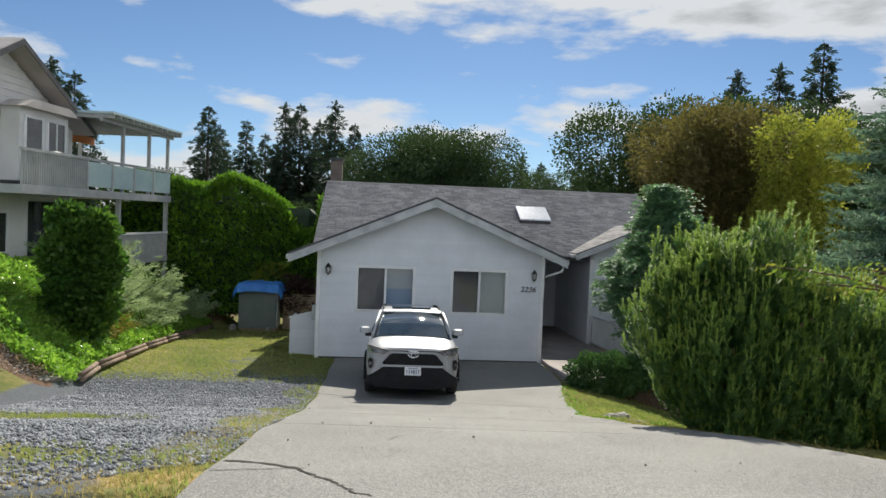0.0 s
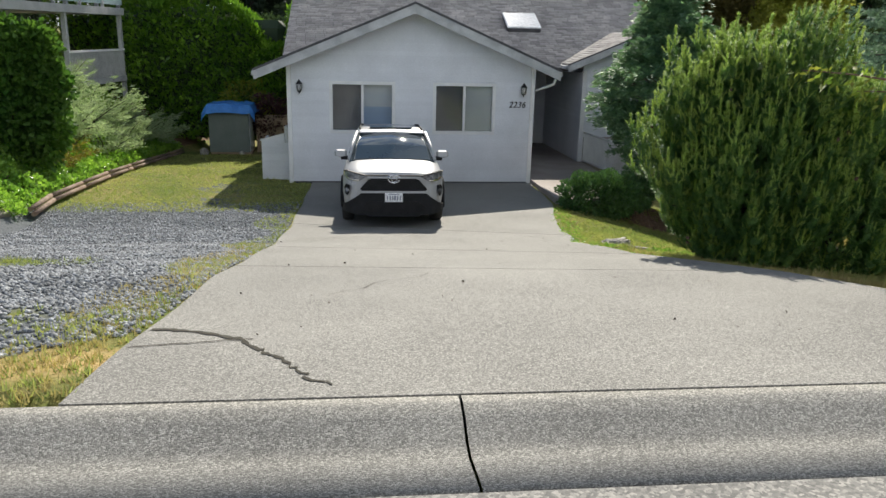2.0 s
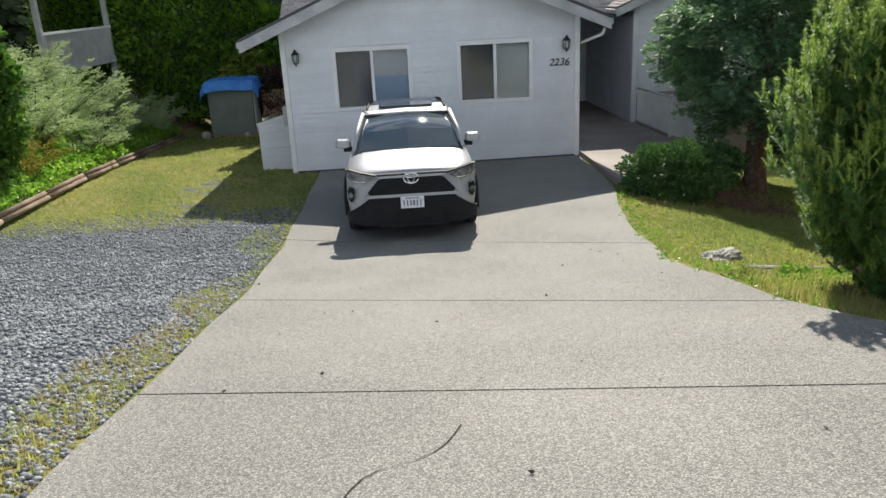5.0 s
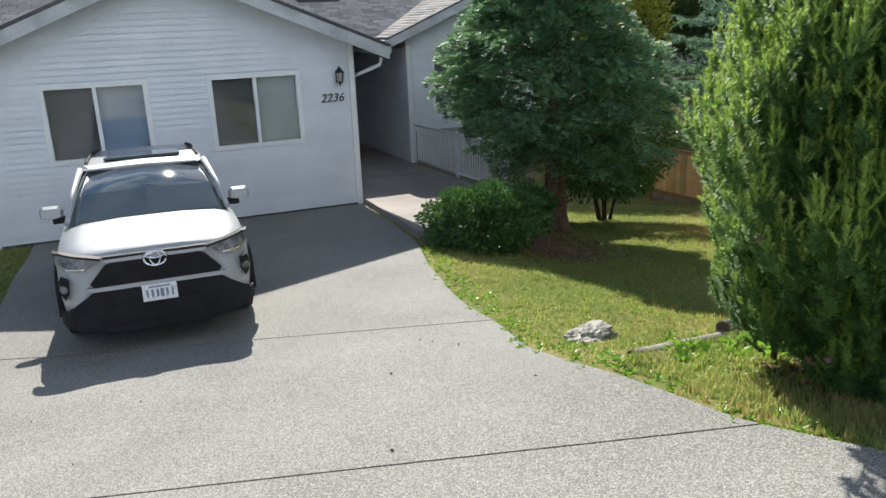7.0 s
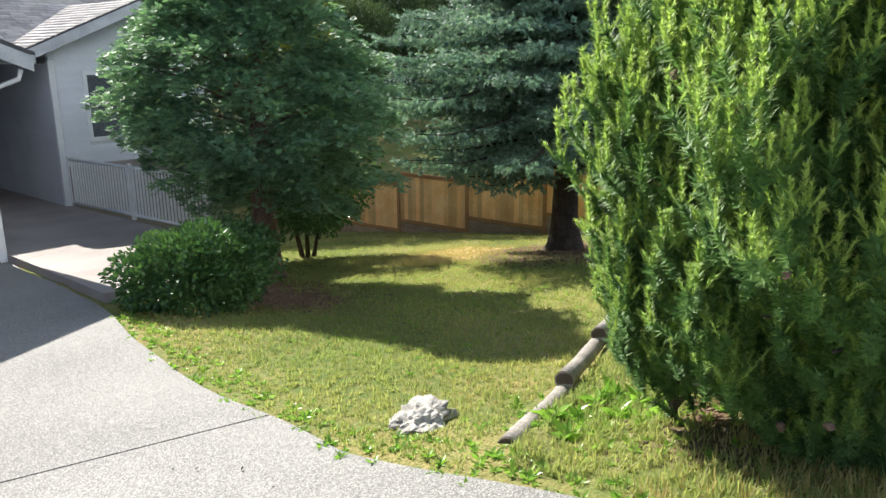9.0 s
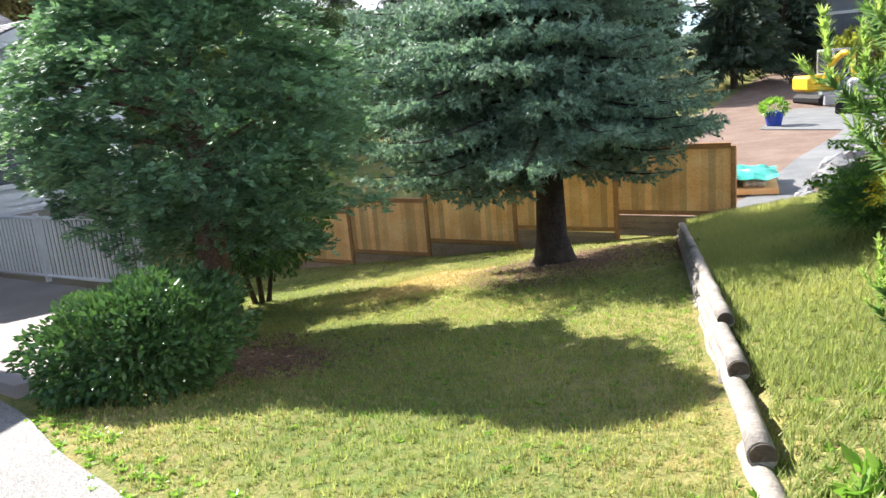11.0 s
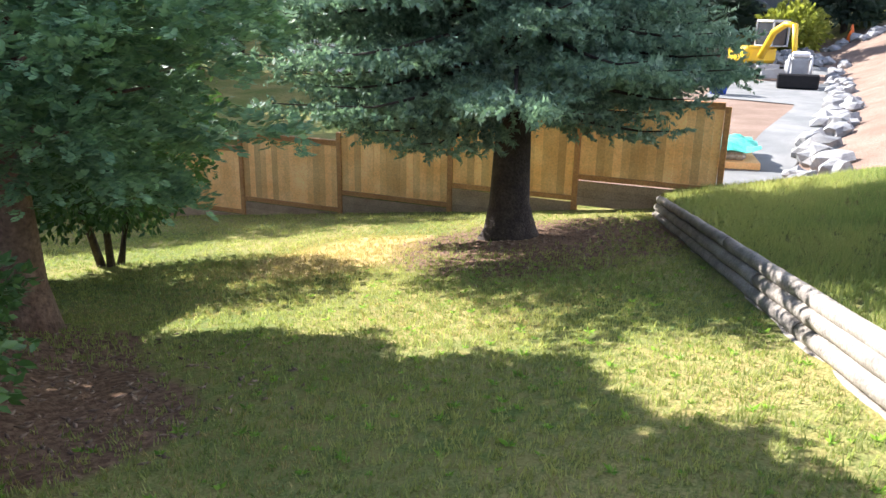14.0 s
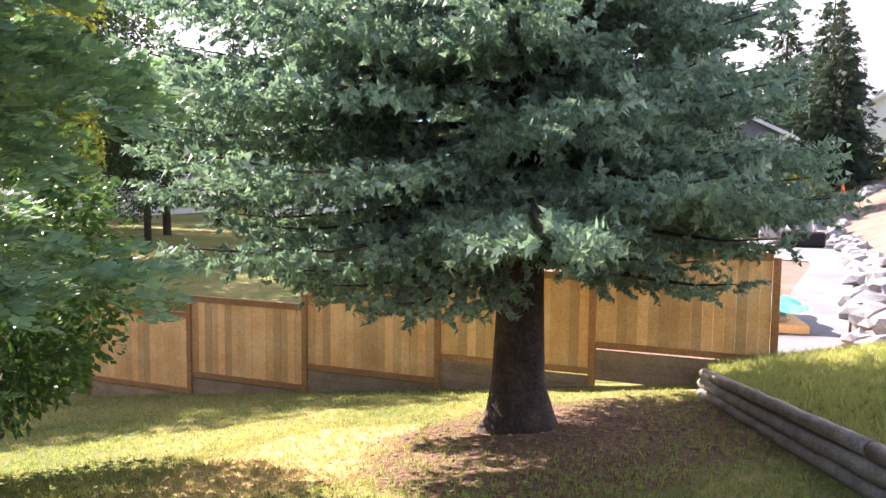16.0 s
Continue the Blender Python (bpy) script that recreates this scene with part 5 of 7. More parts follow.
for x1 in (5.95, -2.9):
    run = abs(x1 - AX)
    z1 = AZ + 0.25 - run * 0.5
    part("roof_slope", prism([(AX, AZ + 0.25), (x1, z1), (x1, z1 - 0.16), (AX, AZ + 0.09)], 0.9, 9.5), SHINGLE, neighbour)
    part("bargeboard", prism([(AX, AZ + 0.22), (x1, z1 - 0.03), (x1, z1 - 0.21), (AX, AZ + 0.04)], 0.87, 0.898), DARK, neighbour, "dark roof edge")


def nb_window(x0, x1, z0, z1, y, bars=1):
    w = part("window", ring_frame(x0, x1, z0, z1, 0.08, y - 0.05, y), TRIM, neighbour)
    for i in range(bars):
        m = x0 + (x1 - x0) * (i + 1) / (bars + 1)
        part("mullion", boxes((m - 0.03, m + 0.03, y - 0.045, y - 0.001, z0 + 0.08, z1 - 0.08)), TRIM, w)
    part("pane", boxes((x0 + 0.08, x1 - 0.08, y - 0.02, y - 0.012, z0 + 0.08, z1 - 0.08)), NBGLASS, w)


nb_window(-0.7, 0.7, 3.0, 4.5, 1.52)
nb_window(0.2, 1.9, 0.4, 1.7, 1.52, 2)
bay = part("bay_window", prism([(1.5, 2.6), (4.2, 2.6), (4.2, 4.75), (1.5, 4.75)], 0.95, 1.52), NBWALL, neighbour)
nb_window(1.7, 2.7, 3.0, 4.55, 0.945, 0)
nb_window(2.9, 4.0, 3.0, 4.55, 0.945, 1)
part("bay_roof", prism([(1.3, 4.751), (4.4, 4.751), (3.8, 5.0), (1.9, 5.0)], 0.7, 1.52), SHINGLE, neighbour)
nb_window(4.4, 5.3, 2.75, 4.2, 1.52, 0)
part("patio_door", boxes((3.0, 5.2, 1.5, 1.524, -0.1, 2.0)), NBGLASS, neighbour)
part("upper_deck", boxes((-0.1, 10.3, -0.1, 1.52, 2.2, 2.45), (CORNER + 0.01, 10.3, 1.52, 4.5, 2.2, 2.45)), GREYTRIM, neighbour, "painted grey upper deck")
part("lower_deck", boxes((6.0, 10.2, -0.05, 1.5, -0.15, 0.05)), GREYTRIM, neighbour)
for x in (6.0, 10.2):
    part("deck_post", boxes((x - 0.07, x + 0.07, 0.0, 0.14, -1.4, 2.2)), GREYTRIM, neighbour)
for x in (6.2, 8.4, 10.2):
    part("pergola_post", boxes((x - 0.06, x + 0.06, 0.0, 0.1, 2.45, 4.75)), GREYTRIM, neighbour)
    part("pergola_post", boxes((x - 0.06, x + 0.06, 3.6, 3.7, 2.2, 4.75)), GREYTRIM, neighbour)
part("pergola_roof", boxes((4.6, 10.7, -0.35, 4.0, 5.0, 5.08)), FROST, neighbour, "translucent pergola roof")
for i in range(13):
    x = 4.65 + i * 0.495
    part("pergola_rafter", boxes((x, x + 0.05, -0.35, 4.0, 4.86, 4.998)), GREYTRIM, neighbour)
part("pergola_beam", boxes((4.6, 10.7, 0.0, 0.1, 4.75, 4.858)), GREYTRIM, neighbour)
part("shade_cloth", boxes((7.0, 10.5, 3.2, 3.25, 4.4, 4.7)), material("orange_shade_cloth", (0.5, 0.16, 0.06), (0.56, 0.2, 0.08), 3, 60, 0.8, 0.05), neighbour)
part("handrail", boxes((-0.1, 10.3, -0.1, -0.01, 3.38, 3.46)), GREYTRIM, neighbour)
for i in range(30):
    x = -0.08 + i * 0.117
    part("baluster", boxes((x, x + 0.038, -0.08, -0.04, 2.45, 3.38)), GREYTRIM, neighbour)
for i in range(4):
    x = 3.5 + i * 1.7
    part("glass_panel", boxes((x + 0.05, x + 1.64, -0.07, -0.06, 2.55, 3.34)), FROST, neighbour, "frosted glass rail panel")
    part("rail_post", boxes((x - 0.04, x + 0.04, -0.1, -0.02, 2.45, 3.38)), GREYTRIM, neighbour)
for i in range(36):
    x = 6.05 + i * 0.115
    part("lower_baluster", boxes((x, x + 0.03, -0.04, 0.0, 0.05, 0.95)), GREYTRIM, neighbour)
part("lower_handrail", boxes((6.0, 10.2, -0.05, 0.03, 0.95, 1.02)), TRIM, neighbour)
grill = tagged(part("covered_barbecue", boxes((0.0, 1.35, 0.05, 0.7, 0.0, 1.08), bevel=0.12), material("grey_vinyl_cover", (0.42, 0.42, 0.42), (0.5, 0.5, 0.5), 3, 40, 0.7, 0.1)), "grey covered barbecue on the upper deck", "barbecue")
grill.matrix_world = neighbour.matrix_world @ pose(2.0, 0.1, 2.45)

# ---- distance ----
def far_conifer(seed, tall, width, mat):
    ob = thing("conifer_tree", (0, 0, 0), "dark distant conifer behind the houses", "tree", "distant conifers")
    r = np.random.default_rng(seed)
    part("trunk", tube([(0, 0, -1), (0, 0, tall * 0.5), (0, 0, tall)], [tall * 0.02, tall * 0.012, 0.02], 6), BARK, ob)
    P, D, S = [], [], []
    z = 0.1
    while z < 0.985:
        reach = 1.15 * width * (1 - z) ** 0.8
        for k in range(r.integers(7, 11)):
            a, L = r.uniform(0, 2 * math.pi), reach * r.uniform(0.45, 1.2)
            out = np.array((math.cos(a), math.sin(a), 0.0))
            for u in np.arange(0.12, 1.0, 0.2 / max(L, 0.25)):
                P.append(out * L * u + np.array((0, 0, tall * z + L * (0.12 * u - 0.42 * u * u))) + r.normal(0, 0.07, 3))
                D.append(out + np.array((0, 0, -0.25)) + r.normal(0, 0.35, 3))
                S.append((0.5 + 0.7 * (1 - z)) * r.uniform(0.6, 1.25) * (1.15 - 0.5 * u))
        z += r.uniform(0.012, 0.034)
    P.append((0, 0, tall * 0.97)), D.append((0, 0, 1)), S.append(0.6)
    v, f = fan_spray(tall * 0.075, tall * 0.04, 7, seed)
    link("crown", strew("crown", v, f, np.array(P), frames(np.array(D, float), r.uniform(0, 6.28, len(P))), np.array(S)), mat, ob)
    return ob


def far_broadleaf(seed, tall, width, mat, label, n=34000):
    ob = thing("broadleaf_tree", (0, 0, 0), label, "tree", "distant broadleaf trees")
    r = np.random.default_rng(seed)
    part("trunk", tube([(0, 0, -1), (0.1, 0, tall * 0.4), (0, 0, tall * 0.8)], [tall * 0.025, tall * 0.018, 0.03], 6), BARK, ob)
    P, D = [], []
    for i in range(11):
        c = np.array((r.uniform(-0.6, 0.6) * width, r.uniform(-0.6, 0.6) * width, tall * r.uniform(0.32, 0.85)))
        p, d = on_blob(n // 11, c, (width * 0.46, width * 0.46, tall * 0.17), seed * 13 + i, 0.25, 2.0, False, 0.5)
        P.append(p), D.append(d)
    P, D = np.concatenate(P), np.concatenate(D)
    v, f = leaf_quad(tall * 0.015, tall * 0.011)
    link("crown", strew("crown", v, f, P, frames(D + r.normal(0, 0.5, P.shape), r.uniform(0, 6.28, len(P))), r.uniform(0.5, 1.3, len(P))), mat, ob)
    return ob


con = [far_conifer(31 + i, 10.0, w, FARDARK) for i, w in enumerate((3.0, 2.4, 3.4))]
leaf = [far_broadleaf(41, 10.0, 4.2, FARGREEN, "distant dark green broadleaf tree"), far_broadleaf(42, 10.0, 3.0, BRONZE, "bronze brown broadleaf tree"), far_broadleaf(43, 10.0, 2.6, WILLOW, "yellow green birch like tree")]


def place(kind, x, y, z, s):
    m = pose(x, y, z, 0, 0, rng.uniform(0, 360))
    o = copy_thing(kind, m)
    o.scale = (s, s, s)
    return o


def bearing(px, dist):
    """A place at that distance on the bearing of a tangent right of the street's normal."""
    a = math.atan(px) + radians(4.71)
    return dist * math.sin(a), dist * math.cos(a)


# (tangent of the bearing, distance, height of the top, kind)
for tan, dist, top, kind in (
        (-0.515, 46, 9.3, con[1]), (-0.485, 48, 9.0, con[0]), (-0.31, 62, 9.6, con[0]), (-0.295, 70, 9.0, con[2]), (-0.26, 75, 10.2, con[1]), (-0.235, 80, 9.5, con[0]),
        (-0.21, 72, 11.6, con[1]), (-0.19, 74, 11.9, con[0]), (-0.165, 78, 11.0, con[2]), (-0.145, 70, 11.8, con[1]), (-0.12, 76, 10.6, con[0]), (-0.09, 62, 7.5, leaf[0]), (-0.05, 64, 9.4, leaf[0]),
        (-0.005, 62, 9.6, leaf[0]), (0.035, 66, 9.9, leaf[0]), (0.065, 63, 9.2, leaf[0]), (0.10, 90, 9.4, con[0]), (0.125, 95, 9.0, con[2]), (0.15, 88, 8.2, leaf[0]), (0.175, 92, 9.2, con[1]), (0.19, 98, 9.6, con[0]), (0.21, 100, 9.4, con[2]),
        (0.26, 52, 10.0, leaf[0]), (0.305, 50, 10.8, leaf[0]), (0.315, 42, 8.0, leaf[1]), (0.37, 44, 8.6, leaf[1]), (0.375, 72, 15.6, con[1]), (0.43, 74, 16.4, con[1]), (0.485, 76, 18.6, con[0]), (0.455, 60, 11.5, leaf[0]),
        (0.475, 40, 7.4, leaf[2]), (0.55, 52, 9.8, leaf[0]), (-0.39, 70, 5.5, leaf[0]), (-0.36, 64, 4.6, leaf[0]), (-0.20, 46, 2.6, leaf[0]), (-0.24, 44, 2.2, leaf[0]), (0.17, 60, 4.2, leaf[0]), (0.22, 58, 5.0, leaf[0]), (0.12, 58, 4.4, leaf[0])):
    x, y = bearing(tan, dist)
    z = -3.2
    place(kind, x, y, z, (top - z) / 10)
# woods right round beyond the building plot
for i in range(34):
    a = radians(-8 + i * 4.3)
    d = 82 + 14 * math.sin(i * 2.4)
    place((con[i % 3], leaf[0])[i % 4 == 3], d * math.sin(a + 0.55) + 4, d * math.cos(a + 0.55), -1.5, 1.25 + 0.4 * math.sin(i * 1.7))
for k in con + leaf:
    for o in (k, *k.children_recursive):
        bpy.data.objects.remove(o)

# ---- left garden: ivy bank, timbers, shed ----
def timber_edge():
    ys = [15.2, 17.0, 19.2, 21.5, 23.8, 26.2, 28.6, 30.6]
    for layer in range(2):
        for a, b in zip(ys, ys[1:]):
            pa, pb = Vector((float(timber_x(a)), a, 0)), Vector((float(timber_x(b)), b, 0))
            za = float(np.interp(a, (14.5, 17.5, 21, 30, 40), (-1.77, -1.98, -2.25, -3.0, -3.6))) + 0.04 + 0.088 * layer
            zb = float(np.interp(b, (14.5, 17.5, 21, 30, 40), (-1.77, -1.98, -2.25, -3.0, -3.6))) + 0.04 + 0.088 * layer
            ob = tagged(part("landscape_timber", tube([(0, 0, 0), (pb.x - pa.x, pb.y - pa.y, zb - za)], [0.046, 0.046], 8), TIMBER), "weathered brown landscape timber edging the ivy bank", "timber", "timber edging")
            ob.matrix_world = Matrix.Translation((pa.x - 0.05 * layer, pa.y, za))


timber_edge()


def carpet(name, n, leaf, mat, label, category, xr, yr, keep, lift, seed, upright=0.6):
    """A low ground cover of leaves; keep(x, y) picks where it grows."""
    r = np.random.default_rng(seed)
    x, y = r.uniform(*xr, n), r.uniform(*yr, n)
    k = keep(x, y)
    x, y = x[k], y[k]
    lump = np.array([noise.noise(Vector((a * 1.2, b * 1.2, seed))) + 0.5 * noise.noise(Vector((a * 3.5, b * 3.5, seed))) for a, b in zip(x, y)])
    z = height(x, y) + lift * (0.4 + 0.9 * np.clip(lump + 0.35, 0, 1.2)) * r.uniform(0.3, 1, len(x))
    D = np.stack((r.normal(0, 0.8, len(x)), r.normal(-0.2, 0.8, len(x)), np.full(len(x), upright)), 1)
    v, f = leaf
    return tagged(link(name, strew(name, v, f, np.stack((x, y, z), 1), frames(D, r.uniform(0, 6.28, len(x))), r.uniform(0.6, 1.3, len(x))), mat), label, category, kind="stuff")


carpet("ivy", 150000, leaf_quad(0.085, 0.07), IVY, "bright green ivy covering the bank", "ivy", (-13.5, -5.4), (13.8, 31), lambda x, y: (x < timber_x(y) - 0.12) & (y > 14.6 + 0.1 * np.maximum(-5.9 - x, 0)), 0.34, 5)
leafy("ivy_covered_stump", -7.15, 18.9, [((0, 0, 1.0), (0.62, 0.62, 1.1), 5200), ((0.05, 0, 2.2), (0.62, 0.6, 0.7), 3600), ((-0.3, 0.1, 2.75), (0.42, 0.4, 0.42), 1500), ((0.4, 0, 2.5), (0.45, 0.4, 0.55), 1700), ((0.62, 0.1, 1.7), (0.42, 0.4, 0.5), 1300), ((-0.55, 0, 1.9), (0.35, 0.35, 0.5), 1000), ((0.5, -0.1, 0.9), (0.5, 0.5, 0.7), 1300), ((-0.2, 0, 0.4), (0.9, 0.9, 0.6), 2000)], leaf_quad(0.13, 0.11), SHADEDIVY, "tall stump thickly covered in ivy coloured dark for shade", "tree", seed=8, stems=[([(0, 0, -0.2), (0, 0, 1.5), (0.05, 0, 2.5)], 0.3)])
def juniper(x, y, wide, tall, seed, mat, name, label, group):
    """A spreading juniper: arching branches from one root, hung with short sprays."""
    ob = thing(name, at_ground(x, y), label, "bush", group)
    r = np.random.default_rng(seed)
    P, D, S = [], [], []
    for k in range(int(34 * wide)):
        a, rise = r.uniform(0, 2 * math.pi), r.uniform(0.15, 1.0)
        L = wide * r.uniform(0.65, 1.2) * (1.15 - 0.45 * rise)
        out = np.array((math.cos(a), math.sin(a), 0.0))
        side = np.array((-math.sin(a), math.cos(a), 0.0))
        pts = [out * L * u + np.array((0, 0, 0.05 + tall * rise * (1.35 * u - 0.42 * u * u))) for u in np.linspace(0, 1, 6)]
        if k % 3 == 0:
            part("branch", tube(pts, [0.025, 0.02, 0.016, 0.012, 0.008, 0.003], 5), BARK, ob)
        for u in np.arange(0.25, 1.0, 0.06 / L):
            j = min(int(u * 5), 4)
            p = pts[j] + (pts[j + 1] - pts[j]) * (u * 5 - j)
            for sg in (-1, 0, 1):
                g = r.uniform(0.02, 0.26) * (1.1 - u)
                P.append(p + side * sg * g + np.array((0, 0, r.normal(0, 0.04) - 0.3 * g)))
                D.append(out + side * sg * 0.9 + np.array((0, 0, r.uniform(-0.1, 0.6))) + r.normal(0, 0.25, 3))
                S.append(r.uniform(0.6, 1.15))
    v, f = needle_brush(18, 0.17, 0.05, 0.011, 0.9, seed)
    link("sprays", strew("sprays", v, f, np.array(P), frames(np.array(D), r.uniform(0, 6.28, len(P))), np.array(S)), mat, ob)


for i, (x, y, wide, tall) in enumerate(((-7.7, 22.8, 1.2, 1.4), (-7.9, 24.8, 1.4, 1.7), (-7.8, 26.9, 1.4, 1.6), (-7.15, 24.2, 1.0, 0.95), (-7.25, 26.0, 1.1, 1.1), (-7.3, 28.0, 1.2, 1.3), (-7.2, 29.7, 1.2, 1.2), (-9.2, 24.0, 1.3, 1.4), (-9.0, 26.4, 1.3, 1.4))):
    juniper(x, y, wide, tall, 60 + i, JUNIPER, "juniper_bush", "spreading pale grey green juniper on the bank", "junipers on the bank")
RUST = leaf_material("rusty_juniper", (0.17, 0.12, 0.03), (0.36, 0.34, 0.06), 0.4)
for i, (x, y) in enumerate(((-7.0, 19.9), (-7.3, 21.7))):
    juniper(x, y, 0.75, 0.6, 80 + i, RUST, "golden_juniper", "low spreading gold and rust juniper", "gold junipers")
leafy("golden_shrub", -4.3, 32.2, [((0, 0, 1.6), (1.0, 0.9, 1.1), 3200), ((1.1, 0.3, 1.2), (0.8, 0.8, 0.9), 2000)], leaf_quad(0.13, 0.06), WILLOW, "yellow green shrub behind the shed", "bush", seed=14)
leafy("purple_shrub", -3.3, 31.4, [((0, 0, 1.3), (0.8, 0.7, 0.8), 2600)], leaf_quad(0.12, 0.06), leaf_material("purple_leaves", (0.06, 0.03, 0.03), (0.12, 0.055, 0.05), 0.3), "dark purple leaved shrub beside the board fence", "bush", seed=15)

SHEDGREY = material("grey_green_plastic", (0.15, 0.18, 0.165), (0.19, 0.22, 0.20), 2, 40, 0.6, 0.05)
TARP = material("blue_tarpaulin", (0.04, 0.20, 0.60), (0.07, 0.28, 0.72), 4, 25, 0.45, 0.5, detail=0.15)
shed = thing("storage_shed", (-4.62, 30.2, -3.02), "grey green plastic storage shed covered with a blue tarpaulin", "shed")
part("shed_wall", boxes((-0.74, 0.70, 0.0, 1.3, 0.08, 1.72), bevel=0.02), SHEDGREY, shed)
part("shed_base", boxes((-0.70, 0.78, -0.03, 1.33, 0.0, 0.079)), GREYWOOD, shed)
part("shed_door", boxes((0.701, 0.735, 0.1, 1.2, 0.1, 1.68), bevel=0.008), TRIM, shed, "pale shed door")
tp = bmesh.new()
bmesh.ops.create_grid(tp, x_segments=22, y_segments=18, size=1)
for v in tp.verts:
    x, y = v.co.x * 0.95, v.co.y * 0.9 + 0.65
    over = max(0, abs(v.co.x) - 0.84) * 1.9 + max(0, abs(v.co.y) - 0.8) * 1.6
    v.co = Vector((x, y, 1.80 + 0.05 * noise.noise(Vector((x * 3, y * 3, 1))) - over * 0.9 + 0.06 * (1 - abs(v.co.x))))
bmesh.ops.solidify(tp, geom=list(tp.faces), thickness=0.01)
part("tarpaulin", tp, TARP, shed, "creased blue tarpaulin")
for x, z, rr in ((-0.9, 0.08, 0.16), (0.45, 0.05, 0.11)):
    st = bmesh.new()
    bmesh.ops.create_icosphere(st, subdivisions=2, radius=rr)
    for v in st.verts:
        v.co *= 1 + 0.3 * noise.noise(v.co * 6 + Vector((x, 0, 0)))
    o = tagged(part("field_stone", st, ROCK), "pale rounded stone beside the shed", "stone", "stones by the shed")
    o.matrix_world = pose(-4.62 + x, 30.0, -3.0 + z)
bf = thing("board_fence", (-3.75, 31.0, -3.05), "weathered brown board fence between shed and house", "fence")
for i in range(16):
    part("fence_board", boxes((i * 0.135, i * 0.135 + 0.13, 0, 0.02, 0, 1.35 + 0.02 * math.sin(i * 7))), GREYWOOD, bf)
part("cap_rail", boxes((-0.02, 2.18, -0.03, 0.05, 1.372, 1.41)), GREYWOOD, bf)

enc = thing("meter_enclosure", (-2.42, 21.72, -2.40), "white sided bin enclosure against the house corner", "enclosure")
part("front_panel", prism([(0, 0), (0.79, 0), (0.79, 1.27), (0, 1.06)], 0, 0.06), WHITE, enc)
for i in range(6):
    part("siding_board", boxes((0.03, 0.76, -0.018, -0.001, 0.02 + i * 0.18, 0.19 + i * 0.18 - 0.008)), WHITE, enc)
part("top_cap", prism([(-0.03, 1.055), (0.79, 1.275), (0.79, 1.315), (-0.03, 1.095)], -0.03, 0.09), TRIM, enc)
part("side_panel", boxes((0, 0.06, 0.061, 1.2, 0, 1.05)), WHITE, enc)
mb = thing("meter_box", (-1.66, 20.98, -1.28), "grey electric meter box on the house corner", "meter box")
part("case", boxes((-0.09, -0.001, 0.0, 0.22, 0, 0.42), bevel=0.015), GREYTRIM, mb)

kerb = thing("concrete_kerb", (-6.75, 13.4, -1.66), "pale concrete kerb edging a bed of bark chips", "kerb")
part("kerb_bar", tube([(-1.2, -1.6, 0.05), (0, 0, 0.03), (0.9, 1.35, 0.0)], [0.08, 0.08, 0.07], 8), SLAB, kerb)

# ---- wall lamps, number, downpipe ----
IRON = material("black_iron", (0.012, 0.012, 0.014), (0.02, 0.02, 0.022), 5, 60, 0.45, 0.1)
SEEDY = material("milky_lamp_glass", (0.5, 0.5, 0.48), (0.42, 0.42, 0.4), 5, 30, 0.15, 0)
for x in (-1.34, 4.31):
    lamp = thing("wall_lantern", (x, 20.92, 0.14), "black carriage lantern on the white siding", "wall lamp", "pair of wall lanterns")
    part("back_plate", boxes((-0.045, 0.045, -0.012, 0.006, -0.12, 0.1), bevel=0.004), IRON, lamp)
    part("arm", tube([(0, -0.01, 0.02), (0, -0.07, 0.05), (0, -0.11, 0.0)], [0.01, 0.01, 0.01], 6), IRON, lamp)
    part("cage", tube([(0, -0.11, -0.13), (0, -0.11, -0.11), (0, -0.11, -0.10)], [0.035, 0.055, 0.055], 6), IRON, lamp)
    part("globe", tube([(0, -0.11, -0.099), (0, -0.11, 0.06)], [0.05, 0.072], 6), SEEDY, lamp, "milky glass lantern panes")
    part("hood", tube([(0, -0.11, 0.061), (0, -0.11, 0.075), (0, -0.11, 0.12), (0, -0.11, 0.17)], [0.09, 0.085, 0.045, 0.012], 6), IRON, lamp)
    part("finial", tube([(0, -0.11, -0.131), (0, -0.11, -0.18)], [0.02, 0.006], 6), IRON, lamp)
    for k in range(6):
        a = 2 * math.pi * k / 6
        part("cage_bar", tube([(0.054 * math.cos(a), -0.11 + 0.054 * math.sin(a), -0.10), (0.076 * math.cos(a), -0.11 + 0.076 * math.sin(a), 0.06)], [0.006, 0.006], 4), IRON, lamp)
num = bpy.data.curves.new("house_number", "FONT")
num.body, num.size, num.extrude, num.shear, num.align_x, num.align_y = "2236", 0.215, 0.008, 0.25, "CENTER", "CENTER"
num.space_character = 1.02
o = tagged(link("house_number", num, IRON), "black house number 2236 on the white siding", "house number")
o.matrix_world = pose(4.17, 20.912, -0.25, 90, 0, 0)
pipe = tagged(part("downpipe", tube([(5.10, 20.75, 0.42), (5.08, 20.8, 0.30), (4.70, 21.1, 0.12), (4.64, 21.3, 0.05), (4.64, 21.3, -2.15)], [0.035] * 5, 8), TRIM), "white downpipe from the gutter to the garage wall", "downpipe")

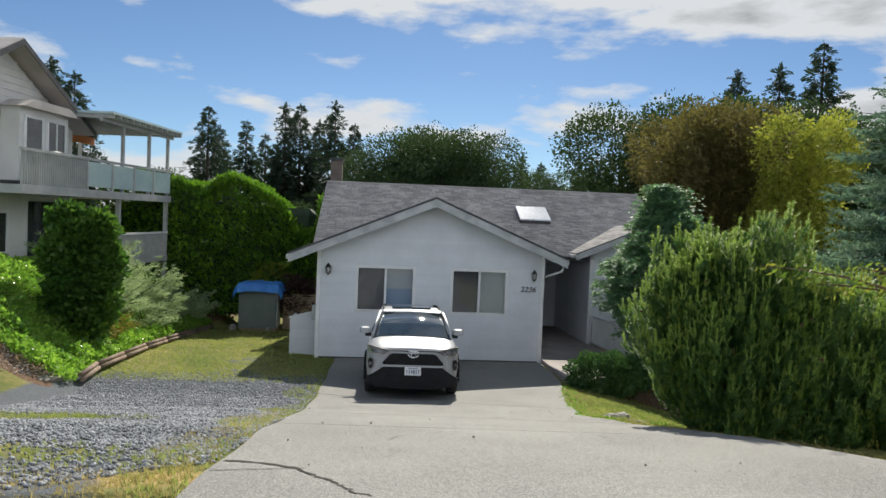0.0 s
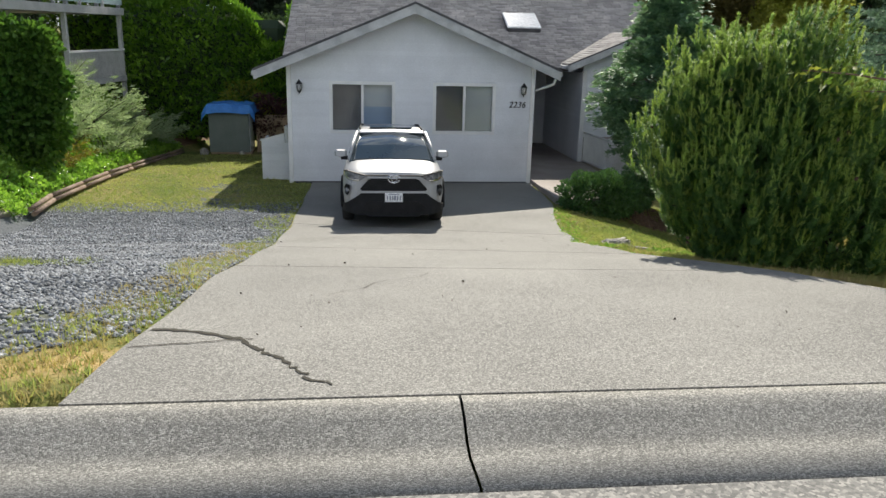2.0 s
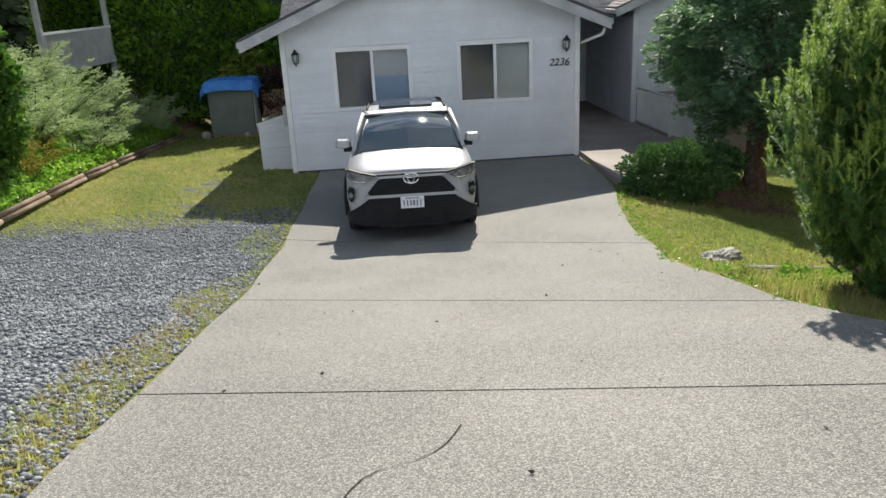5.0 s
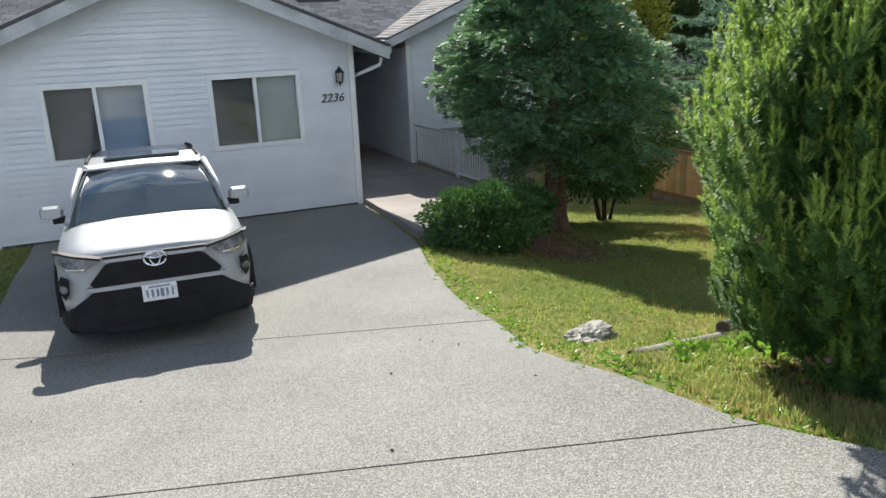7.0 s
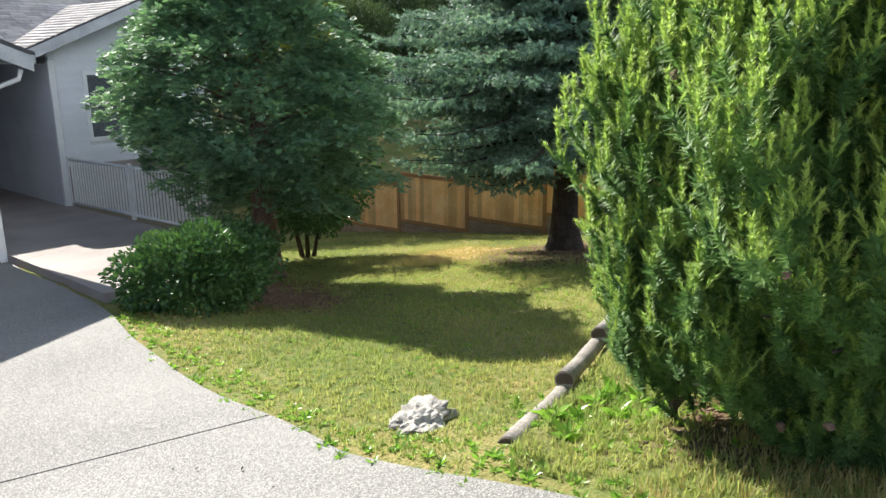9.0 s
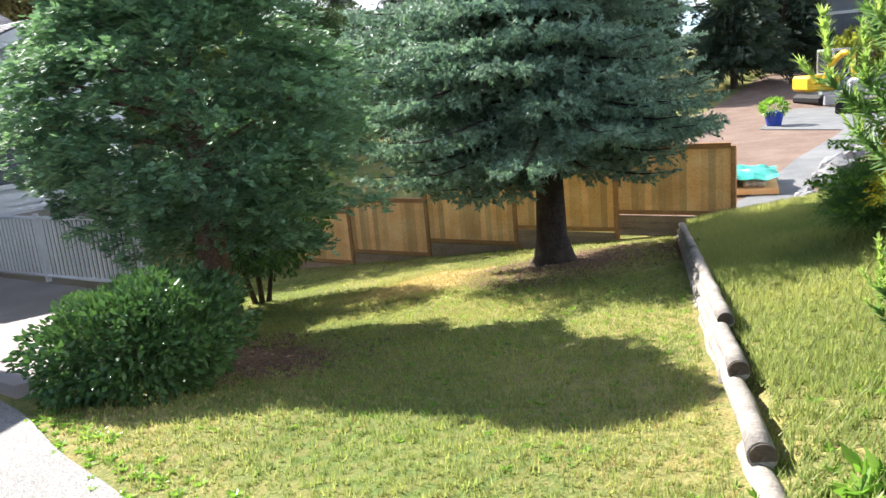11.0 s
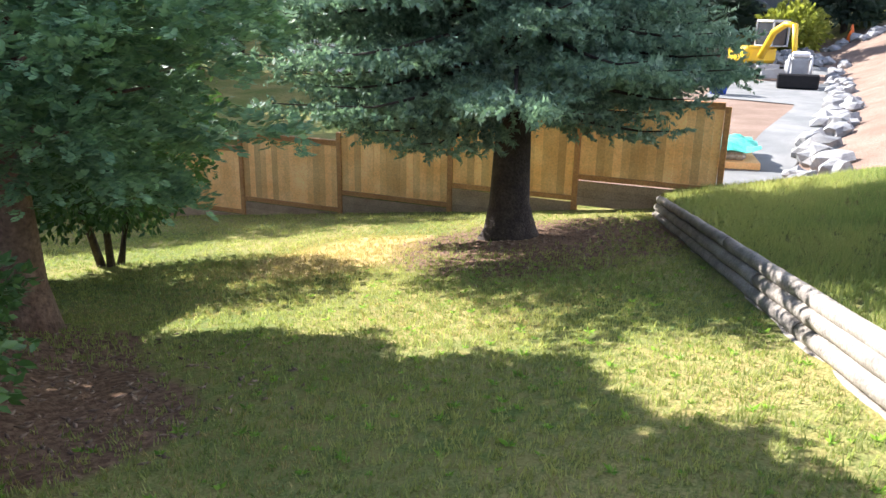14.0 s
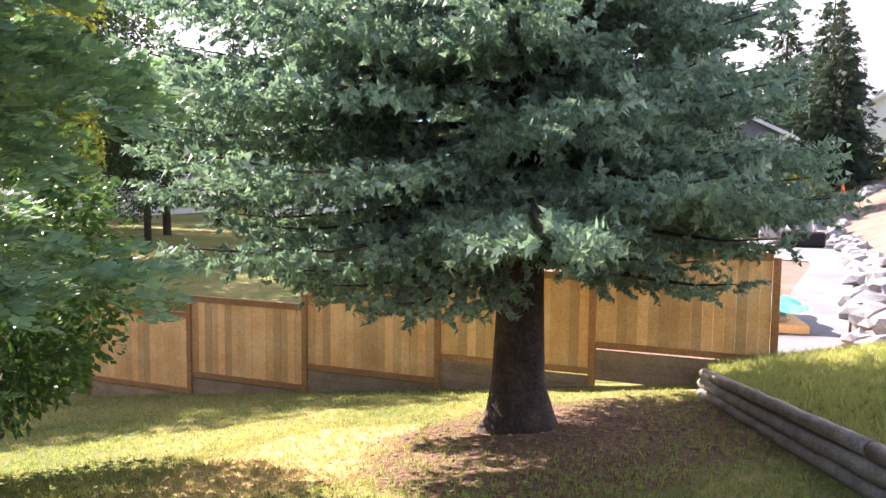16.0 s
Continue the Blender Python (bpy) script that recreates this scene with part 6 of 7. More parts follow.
# ---- driveway crack, leaves ----
CRACK = material("dark_crack_soil", (0.035, 0.03, 0.024), (0.06, 0.055, 0.04), 20, 80, 1.0, 0.4)
bm = bmesh.new()
path = [(-1.06, 5.50), (-0.86, 5.43), (-0.68, 5.34), (-0.52, 5.21), (-0.40, 5.03), (-0.31, 4.88), (-0.21, 4.74), (-0.15, 4.58), (-0.08, 4.46), (0.02, 4.38)]
r = np.random.default_rng(3)
fine = []
for (a, b), (c, d) in zip(path, path[1:]):
    for k in range(5):
        t = k / 5
        fine.append((a + (c - a) * t + r.normal(0, 0.009), b + (d - b) * t + r.normal(0, 0.013), 0.006 + 0.024 * (1 - len(fine) / 50) * r.uniform(0.2, 1.3)))
row = [[bm.verts.new((x + s * w * 0.3, y + s * w, float(height(np.array(x), np.array(y + s * w))) + 0.0245)) for s in (-1, 1)] for x, y, w in fine]
for p, q in zip(row, row[1:]):
    bm.faces.new((p[0], q[0], q[1], p[1]))
part("crack", bm, CRACK, driveway, "dark jagged crack")
bm = bmesh.new()
fine = [(-1.06 + 0.62 * t, 5.08 + 0.12 * t + r.normal(0, 0.008), 0.005 + 0.004 * r.uniform(0, 1)) for t in np.linspace(0, 1, 22)]
row = [[bm.verts.new((x, y + k * w, float(height(np.array(x), np.array(y + k * w))) + 0.0245)) for k in (-1, 1)] for x, y, w in fine]
for p, q in zip(row, row[1:]):
    bm.faces.new((p[0], q[0], q[1], p[1]))
part("branch_crack", bm, CRACK, driveway)
bm = bmesh.new()
fine = [(-0.1 + 0.8 * t + 0.05 * math.sin(t * 9), 6.55 + 1.0 * t + 0.04 * math.sin(t * 14), 0.004) for t in np.linspace(0, 1, 16)]
row = [[bm.verts.new((x + s * w, y, float(height(np.array(x), np.array(y))) + 0.0245)) for s in (-1, 1)] for x, y, w in fine]
for p, q in zip(row, row[1:]):
    bm.faces.new((p[0], q[0], q[1], p[1]))
part("hairline_crack", bm, CRACK, driveway)
n = 50
r = np.random.default_rng(12)
x, y = r.uniform(-1.0, 3.2, n), r.uniform(4.6, 13, n)
P = np.stack((x, y, height(x, y) + 0.028), 1)
v, f = leaf_quad(0.034, 0.022, 0.5)
tagged(link("fallen_leaves", strew("fallen_leaves", v, f, P, frames(r.normal(0, 1, (n, 3)) * (1, 1, 0.15), r.uniform(0, 6.28, n)), r.uniform(0.4, 1.0, n)), LOG_END), "small dark fallen leaves on the driveway", "leaves", kind="stuff")

# ---- overhanging branch by the street ----
def overhang():
    ob = thing("maple_tree", at_ground(7.7, 8.0), "small maple with a leafy branch reaching over the pines", "tree")
    o = Vector(at_ground(7.7, 8.0))
    part("trunk", tube([(0, 0, -0.2), (-0.1, 0, 0.7), (-0.4, 0.1, 1.35)], [0.09, 0.07, 0.045], 8), BARK, ob)
    r = np.random.default_rng(44)
    P, D = [], []
    for k, tip in enumerate(((4.35, 8.40, 1.22), (5.0, 8.55, 1.02), (5.3, 8.2, 1.25), (5.9, 8.7, 1.15))):
        a, b = np.array((-0.4, 0.1, 1.35)), np.array(Vector(tip) - o)
        pts = [a + (b - a) * t + np.array((0, 0, 0.25 * math.sin(math.pi * t))) for t in np.linspace(0, 1, 7)]
        part("branch", tube(pts, [0.035, 0.03, 0.024, 0.019, 0.014, 0.009, 0.004], 6), CEDAR_BARK, ob)
        for t in r.uniform(0.35, 1.0, 120):
            i = min(int(t * 6), 5)
            p = pts[i] + (pts[i + 1] - pts[i]) * (t * 6 - i)
            P.append(p + r.normal(0, 0.07, 3) + np.array((0, 0, -0.03)))
            D.append(np.array((-0.5, r.normal(0, 0.6), -0.55)) + r.normal(0, 0.3, 3))
    P, D = np.array(P), np.array(D)
    v, f = leaf_quad(0.10, 0.032)
    link("crown", strew("crown", v, f, P, frames(D, r.uniform(0, 6.28, len(P))), r.uniform(0.6, 1.3, len(P))), leaf_material("maple_leaves", (0.12, 0.22, 0.03), (0.34, 0.30, 0.06), 0.45), ob)


overhang()

# ---- right side: conifer, gold bush, building plot ----
def young_fir(x, y, tall, reach, label):
    ob = thing("fir_tree", at_ground(x, y), label, "tree")
    part("trunk", tube([(0, 0, -0.2), (0, 0, tall)], [0.12, 0.015], 8), BARK, ob)
    r = np.random.default_rng(17)
    P, D, S = [], [], []
    z = 0.3
    while z < tall - 0.1:
        L0 = reach * (1 - z / tall) ** 0.8 + 0.1
        for k in range(14):
            a = r.uniform(0, 6.28)
            L = L0 * r.uniform(0.75, 1.15)
            for s in np.arange(0.1, L, 0.09):
                for sg in (-1, 0, 1):
                    off = sg * (0.45 * (1 - s / L) + 0.06) * min(1.0, L) * r.uniform(0.3, 1)
                    P.append((math.cos(a) * s - math.sin(a) * off, math.sin(a) * s + math.cos(a) * off, z + 0.12 * s - 0.10 * s * s - 0.1 * abs(off) + r.normal(0, 0.05)))
                    D.append((math.cos(a) - math.sin(a) * sg * 0.8, math.sin(a) + math.cos(a) * sg * 0.8, r.uniform(-0.15, 0.3)))
                    S.append(r.uniform(0.8, 1.3))
        z += 0.14
    P, D, S = np.array(P), np.array(D), np.array(S)
    v, f = needle_brush(13, 0.2, 0.052, 0.018, 1.15, 4)
    link("crown", strew("crown", v, f, P, frames(D, r.uniform(0, 6.28, len(P))), S), leaf_material("fir_needles", (0.07, 0.17, 0.035), (0.26, 0.42, 0.07), 0.45), ob)


young_fir(12.3, 10.3, 5.2, 2.2, "bright green young fir on the bank")
for x, y, s, mat, lab in ((10.9, 11.05, 1.0, GOLD, "golden thread cypress bush glowing yellow"), (11.7, 11.95, 0.6, PINE, "low dark green shrub beside the gold bush")):
    ob = thing("thread_cypress" if mat is GOLD else "evergreen_shrub", at_ground(x, y), lab, "bush")
    r = np.random.default_rng(int(x * 10))
    n = 3400
    p, d = on_blob(n, (0, 0, 0.42 * s), (0.95 * s, 0.85 * s, 0.75 * s), int(x * 7), 0.3, 1.6, True, 0.6)
    v, f = needle_brush(14, 0.22, 0.03, 0.007, 0.8, 6)
    part("stem", tube([(0, 0, -0.1), (0.02, 0, 0.5 * s)], [0.05, 0.02], 6), BARK, ob)
    link("threads", strew("threads", v, f, p, frames(d + np.array((0, 0, -0.35)) + r.normal(0, 0.4, (n, 3)), r.uniform(0, 6.28, n)), r.uniform(0.7, 1.3, n)), mat, ob)


def boulder(seed, size):
    bm = bmesh.new()
    bmesh.ops.create_icosphere(bm, subdivisions=2, radius=size)
    for v in bm.verts:
        c = v.co.copy()
        v.co = Vector((c.x * 1.2, c.y * 0.9, c.z * 0.75)) * (1 + 0.55 * noise.noise(c * (1.6 / size) + Vector((seed * 5.7, 0, 0))))
    return bm


proto = []
for k in range(5):
    o = tagged(part("boulder", boulder(k, 0.5), BLUEROCK), "blasted blue grey boulder edging the building plot", "boulder", "boulder wall of the plot")
    proto.append(o)
r = np.random.default_rng(33)
spots = [(18.3, 14.0), (18.9, 13.6), (19.4, 14.2), (20.0, 13.7)]
t = 20.8
while t < 46:
    spots.append((t, float(np.interp(t, (17.6, 20, 30, 45, 60), (14.6, 14.2, 14.0, 15.0, 17.0))) - 0.2 + r.uniform(-0.35, 0.35)))
    t += r.uniform(0.45, 0.9)
for i in range(26):
    spots.append((46 + r.uniform(0, 3.5), 15.6 + i * 0.16 + r.uniform(-0.5, 0.5)))
for i in range(14):
    spots.append((50 + r.uniform(-0.4, 0.8), 12.7 + i * 0.23 + r.uniform(-0.3, 0.3)))
for i, (x, y) in enumerate(spots):
    z = float(height(np.array(x), np.array(y)))
    s = r.uniform(0.35, 0.75)
    o = proto[i] if i < 5 else copy_thing(proto[i % 5], Matrix())
    o.matrix_world = pose(x, y, z + 0.1, r.uniform(-20, 20), r.uniform(-20, 20), r.uniform(0, 360))
    o.scale = (s, s, s)

GREYFINES = material("grey_crushed_rock", (0.14, 0.15, 0.15), (0.21, 0.215, 0.21), 1.2, 60, 0.9, 0.3, detail=0.15)
bm = bmesh.new()
cols = []
for x in np.arange(18.4, 46, 0.8):
    y = float(np.interp(x, (17.6, 20, 30, 45, 60), (14.6, 14.2, 14.0, 15.0, 17.0)))
    wide = 1.1 if x < 32 else 4.0
    cols.append([bm.verts.new((x, yy, float(height(np.array(x), np.array(yy))) + 0.03)) for yy in (y + 0.15, y + 0.15 + wide)])
for a, b in zip(cols, cols[1:]):
    bm.faces.new((a[0], b[0], b[1], a[1]))
tagged(part("crushed_rock_path", bm, GREYFINES), "grey crushed rock path on the building plot", "path", kind="structure")

YELLOW = material("machine_yellow", (0.75, 0.50, 0.02), (0.68, 0.44, 0.03), 3, 40, 0.4, 0.03, detail=0.06)
STEEL = material("grey_machine_paint", (0.30, 0.31, 0.32), (0.38, 0.39, 0.4), 3, 40, 0.5, 0.05)
exc = thing("mini_excavator", (42.6, 17.9, float(height(np.array(42.6), np.array(17.9)))), "yellow and grey mini excavator with raised arm on the plot", "excavator", turn=225)
for y in (-0.75, 0.75):
    part("track", boxes((-1.15, 1.15, y - 0.2, y + 0.2, 0.0, 0.5), bevel=0.16), BLACK, exc)
part("undercarriage", boxes((-0.7, 0.7, -0.55, 0.55, 0.3, 0.6)), STEEL, exc)
part("house_body", boxes((-1.3, 0.1, -0.85, 0.85, 0.62, 1.35), bevel=0.12), YELLOW, exc)
cabp = part("cab", boxes((-0.5, 0.7, -0.05, 0.85, 1.36, 1.42), (-0.5, 0.7, -0.05, 0.85, 2.4, 2.52), (-0.5, -0.42, -0.05, 0.03, 1.42, 2.4), (0.62, 0.7, -0.05, 0.03, 1.42, 2.4), (-0.5, -0.42, 0.77, 0.85, 1.42, 2.4), (0.62, 0.7, 0.77, 0.85, 1.42, 2.4), bevel=0.02), STEEL, exc)
part("cab_glass", boxes((-0.40, 0.60, 0.0, 0.80, 1.43, 2.39)), NBGLASS, cabp)
part("boom", tube([(0.5, -0.4, 0.9), (1.2, -0.4, 2.0), (1.9, -0.4, 2.35), (2.5, -0.4, 2.3)], [0.16, 0.15, 0.14, 0.12], 6), YELLOW, exc)
part("stick", tube([(2.45, -0.4, 2.35), (2.7, -0.4, 0.9)], [0.13, 0.1], 6), YELLOW, exc)
part("bucket", boxes((2.4, 2.95, -0.7, -0.1, 0.35, 0.95), bevel=0.12), STEEL, exc)
part("blade", boxes((1.35, 1.45, -0.95, 0.95, 0.05, 0.45)), STEEL, exc)
skid = thing("skid_loader", (38.6, 15.9, float(height(np.array(38.6), np.array(15.9)))), "small grey tracked loader with front bucket", "loader", turn=185)
for y in (-0.42, 0.42):
    part("track", boxes((-0.75, 0.75, y - 0.13, y + 0.13, 0, 0.42), bevel=0.12), BLACK, skid)
part("engine_body", boxes((-0.8, 0.5, -0.36, 0.36, 0.4, 1.2), bevel=0.08), STEEL, skid)
part("white_hood", boxes((-0.1, 0.56, -0.34, 0.34, 1.201, 1.4), bevel=0.06), TRIM, skid)
part("bucket", boxes((1.0, 1.45, -0.75, 0.75, 0.05, 0.6), bevel=0.05), BLACK, skid)
for y in (-0.4, 0.4):
    part("lift_arm", tube([(-0.5, y, 1.2), (0.7, y, 1.05), (1.05, y, 0.45)], [0.06, 0.06, 0.06], 6), STEEL, skid)
pot = thing("blue_planter", (33.2, 18.0, float(height(np.array(33.2), np.array(18.0)))), "blue glazed planter with bright green plant", "planter")
part("pot", tube([(0, 0, 0), (0, 0, 0.1), (0, 0, 0.5), (0, 0, 0.56)], [0.25, 0.28, 0.36, 0.38], 14), material("blue_glaze", (0.02, 0.05, 0.30), (0.03, 0.07, 0.38), 4, 40, 0.25, 0), pot)
p, d = on_blob(500, (0, 0, 0.72), (0.45, 0.45, 0.25), 3, 0.2)
v, f = leaf_quad(0.18, 0.07)
link("plant", strew("plant", v, f, p, frames(d, rng.uniform(0, 6.28, 500)), rng.uniform(0.7, 1.2, 500)), IVY, pot)
sacks = thing("pallet_of_sacks", (20.6, 15.9, float(height(np.array(20.6), np.array(15.9)))), "wooden pallet with white sacks under green plastic", "pallet", turn=15)
part("pallet", boxes((-0.9, 0.9, -0.8, 0.8, 0, 0.13)), CEDAR, sacks)
for i, (x, y, z) in enumerate(((-0.4, -0.3, 0.131), (0.35, -0.3, 0.131), (-0.35, 0.35, 0.131), (0.35, 0.3, 0.131), (0, 0, 0.30))):
    part("sack", boxes((x - 0.33, x + 0.33, y - 0.25, y + 0.25, z, z + 0.16), bevel=0.06), TRIM if i % 2 else ROCK, sacks)
sh = bmesh.new()
bmesh.ops.create_grid(sh, x_segments=14, y_segments=12, size=0.8)
for v in sh.verts:
    v.co.z = 0.50 + 0.12 * noise.noise(v.co * 3) - 0.2 * max(abs(v.co.x), abs(v.co.y)) ** 2
bmesh.ops.solidify(sh, geom=list(sh.faces), thickness=0.008)
part("plastic_sheet", sh, material("green_plastic", (0.05, 0.42, 0.33), (0.09, 0.5, 0.4), 5, 30, 0.35, 0.3), sacks)


def plain_house(name, at, turn, wide, deep, wall_h, pitch, wall_mat, label, door):
    ob = thing(name, at, label, "house", turn=turn)
    part("wall", prism([(-wide / 2, -1.0), (wide / 2, -1.0), (wide / 2, wall_h), (0, wall_h + wide / 2 * pitch), (-wide / 2, wall_h)], 0, deep), wall_mat, ob)
    for k in (-1, 1):
        x1 = k * (wide / 2 + 0.4)
        part("roof_slope", prism([(0, wall_h + wide / 2 * pitch + 0.2), (x1, wall_h - 0.4 * pitch + 0.2), (x1, wall_h - 0.4 * pitch + 0.05), (0, wall_h + wide / 2 * pitch + 0.02)], -0.5, deep + 0.5), SHINGLE, ob)
        part("bargeboard", prism([(0, wall_h + wide / 2 * pitch + 0.2), (x1, wall_h - 0.4 * pitch + 0.2), (x1, wall_h - 0.4 * pitch - 0.05), (0, wall_h + wide / 2 * pitch - 0.05)], -0.53, -0.501), TRIM, ob)
    if door:
        part("garage_door", boxes((-2.2, 2.2, -0.05, -0.001, 0, 2.2)), door, ob)
        part("door_trim", boxes((-2.4, -2.2, -0.06, -0.001, 0, 2.4), (2.2, 2.4, -0.06, -0.001, 0, 2.4), (-2.2, 2.2, -0.06, -0.001, 2.201, 2.4)), TRIM, ob)
    return ob


BLUEGREY = material("blue_grey_siding", (0.17, 0.19, 0.215), (0.21, 0.23, 0.255), 2, 30, 0.6, 0.05, detail=0.06)
plain_house("grey_garage_house", (61.0, 20.2, -0.5), -80, 5.8, 9, 2.9, 0.5, BLUEGREY, "blue grey house with wide garage door beyond the plot", material("slate_garage_door", (0.12, 0.135, 0.155), (0.14, 0.155, 0.175), 3, 30, 0.5, 0.05))
plain_house("white_far_house", (66.0, 9.6, 0.8), -95, 8.0, 10, 4.2, 0.55, WHITE, "white two storey house on the rise", None)
plain_house("pale_far_house", (41.0, 54.0, -2.4), -40, 9.0, 9, 3.6, 0.5, WHITE, "pale house roof seen between the trees", None)
plain_house("pale_near_house", (34.0, 33.0, -3.6), -60, 8.0, 9, 2.9, 0.45, WHITE, "white house half hidden behind the fence", None)
for i, (x, y, s) in enumerate(((25, 29, 0.5), (24.5, 35, 0.62), (29, 39, 0.75), (36, 43, 0.8), (27, 24.5, 0.42), (44, 38, 0.9), (33, 26.5, 0.5), (46, 29, 0.8))):
    o = far_broadleaf(91, 10.0, 3.6, FARGREEN, "leafy green tree beyond the cedar fence") if i == 0 else copy_thing(bush0, Matrix())
    bush0 = o if i == 0 else bush0
    o.matrix_world = pose(x, y, float(height(np.array(x), np.array(y))) - 0.2, 0, 0, 77 * i)
    o.scale = (s, s, s)
dk = thing("dark_parked_car", (58.2, 20.6, float(height(np.array(58.2), np.array(20.6)))), "dark saloon car parked before the garage", "car", turn=100)
part("body", boxes((-0.9, 0.9, -2.1, 2.1, 0.25, 0.85), bevel=0.12), BLACK, dk)
part("cabin", boxes((-0.72, 0.72, -1.3, 1.0, 0.851, 1.42), bevel=0.18), NBGLASS, dk)
for x in (-0.85, 0.85):
    for y in (-1.35, 1.35):
        part("wheel", tube([(x - 0.1, y, 0.32), (x + 0.1, y, 0.32)], [0.32, 0.32], 14), TYRE, dk)
leafy("roadside_shrub", 50.5, 17.4, [((0, 0, 1.1), (1.7, 1.6, 1.2), 2400)], leaf_quad(0.3, 0.2), WILLOW, "pale green shrub above the boulders", "bush", seed=22)
cone = thing("traffic_cone", (50.5, 14.6, float(height(np.array(50.5), np.array(14.6)))), "orange traffic cone on the boulders", "traffic cone")
part("cone_body", tube([(0, 0, 0.02), (0, 0, 0.9)], [0.22, 0.04], 12), material("orange_plastic", (0.8, 0.16, 0.02), (0.7, 0.13, 0.02), 3, 30, 0.5, 0), cone)
part("cone_base", boxes((-0.28, 0.28, -0.28, 0.28, -0.03, 0.019)), BLACK, cone)
for i, (x, y, s) in enumerate(((52.5, 21.8, 1.15), (53.5, 15.1, 1.0), (57.5, 25.5, 1.1), (72, 15.8, 1.5), (56.0, 24.5, 1.3), (48, 23.5, 1.15), (60, 9.0, 1.2))):
    o = far_conifer(70 + i, 10.0, 2.6, FARDARK) if i < 2 else None
    if o:
        o.matrix_world = pose(x, y, float(height(np.array(x), np.array(y))))
        fir0 = o
    else:
        o = copy_thing(fir0, pose(x, y, float(height(np.array(x), np.array(y))), 0, 0, 50 * i))
    o.scale = (s, s, s)
    tagged(o, "tall green conifer beside the far houses")

# ---- lawn, long grass, weeds, gravel ----
def tuft(blades, tall, width, seed):
    r = np.random.default_rng(seed)
    v = []
    for i in range(blades):
        a, lean = r.uniform(0, 6.28), r.uniform(0.1, 0.8)
        rt = np.array((r.normal(0, 0.012), r.normal(0, 0.012), -0.004))
        h = tall * r.uniform(0.5, 1.1)
        tip = rt + np.array((math.cos(a) * math.sin(lean) * h, math.sin(a) * math.sin(lean) * h, math.cos(lean) * h))
        side = np.array((-math.sin(a), math.cos(a), 0)) * width
        v += [rt - side, rt + side, tip]
    return np.array(v), np.arange(blades * 3).reshape(-1, 3)


def sow(name, n, shape, mat, label, category, xr, yr, keep, seed, sizes=(0.7, 1.3), lift=0.0):
    r = np.random.default_rng(seed)
    x, y = r.uniform(*xr, n), r.uniform(*yr, n)
    k = keep(x, y, r)
    x, y = x[k], y[k]
    v, f = shape
    D = np.stack((r.normal(0, 0.15, len(x)), r.normal(0, 0.15, len(x)), np.ones(len(x))), 1)
    bump = np.array([noise.noise(Vector((a * 1.1, b * 1.1, 0))) + 0.5 * noise.noise(Vector((a * 3.3, b * 3.3, 5))) for a, b in zip(x, y)]) * 0.025
    return tagged(link(name, strew(name, v, f, np.stack((x, y, height(x, y) + bump + lift), 1), frames(D, r.uniform(0, 6.28, len(x))), r.uniform(*sizes, len(x))), mat), label, category, kind="stuff")


def on_lawn(x, y, r):
    foot = np.interp(y, (9, 12, 14.5, 16.8, 18.5, 20, 30), (3.4, 3.4, 3.8, 4.3, 5.7, 7.1, 7.2))
    away = np.hypot(x - 5.5, y - 14.0)
    bare = np.exp(-((x - 14) / 1.8) ** 2 - ((y - 17) / 1.3) ** 2) + np.exp(-((x - 6.8) / 1.2) ** 2 - ((y - 17.4) / 1.2) ** 2)
    return (x > foot) & (y > log_y(x) + 0.1) & (x < 17) & (r.uniform(0, 1, len(x)) < np.clip(5.0 / np.maximum(away, 1), 0.25, 1)) & (r.uniform(0, 1, len(x)) > bare * 1.2)


sow("lawn_grass", 110000, tuft(6, 0.05, 0.004, 1), GRASS, "short sunlit lawn grass with dry patches", "grass", (3.3, 17), (11.2, 27), lambda x, y, r: on_lawn(x, y, r) & (np.hypot((x - 12.3) / 1.8, (y - 18.95) / 1.0) > r.uniform(0.5, 1.3, len(x))), 1)
sow("dry_lawn_grass", 30000, tuft(5, 0.04, 0.004, 2), DRYGRASS, "dry straw coloured lawn grass", "grass", (3.3, 17), (11.2, 27), lambda x, y, r: on_lawn(x, y, r) & (np.sin(x * 1.3 + 1) + np.sin(y * 1.7) + np.sin(x * 0.6 - y * 0.9) > 0.3), 2)
sow("dry_patch_grass", 24000, tuft(5, 0.04, 0.005, 9), DRYGRASS, "parched tan grass beside the spruce", "grass", (8.5, 15.5), (16.5, 21.5), lambda x, y, r: on_lawn(x, y, r) & (np.hypot((x - 11.9) / 2.6, (y - 19.0) / 1.5) < r.uniform(0.3, 1.1, len(x))), 14)
sow("bank_grass", 48000, tuft(7, 0.11, 0.004, 3), GRASS, "long unmown grass on the bank above the logs", "grass", (5.5, 17.5), (8.5, 16.0), lambda x, y, r: (y < log_y(x) - 0.15) & (x - 0.3 * y > 2.6), 3, (0.5, 1.4))
sow("strip_grass", 30000, tuft(6, 0.06, 0.005, 4), GRASS, "patchy grass on the gravel strip", "grass", (-6.8, -1.1), (4.3, 30), lambda x, y, r: (x > timber_x(y)) & (((y > 16.2) & (r.uniform(0, 1, len(x)) < 0.8)) | (np.hypot((x + 4.2) / 1.7, (y - 9.2) / 0.7) < r.uniform(0.5, 1.1, len(x))) | (x > -1.5 + 0.25 * np.sin(y * 2)) | (np.hypot((x + 3.6) / 2.2, (y - 5.6) / 0.8) < r.uniform(0.3, 1.1, len(x)))), 4)
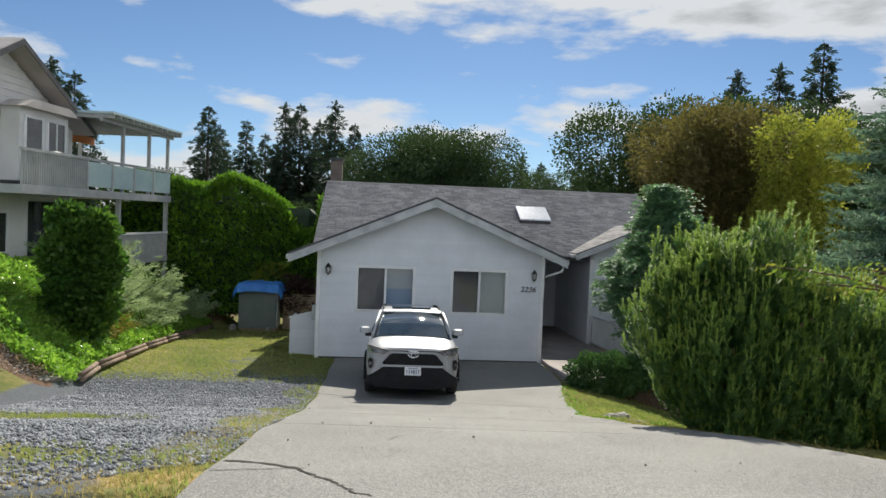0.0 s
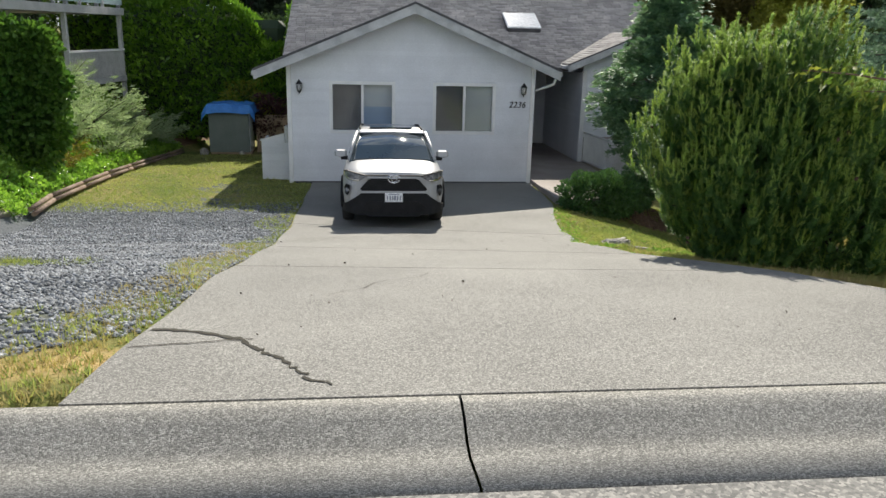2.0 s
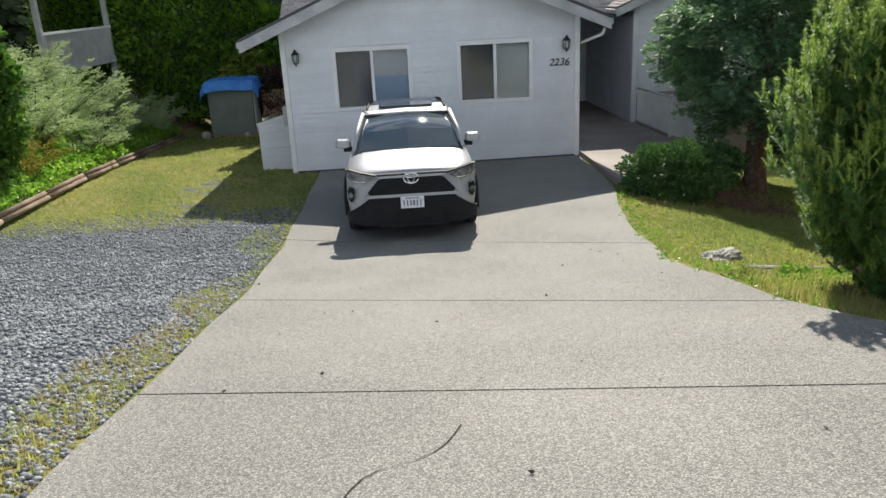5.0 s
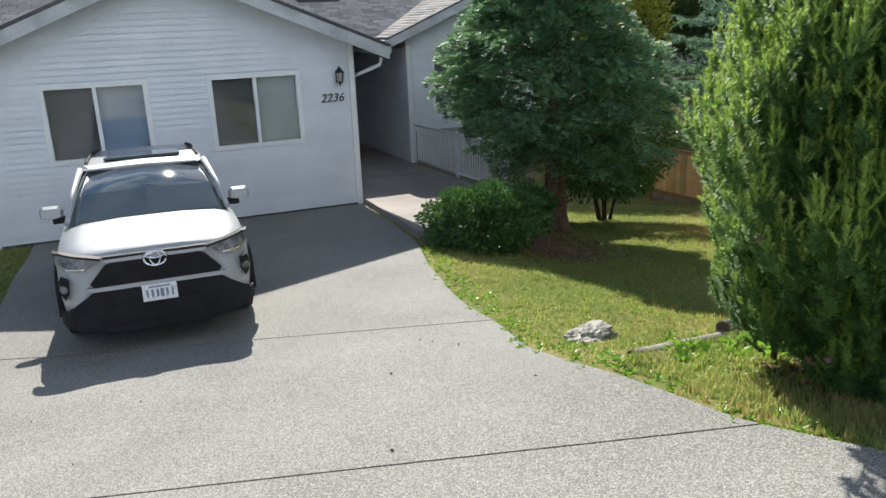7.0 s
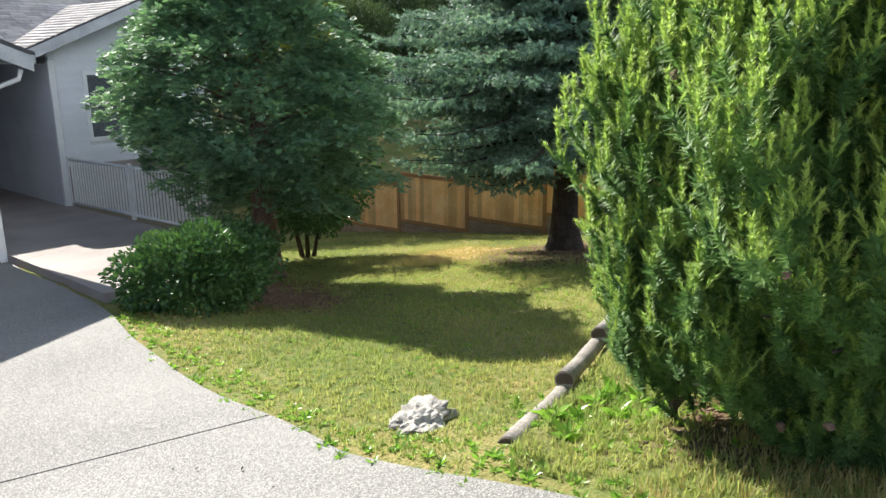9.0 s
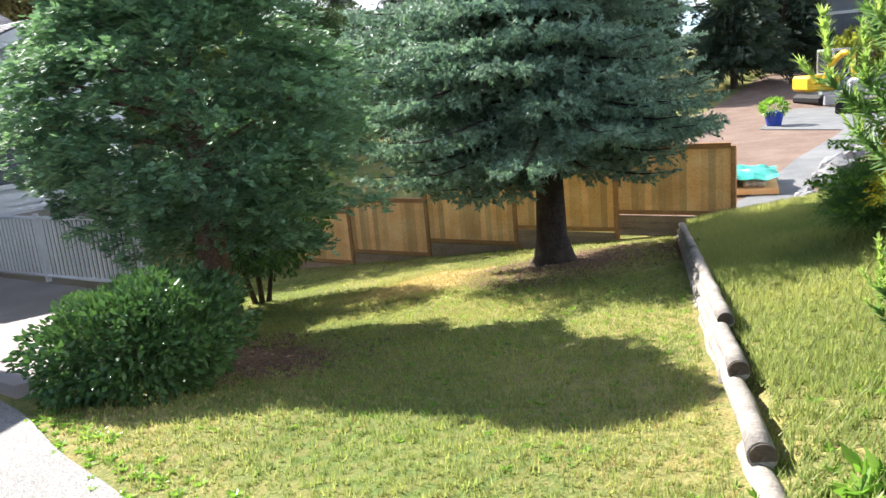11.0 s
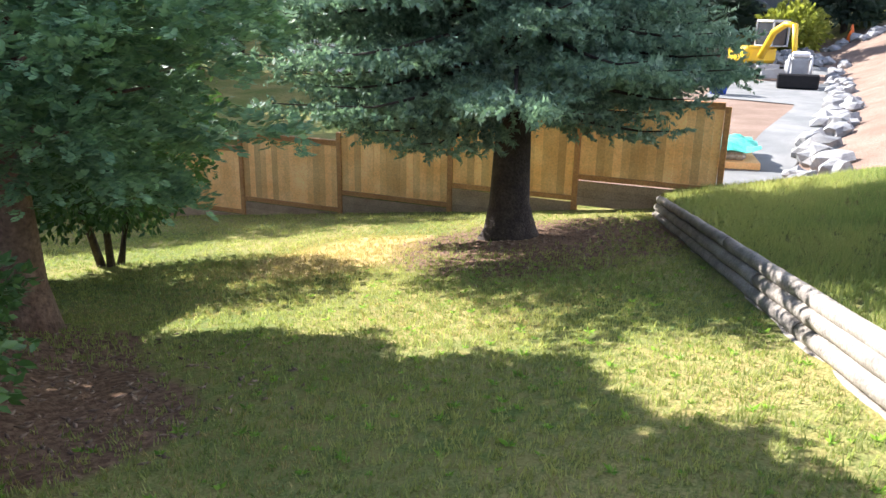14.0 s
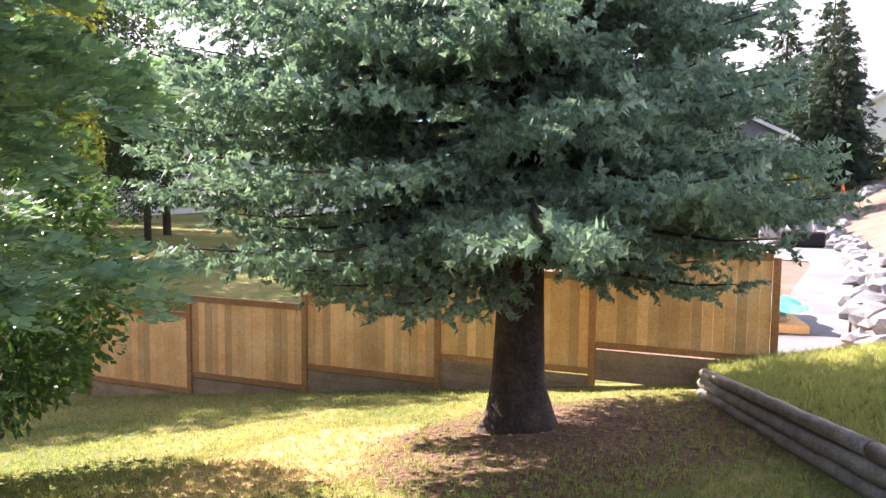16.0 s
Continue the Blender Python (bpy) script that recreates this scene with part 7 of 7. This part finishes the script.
sow("verge_grass", 9000, tuft(6, 0.09, 0.005, 5), DRYGRASS, "dry verge grass beside the driveway", "grass", (3.4, 12), (4.3, 10.4), lambda x, y, r: (x > drive_right(y) + 0.05), 5)
sow("edge_dry_grass", 3500, tuft(6, 0.05, 0.004, 6), DRYGRASS, "dry grass along the driveway edge", "grass", (-2.6, -1.1), (4.25, 12), lambda x, y, r: (x > -1.45 - 0.3 * np.abs(np.sin(y * 1.2))) | ((y < 5.2) & (r.uniform(0, 1, len(x)) < 0.6)), 6)


def rosette(leaves, size, seed):
    r = np.random.default_rng(seed)
    V, F = [], []
    lv, lf = leaf_quad(size, size * 0.35, 0.2)
    for i in range(leaves):
        D = np.array([[math.cos(6.28 * i / leaves), math.sin(6.28 * i / leaves), r.uniform(0.2, 0.9)]])
        m = frames(D, np.array([1.57 if i % 2 else 0.0]))[0]
        F.append(lf + len(V) * len(lv)), V.append(lv @ m.T * r.uniform(0.6, 1.2))
    return np.concatenate(V), np.concatenate(F)


sow("bed_grass", 7000, tuft(6, 0.07, 0.004, 21), GRASS, "patchy green grass in the bed behind the logs", "grass", (3.6, 6.8), (9.0, 12.2), lambda x, y, r: (y < log_y(x) - 0.08) & (x > drive_right(y) + 0.05) & (np.hypot((x - 4.9) / 0.8, (y - 10.35) / 0.4) > r.uniform(0.4, 1.2, len(x))), 23, (0.6, 1.6))
sow("leafy_dock", 14, rosette(14, 0.12, 31), IVY, "bright green leafy dock clump behind the logs", "weeds", (4.1, 5.1), (10.8, 11.5), lambda x, y, r: y < log_y(x) - 0.1, 24, (0.6, 1.3))
sow("edge_weeds", 2600, rosette(8, 0.045, 2), IVY, "small green weeds along the lawn edge", "weeds", (3.2, 7), (9.0, 17), lambda x, y, r: (np.abs(x - drive_right(y) - 0.15) < 0.22) | (np.hypot(x - 4.6, y - 11.0) < r.uniform(0.2, 1.0, len(x))), 7, (0.6, 1.6))
sow("lawn_weeds", 500, rosette(8, 0.04, 3), IVY, "scattered green weeds in the lawn", "weeds", (4.5, 12), (12.5, 18), on_lawn, 8, (0.5, 1.5))
sow("bed_weeds", 45, rosette(9, 0.06, 4), IVY, "leafy dock weeds beside the logs", "weeds", (4.2, 6.6), (10.2, 11.8), lambda x, y, r: y < log_y(x) - 0.1, 9, (0.6, 1.5))
stone = (np.array([(0.5, 0, 0.05), (-0.1, 0.5, 0), (-0.5, -0.1, 0.08), (0.05, -0.45, 0), (0.05, 0.05, 0.38), (0, 0, -0.2)]) * 0.034, np.array([(0, 1, 4), (1, 2, 4), (2, 3, 4), (3, 0, 4), (1, 0, 5), (2, 1, 5), (3, 2, 5), (0, 3, 5)]))
GRAVEL = material("blue_grey_gravel", (0.19, 0.205, 0.22), (0.33, 0.345, 0.365), 6, 60, 0.85, 0.1, spread=0.45)
sow("gravel", 60000, stone, GRAVEL, "blue grey crushed gravel on the parking strip", "gravel", (-6.4, -1.1), (4.4, 17.5), lambda x, y, r: (x > timber_x(np.maximum(y, 14))) & (np.hypot((x + 4.2) / 1.7, (y - 9.2) / 0.7) > r.uniform(0.6, 1.2, len(x))) & (np.hypot((x + 3.6) / 2.2, (y - 5.6) / 0.8) > r.uniform(0.4, 1.1, len(x))) & (r.uniform(0, 1, len(x)) < np.interp(y, (12, 17.5), (1, 0.1))) & (y > 5.0 - 0.5 * np.sin(x * 2)), 10, (0.6, 1.7), 0.006)
CHIPS = material("bark_chips", (0.16, 0.105, 0.075), (0.26, 0.19, 0.14), 9, 60, 0.9, 0.2, spread=0.4)
chip = (stone[0] * np.array((1.6, 0.6, 0.5)), stone[1])
sow("bark_chips", 16000, chip, CHIPS, "brown bark chips and needles under the trees", "bark chips", (3.6, 16), (9.3, 19.5), lambda x, y, r: (np.hypot((x - 6.9) / 1.6, (y - 17.4) / 1.5) < r.uniform(0.3, 1.1, len(x))) | (np.hypot((x - 13.6) / 2.8, (y - 16.8) / 2.0) < r.uniform(0.1, 1.1, len(x))) | (np.hypot((x - 5.2) / 1.4, (y - 10.4) / 0.9) < r.uniform(0.3, 1.1, len(x))), 11, (0.6, 1.8), 0.004)
PALECHIP = material("pale_wood_chips", (0.36, 0.31, 0.27), (0.5, 0.45, 0.4), 9, 60, 0.9, 0.2, spread=0.35)
sow("wood_chips", 7000, chip, PALECHIP, "pale wood chips behind the kerb", "wood chips", (-12, -5.8), (12.2, 16.5), lambda x, y, r: (x < -6.2 + 0.67 * (y - 14.3)) & (x < timber_x(np.maximum(y, 14))) & (y < 15.2 - 0.1 * (x + 6)), 12, (0.8, 2.2), 0.005)
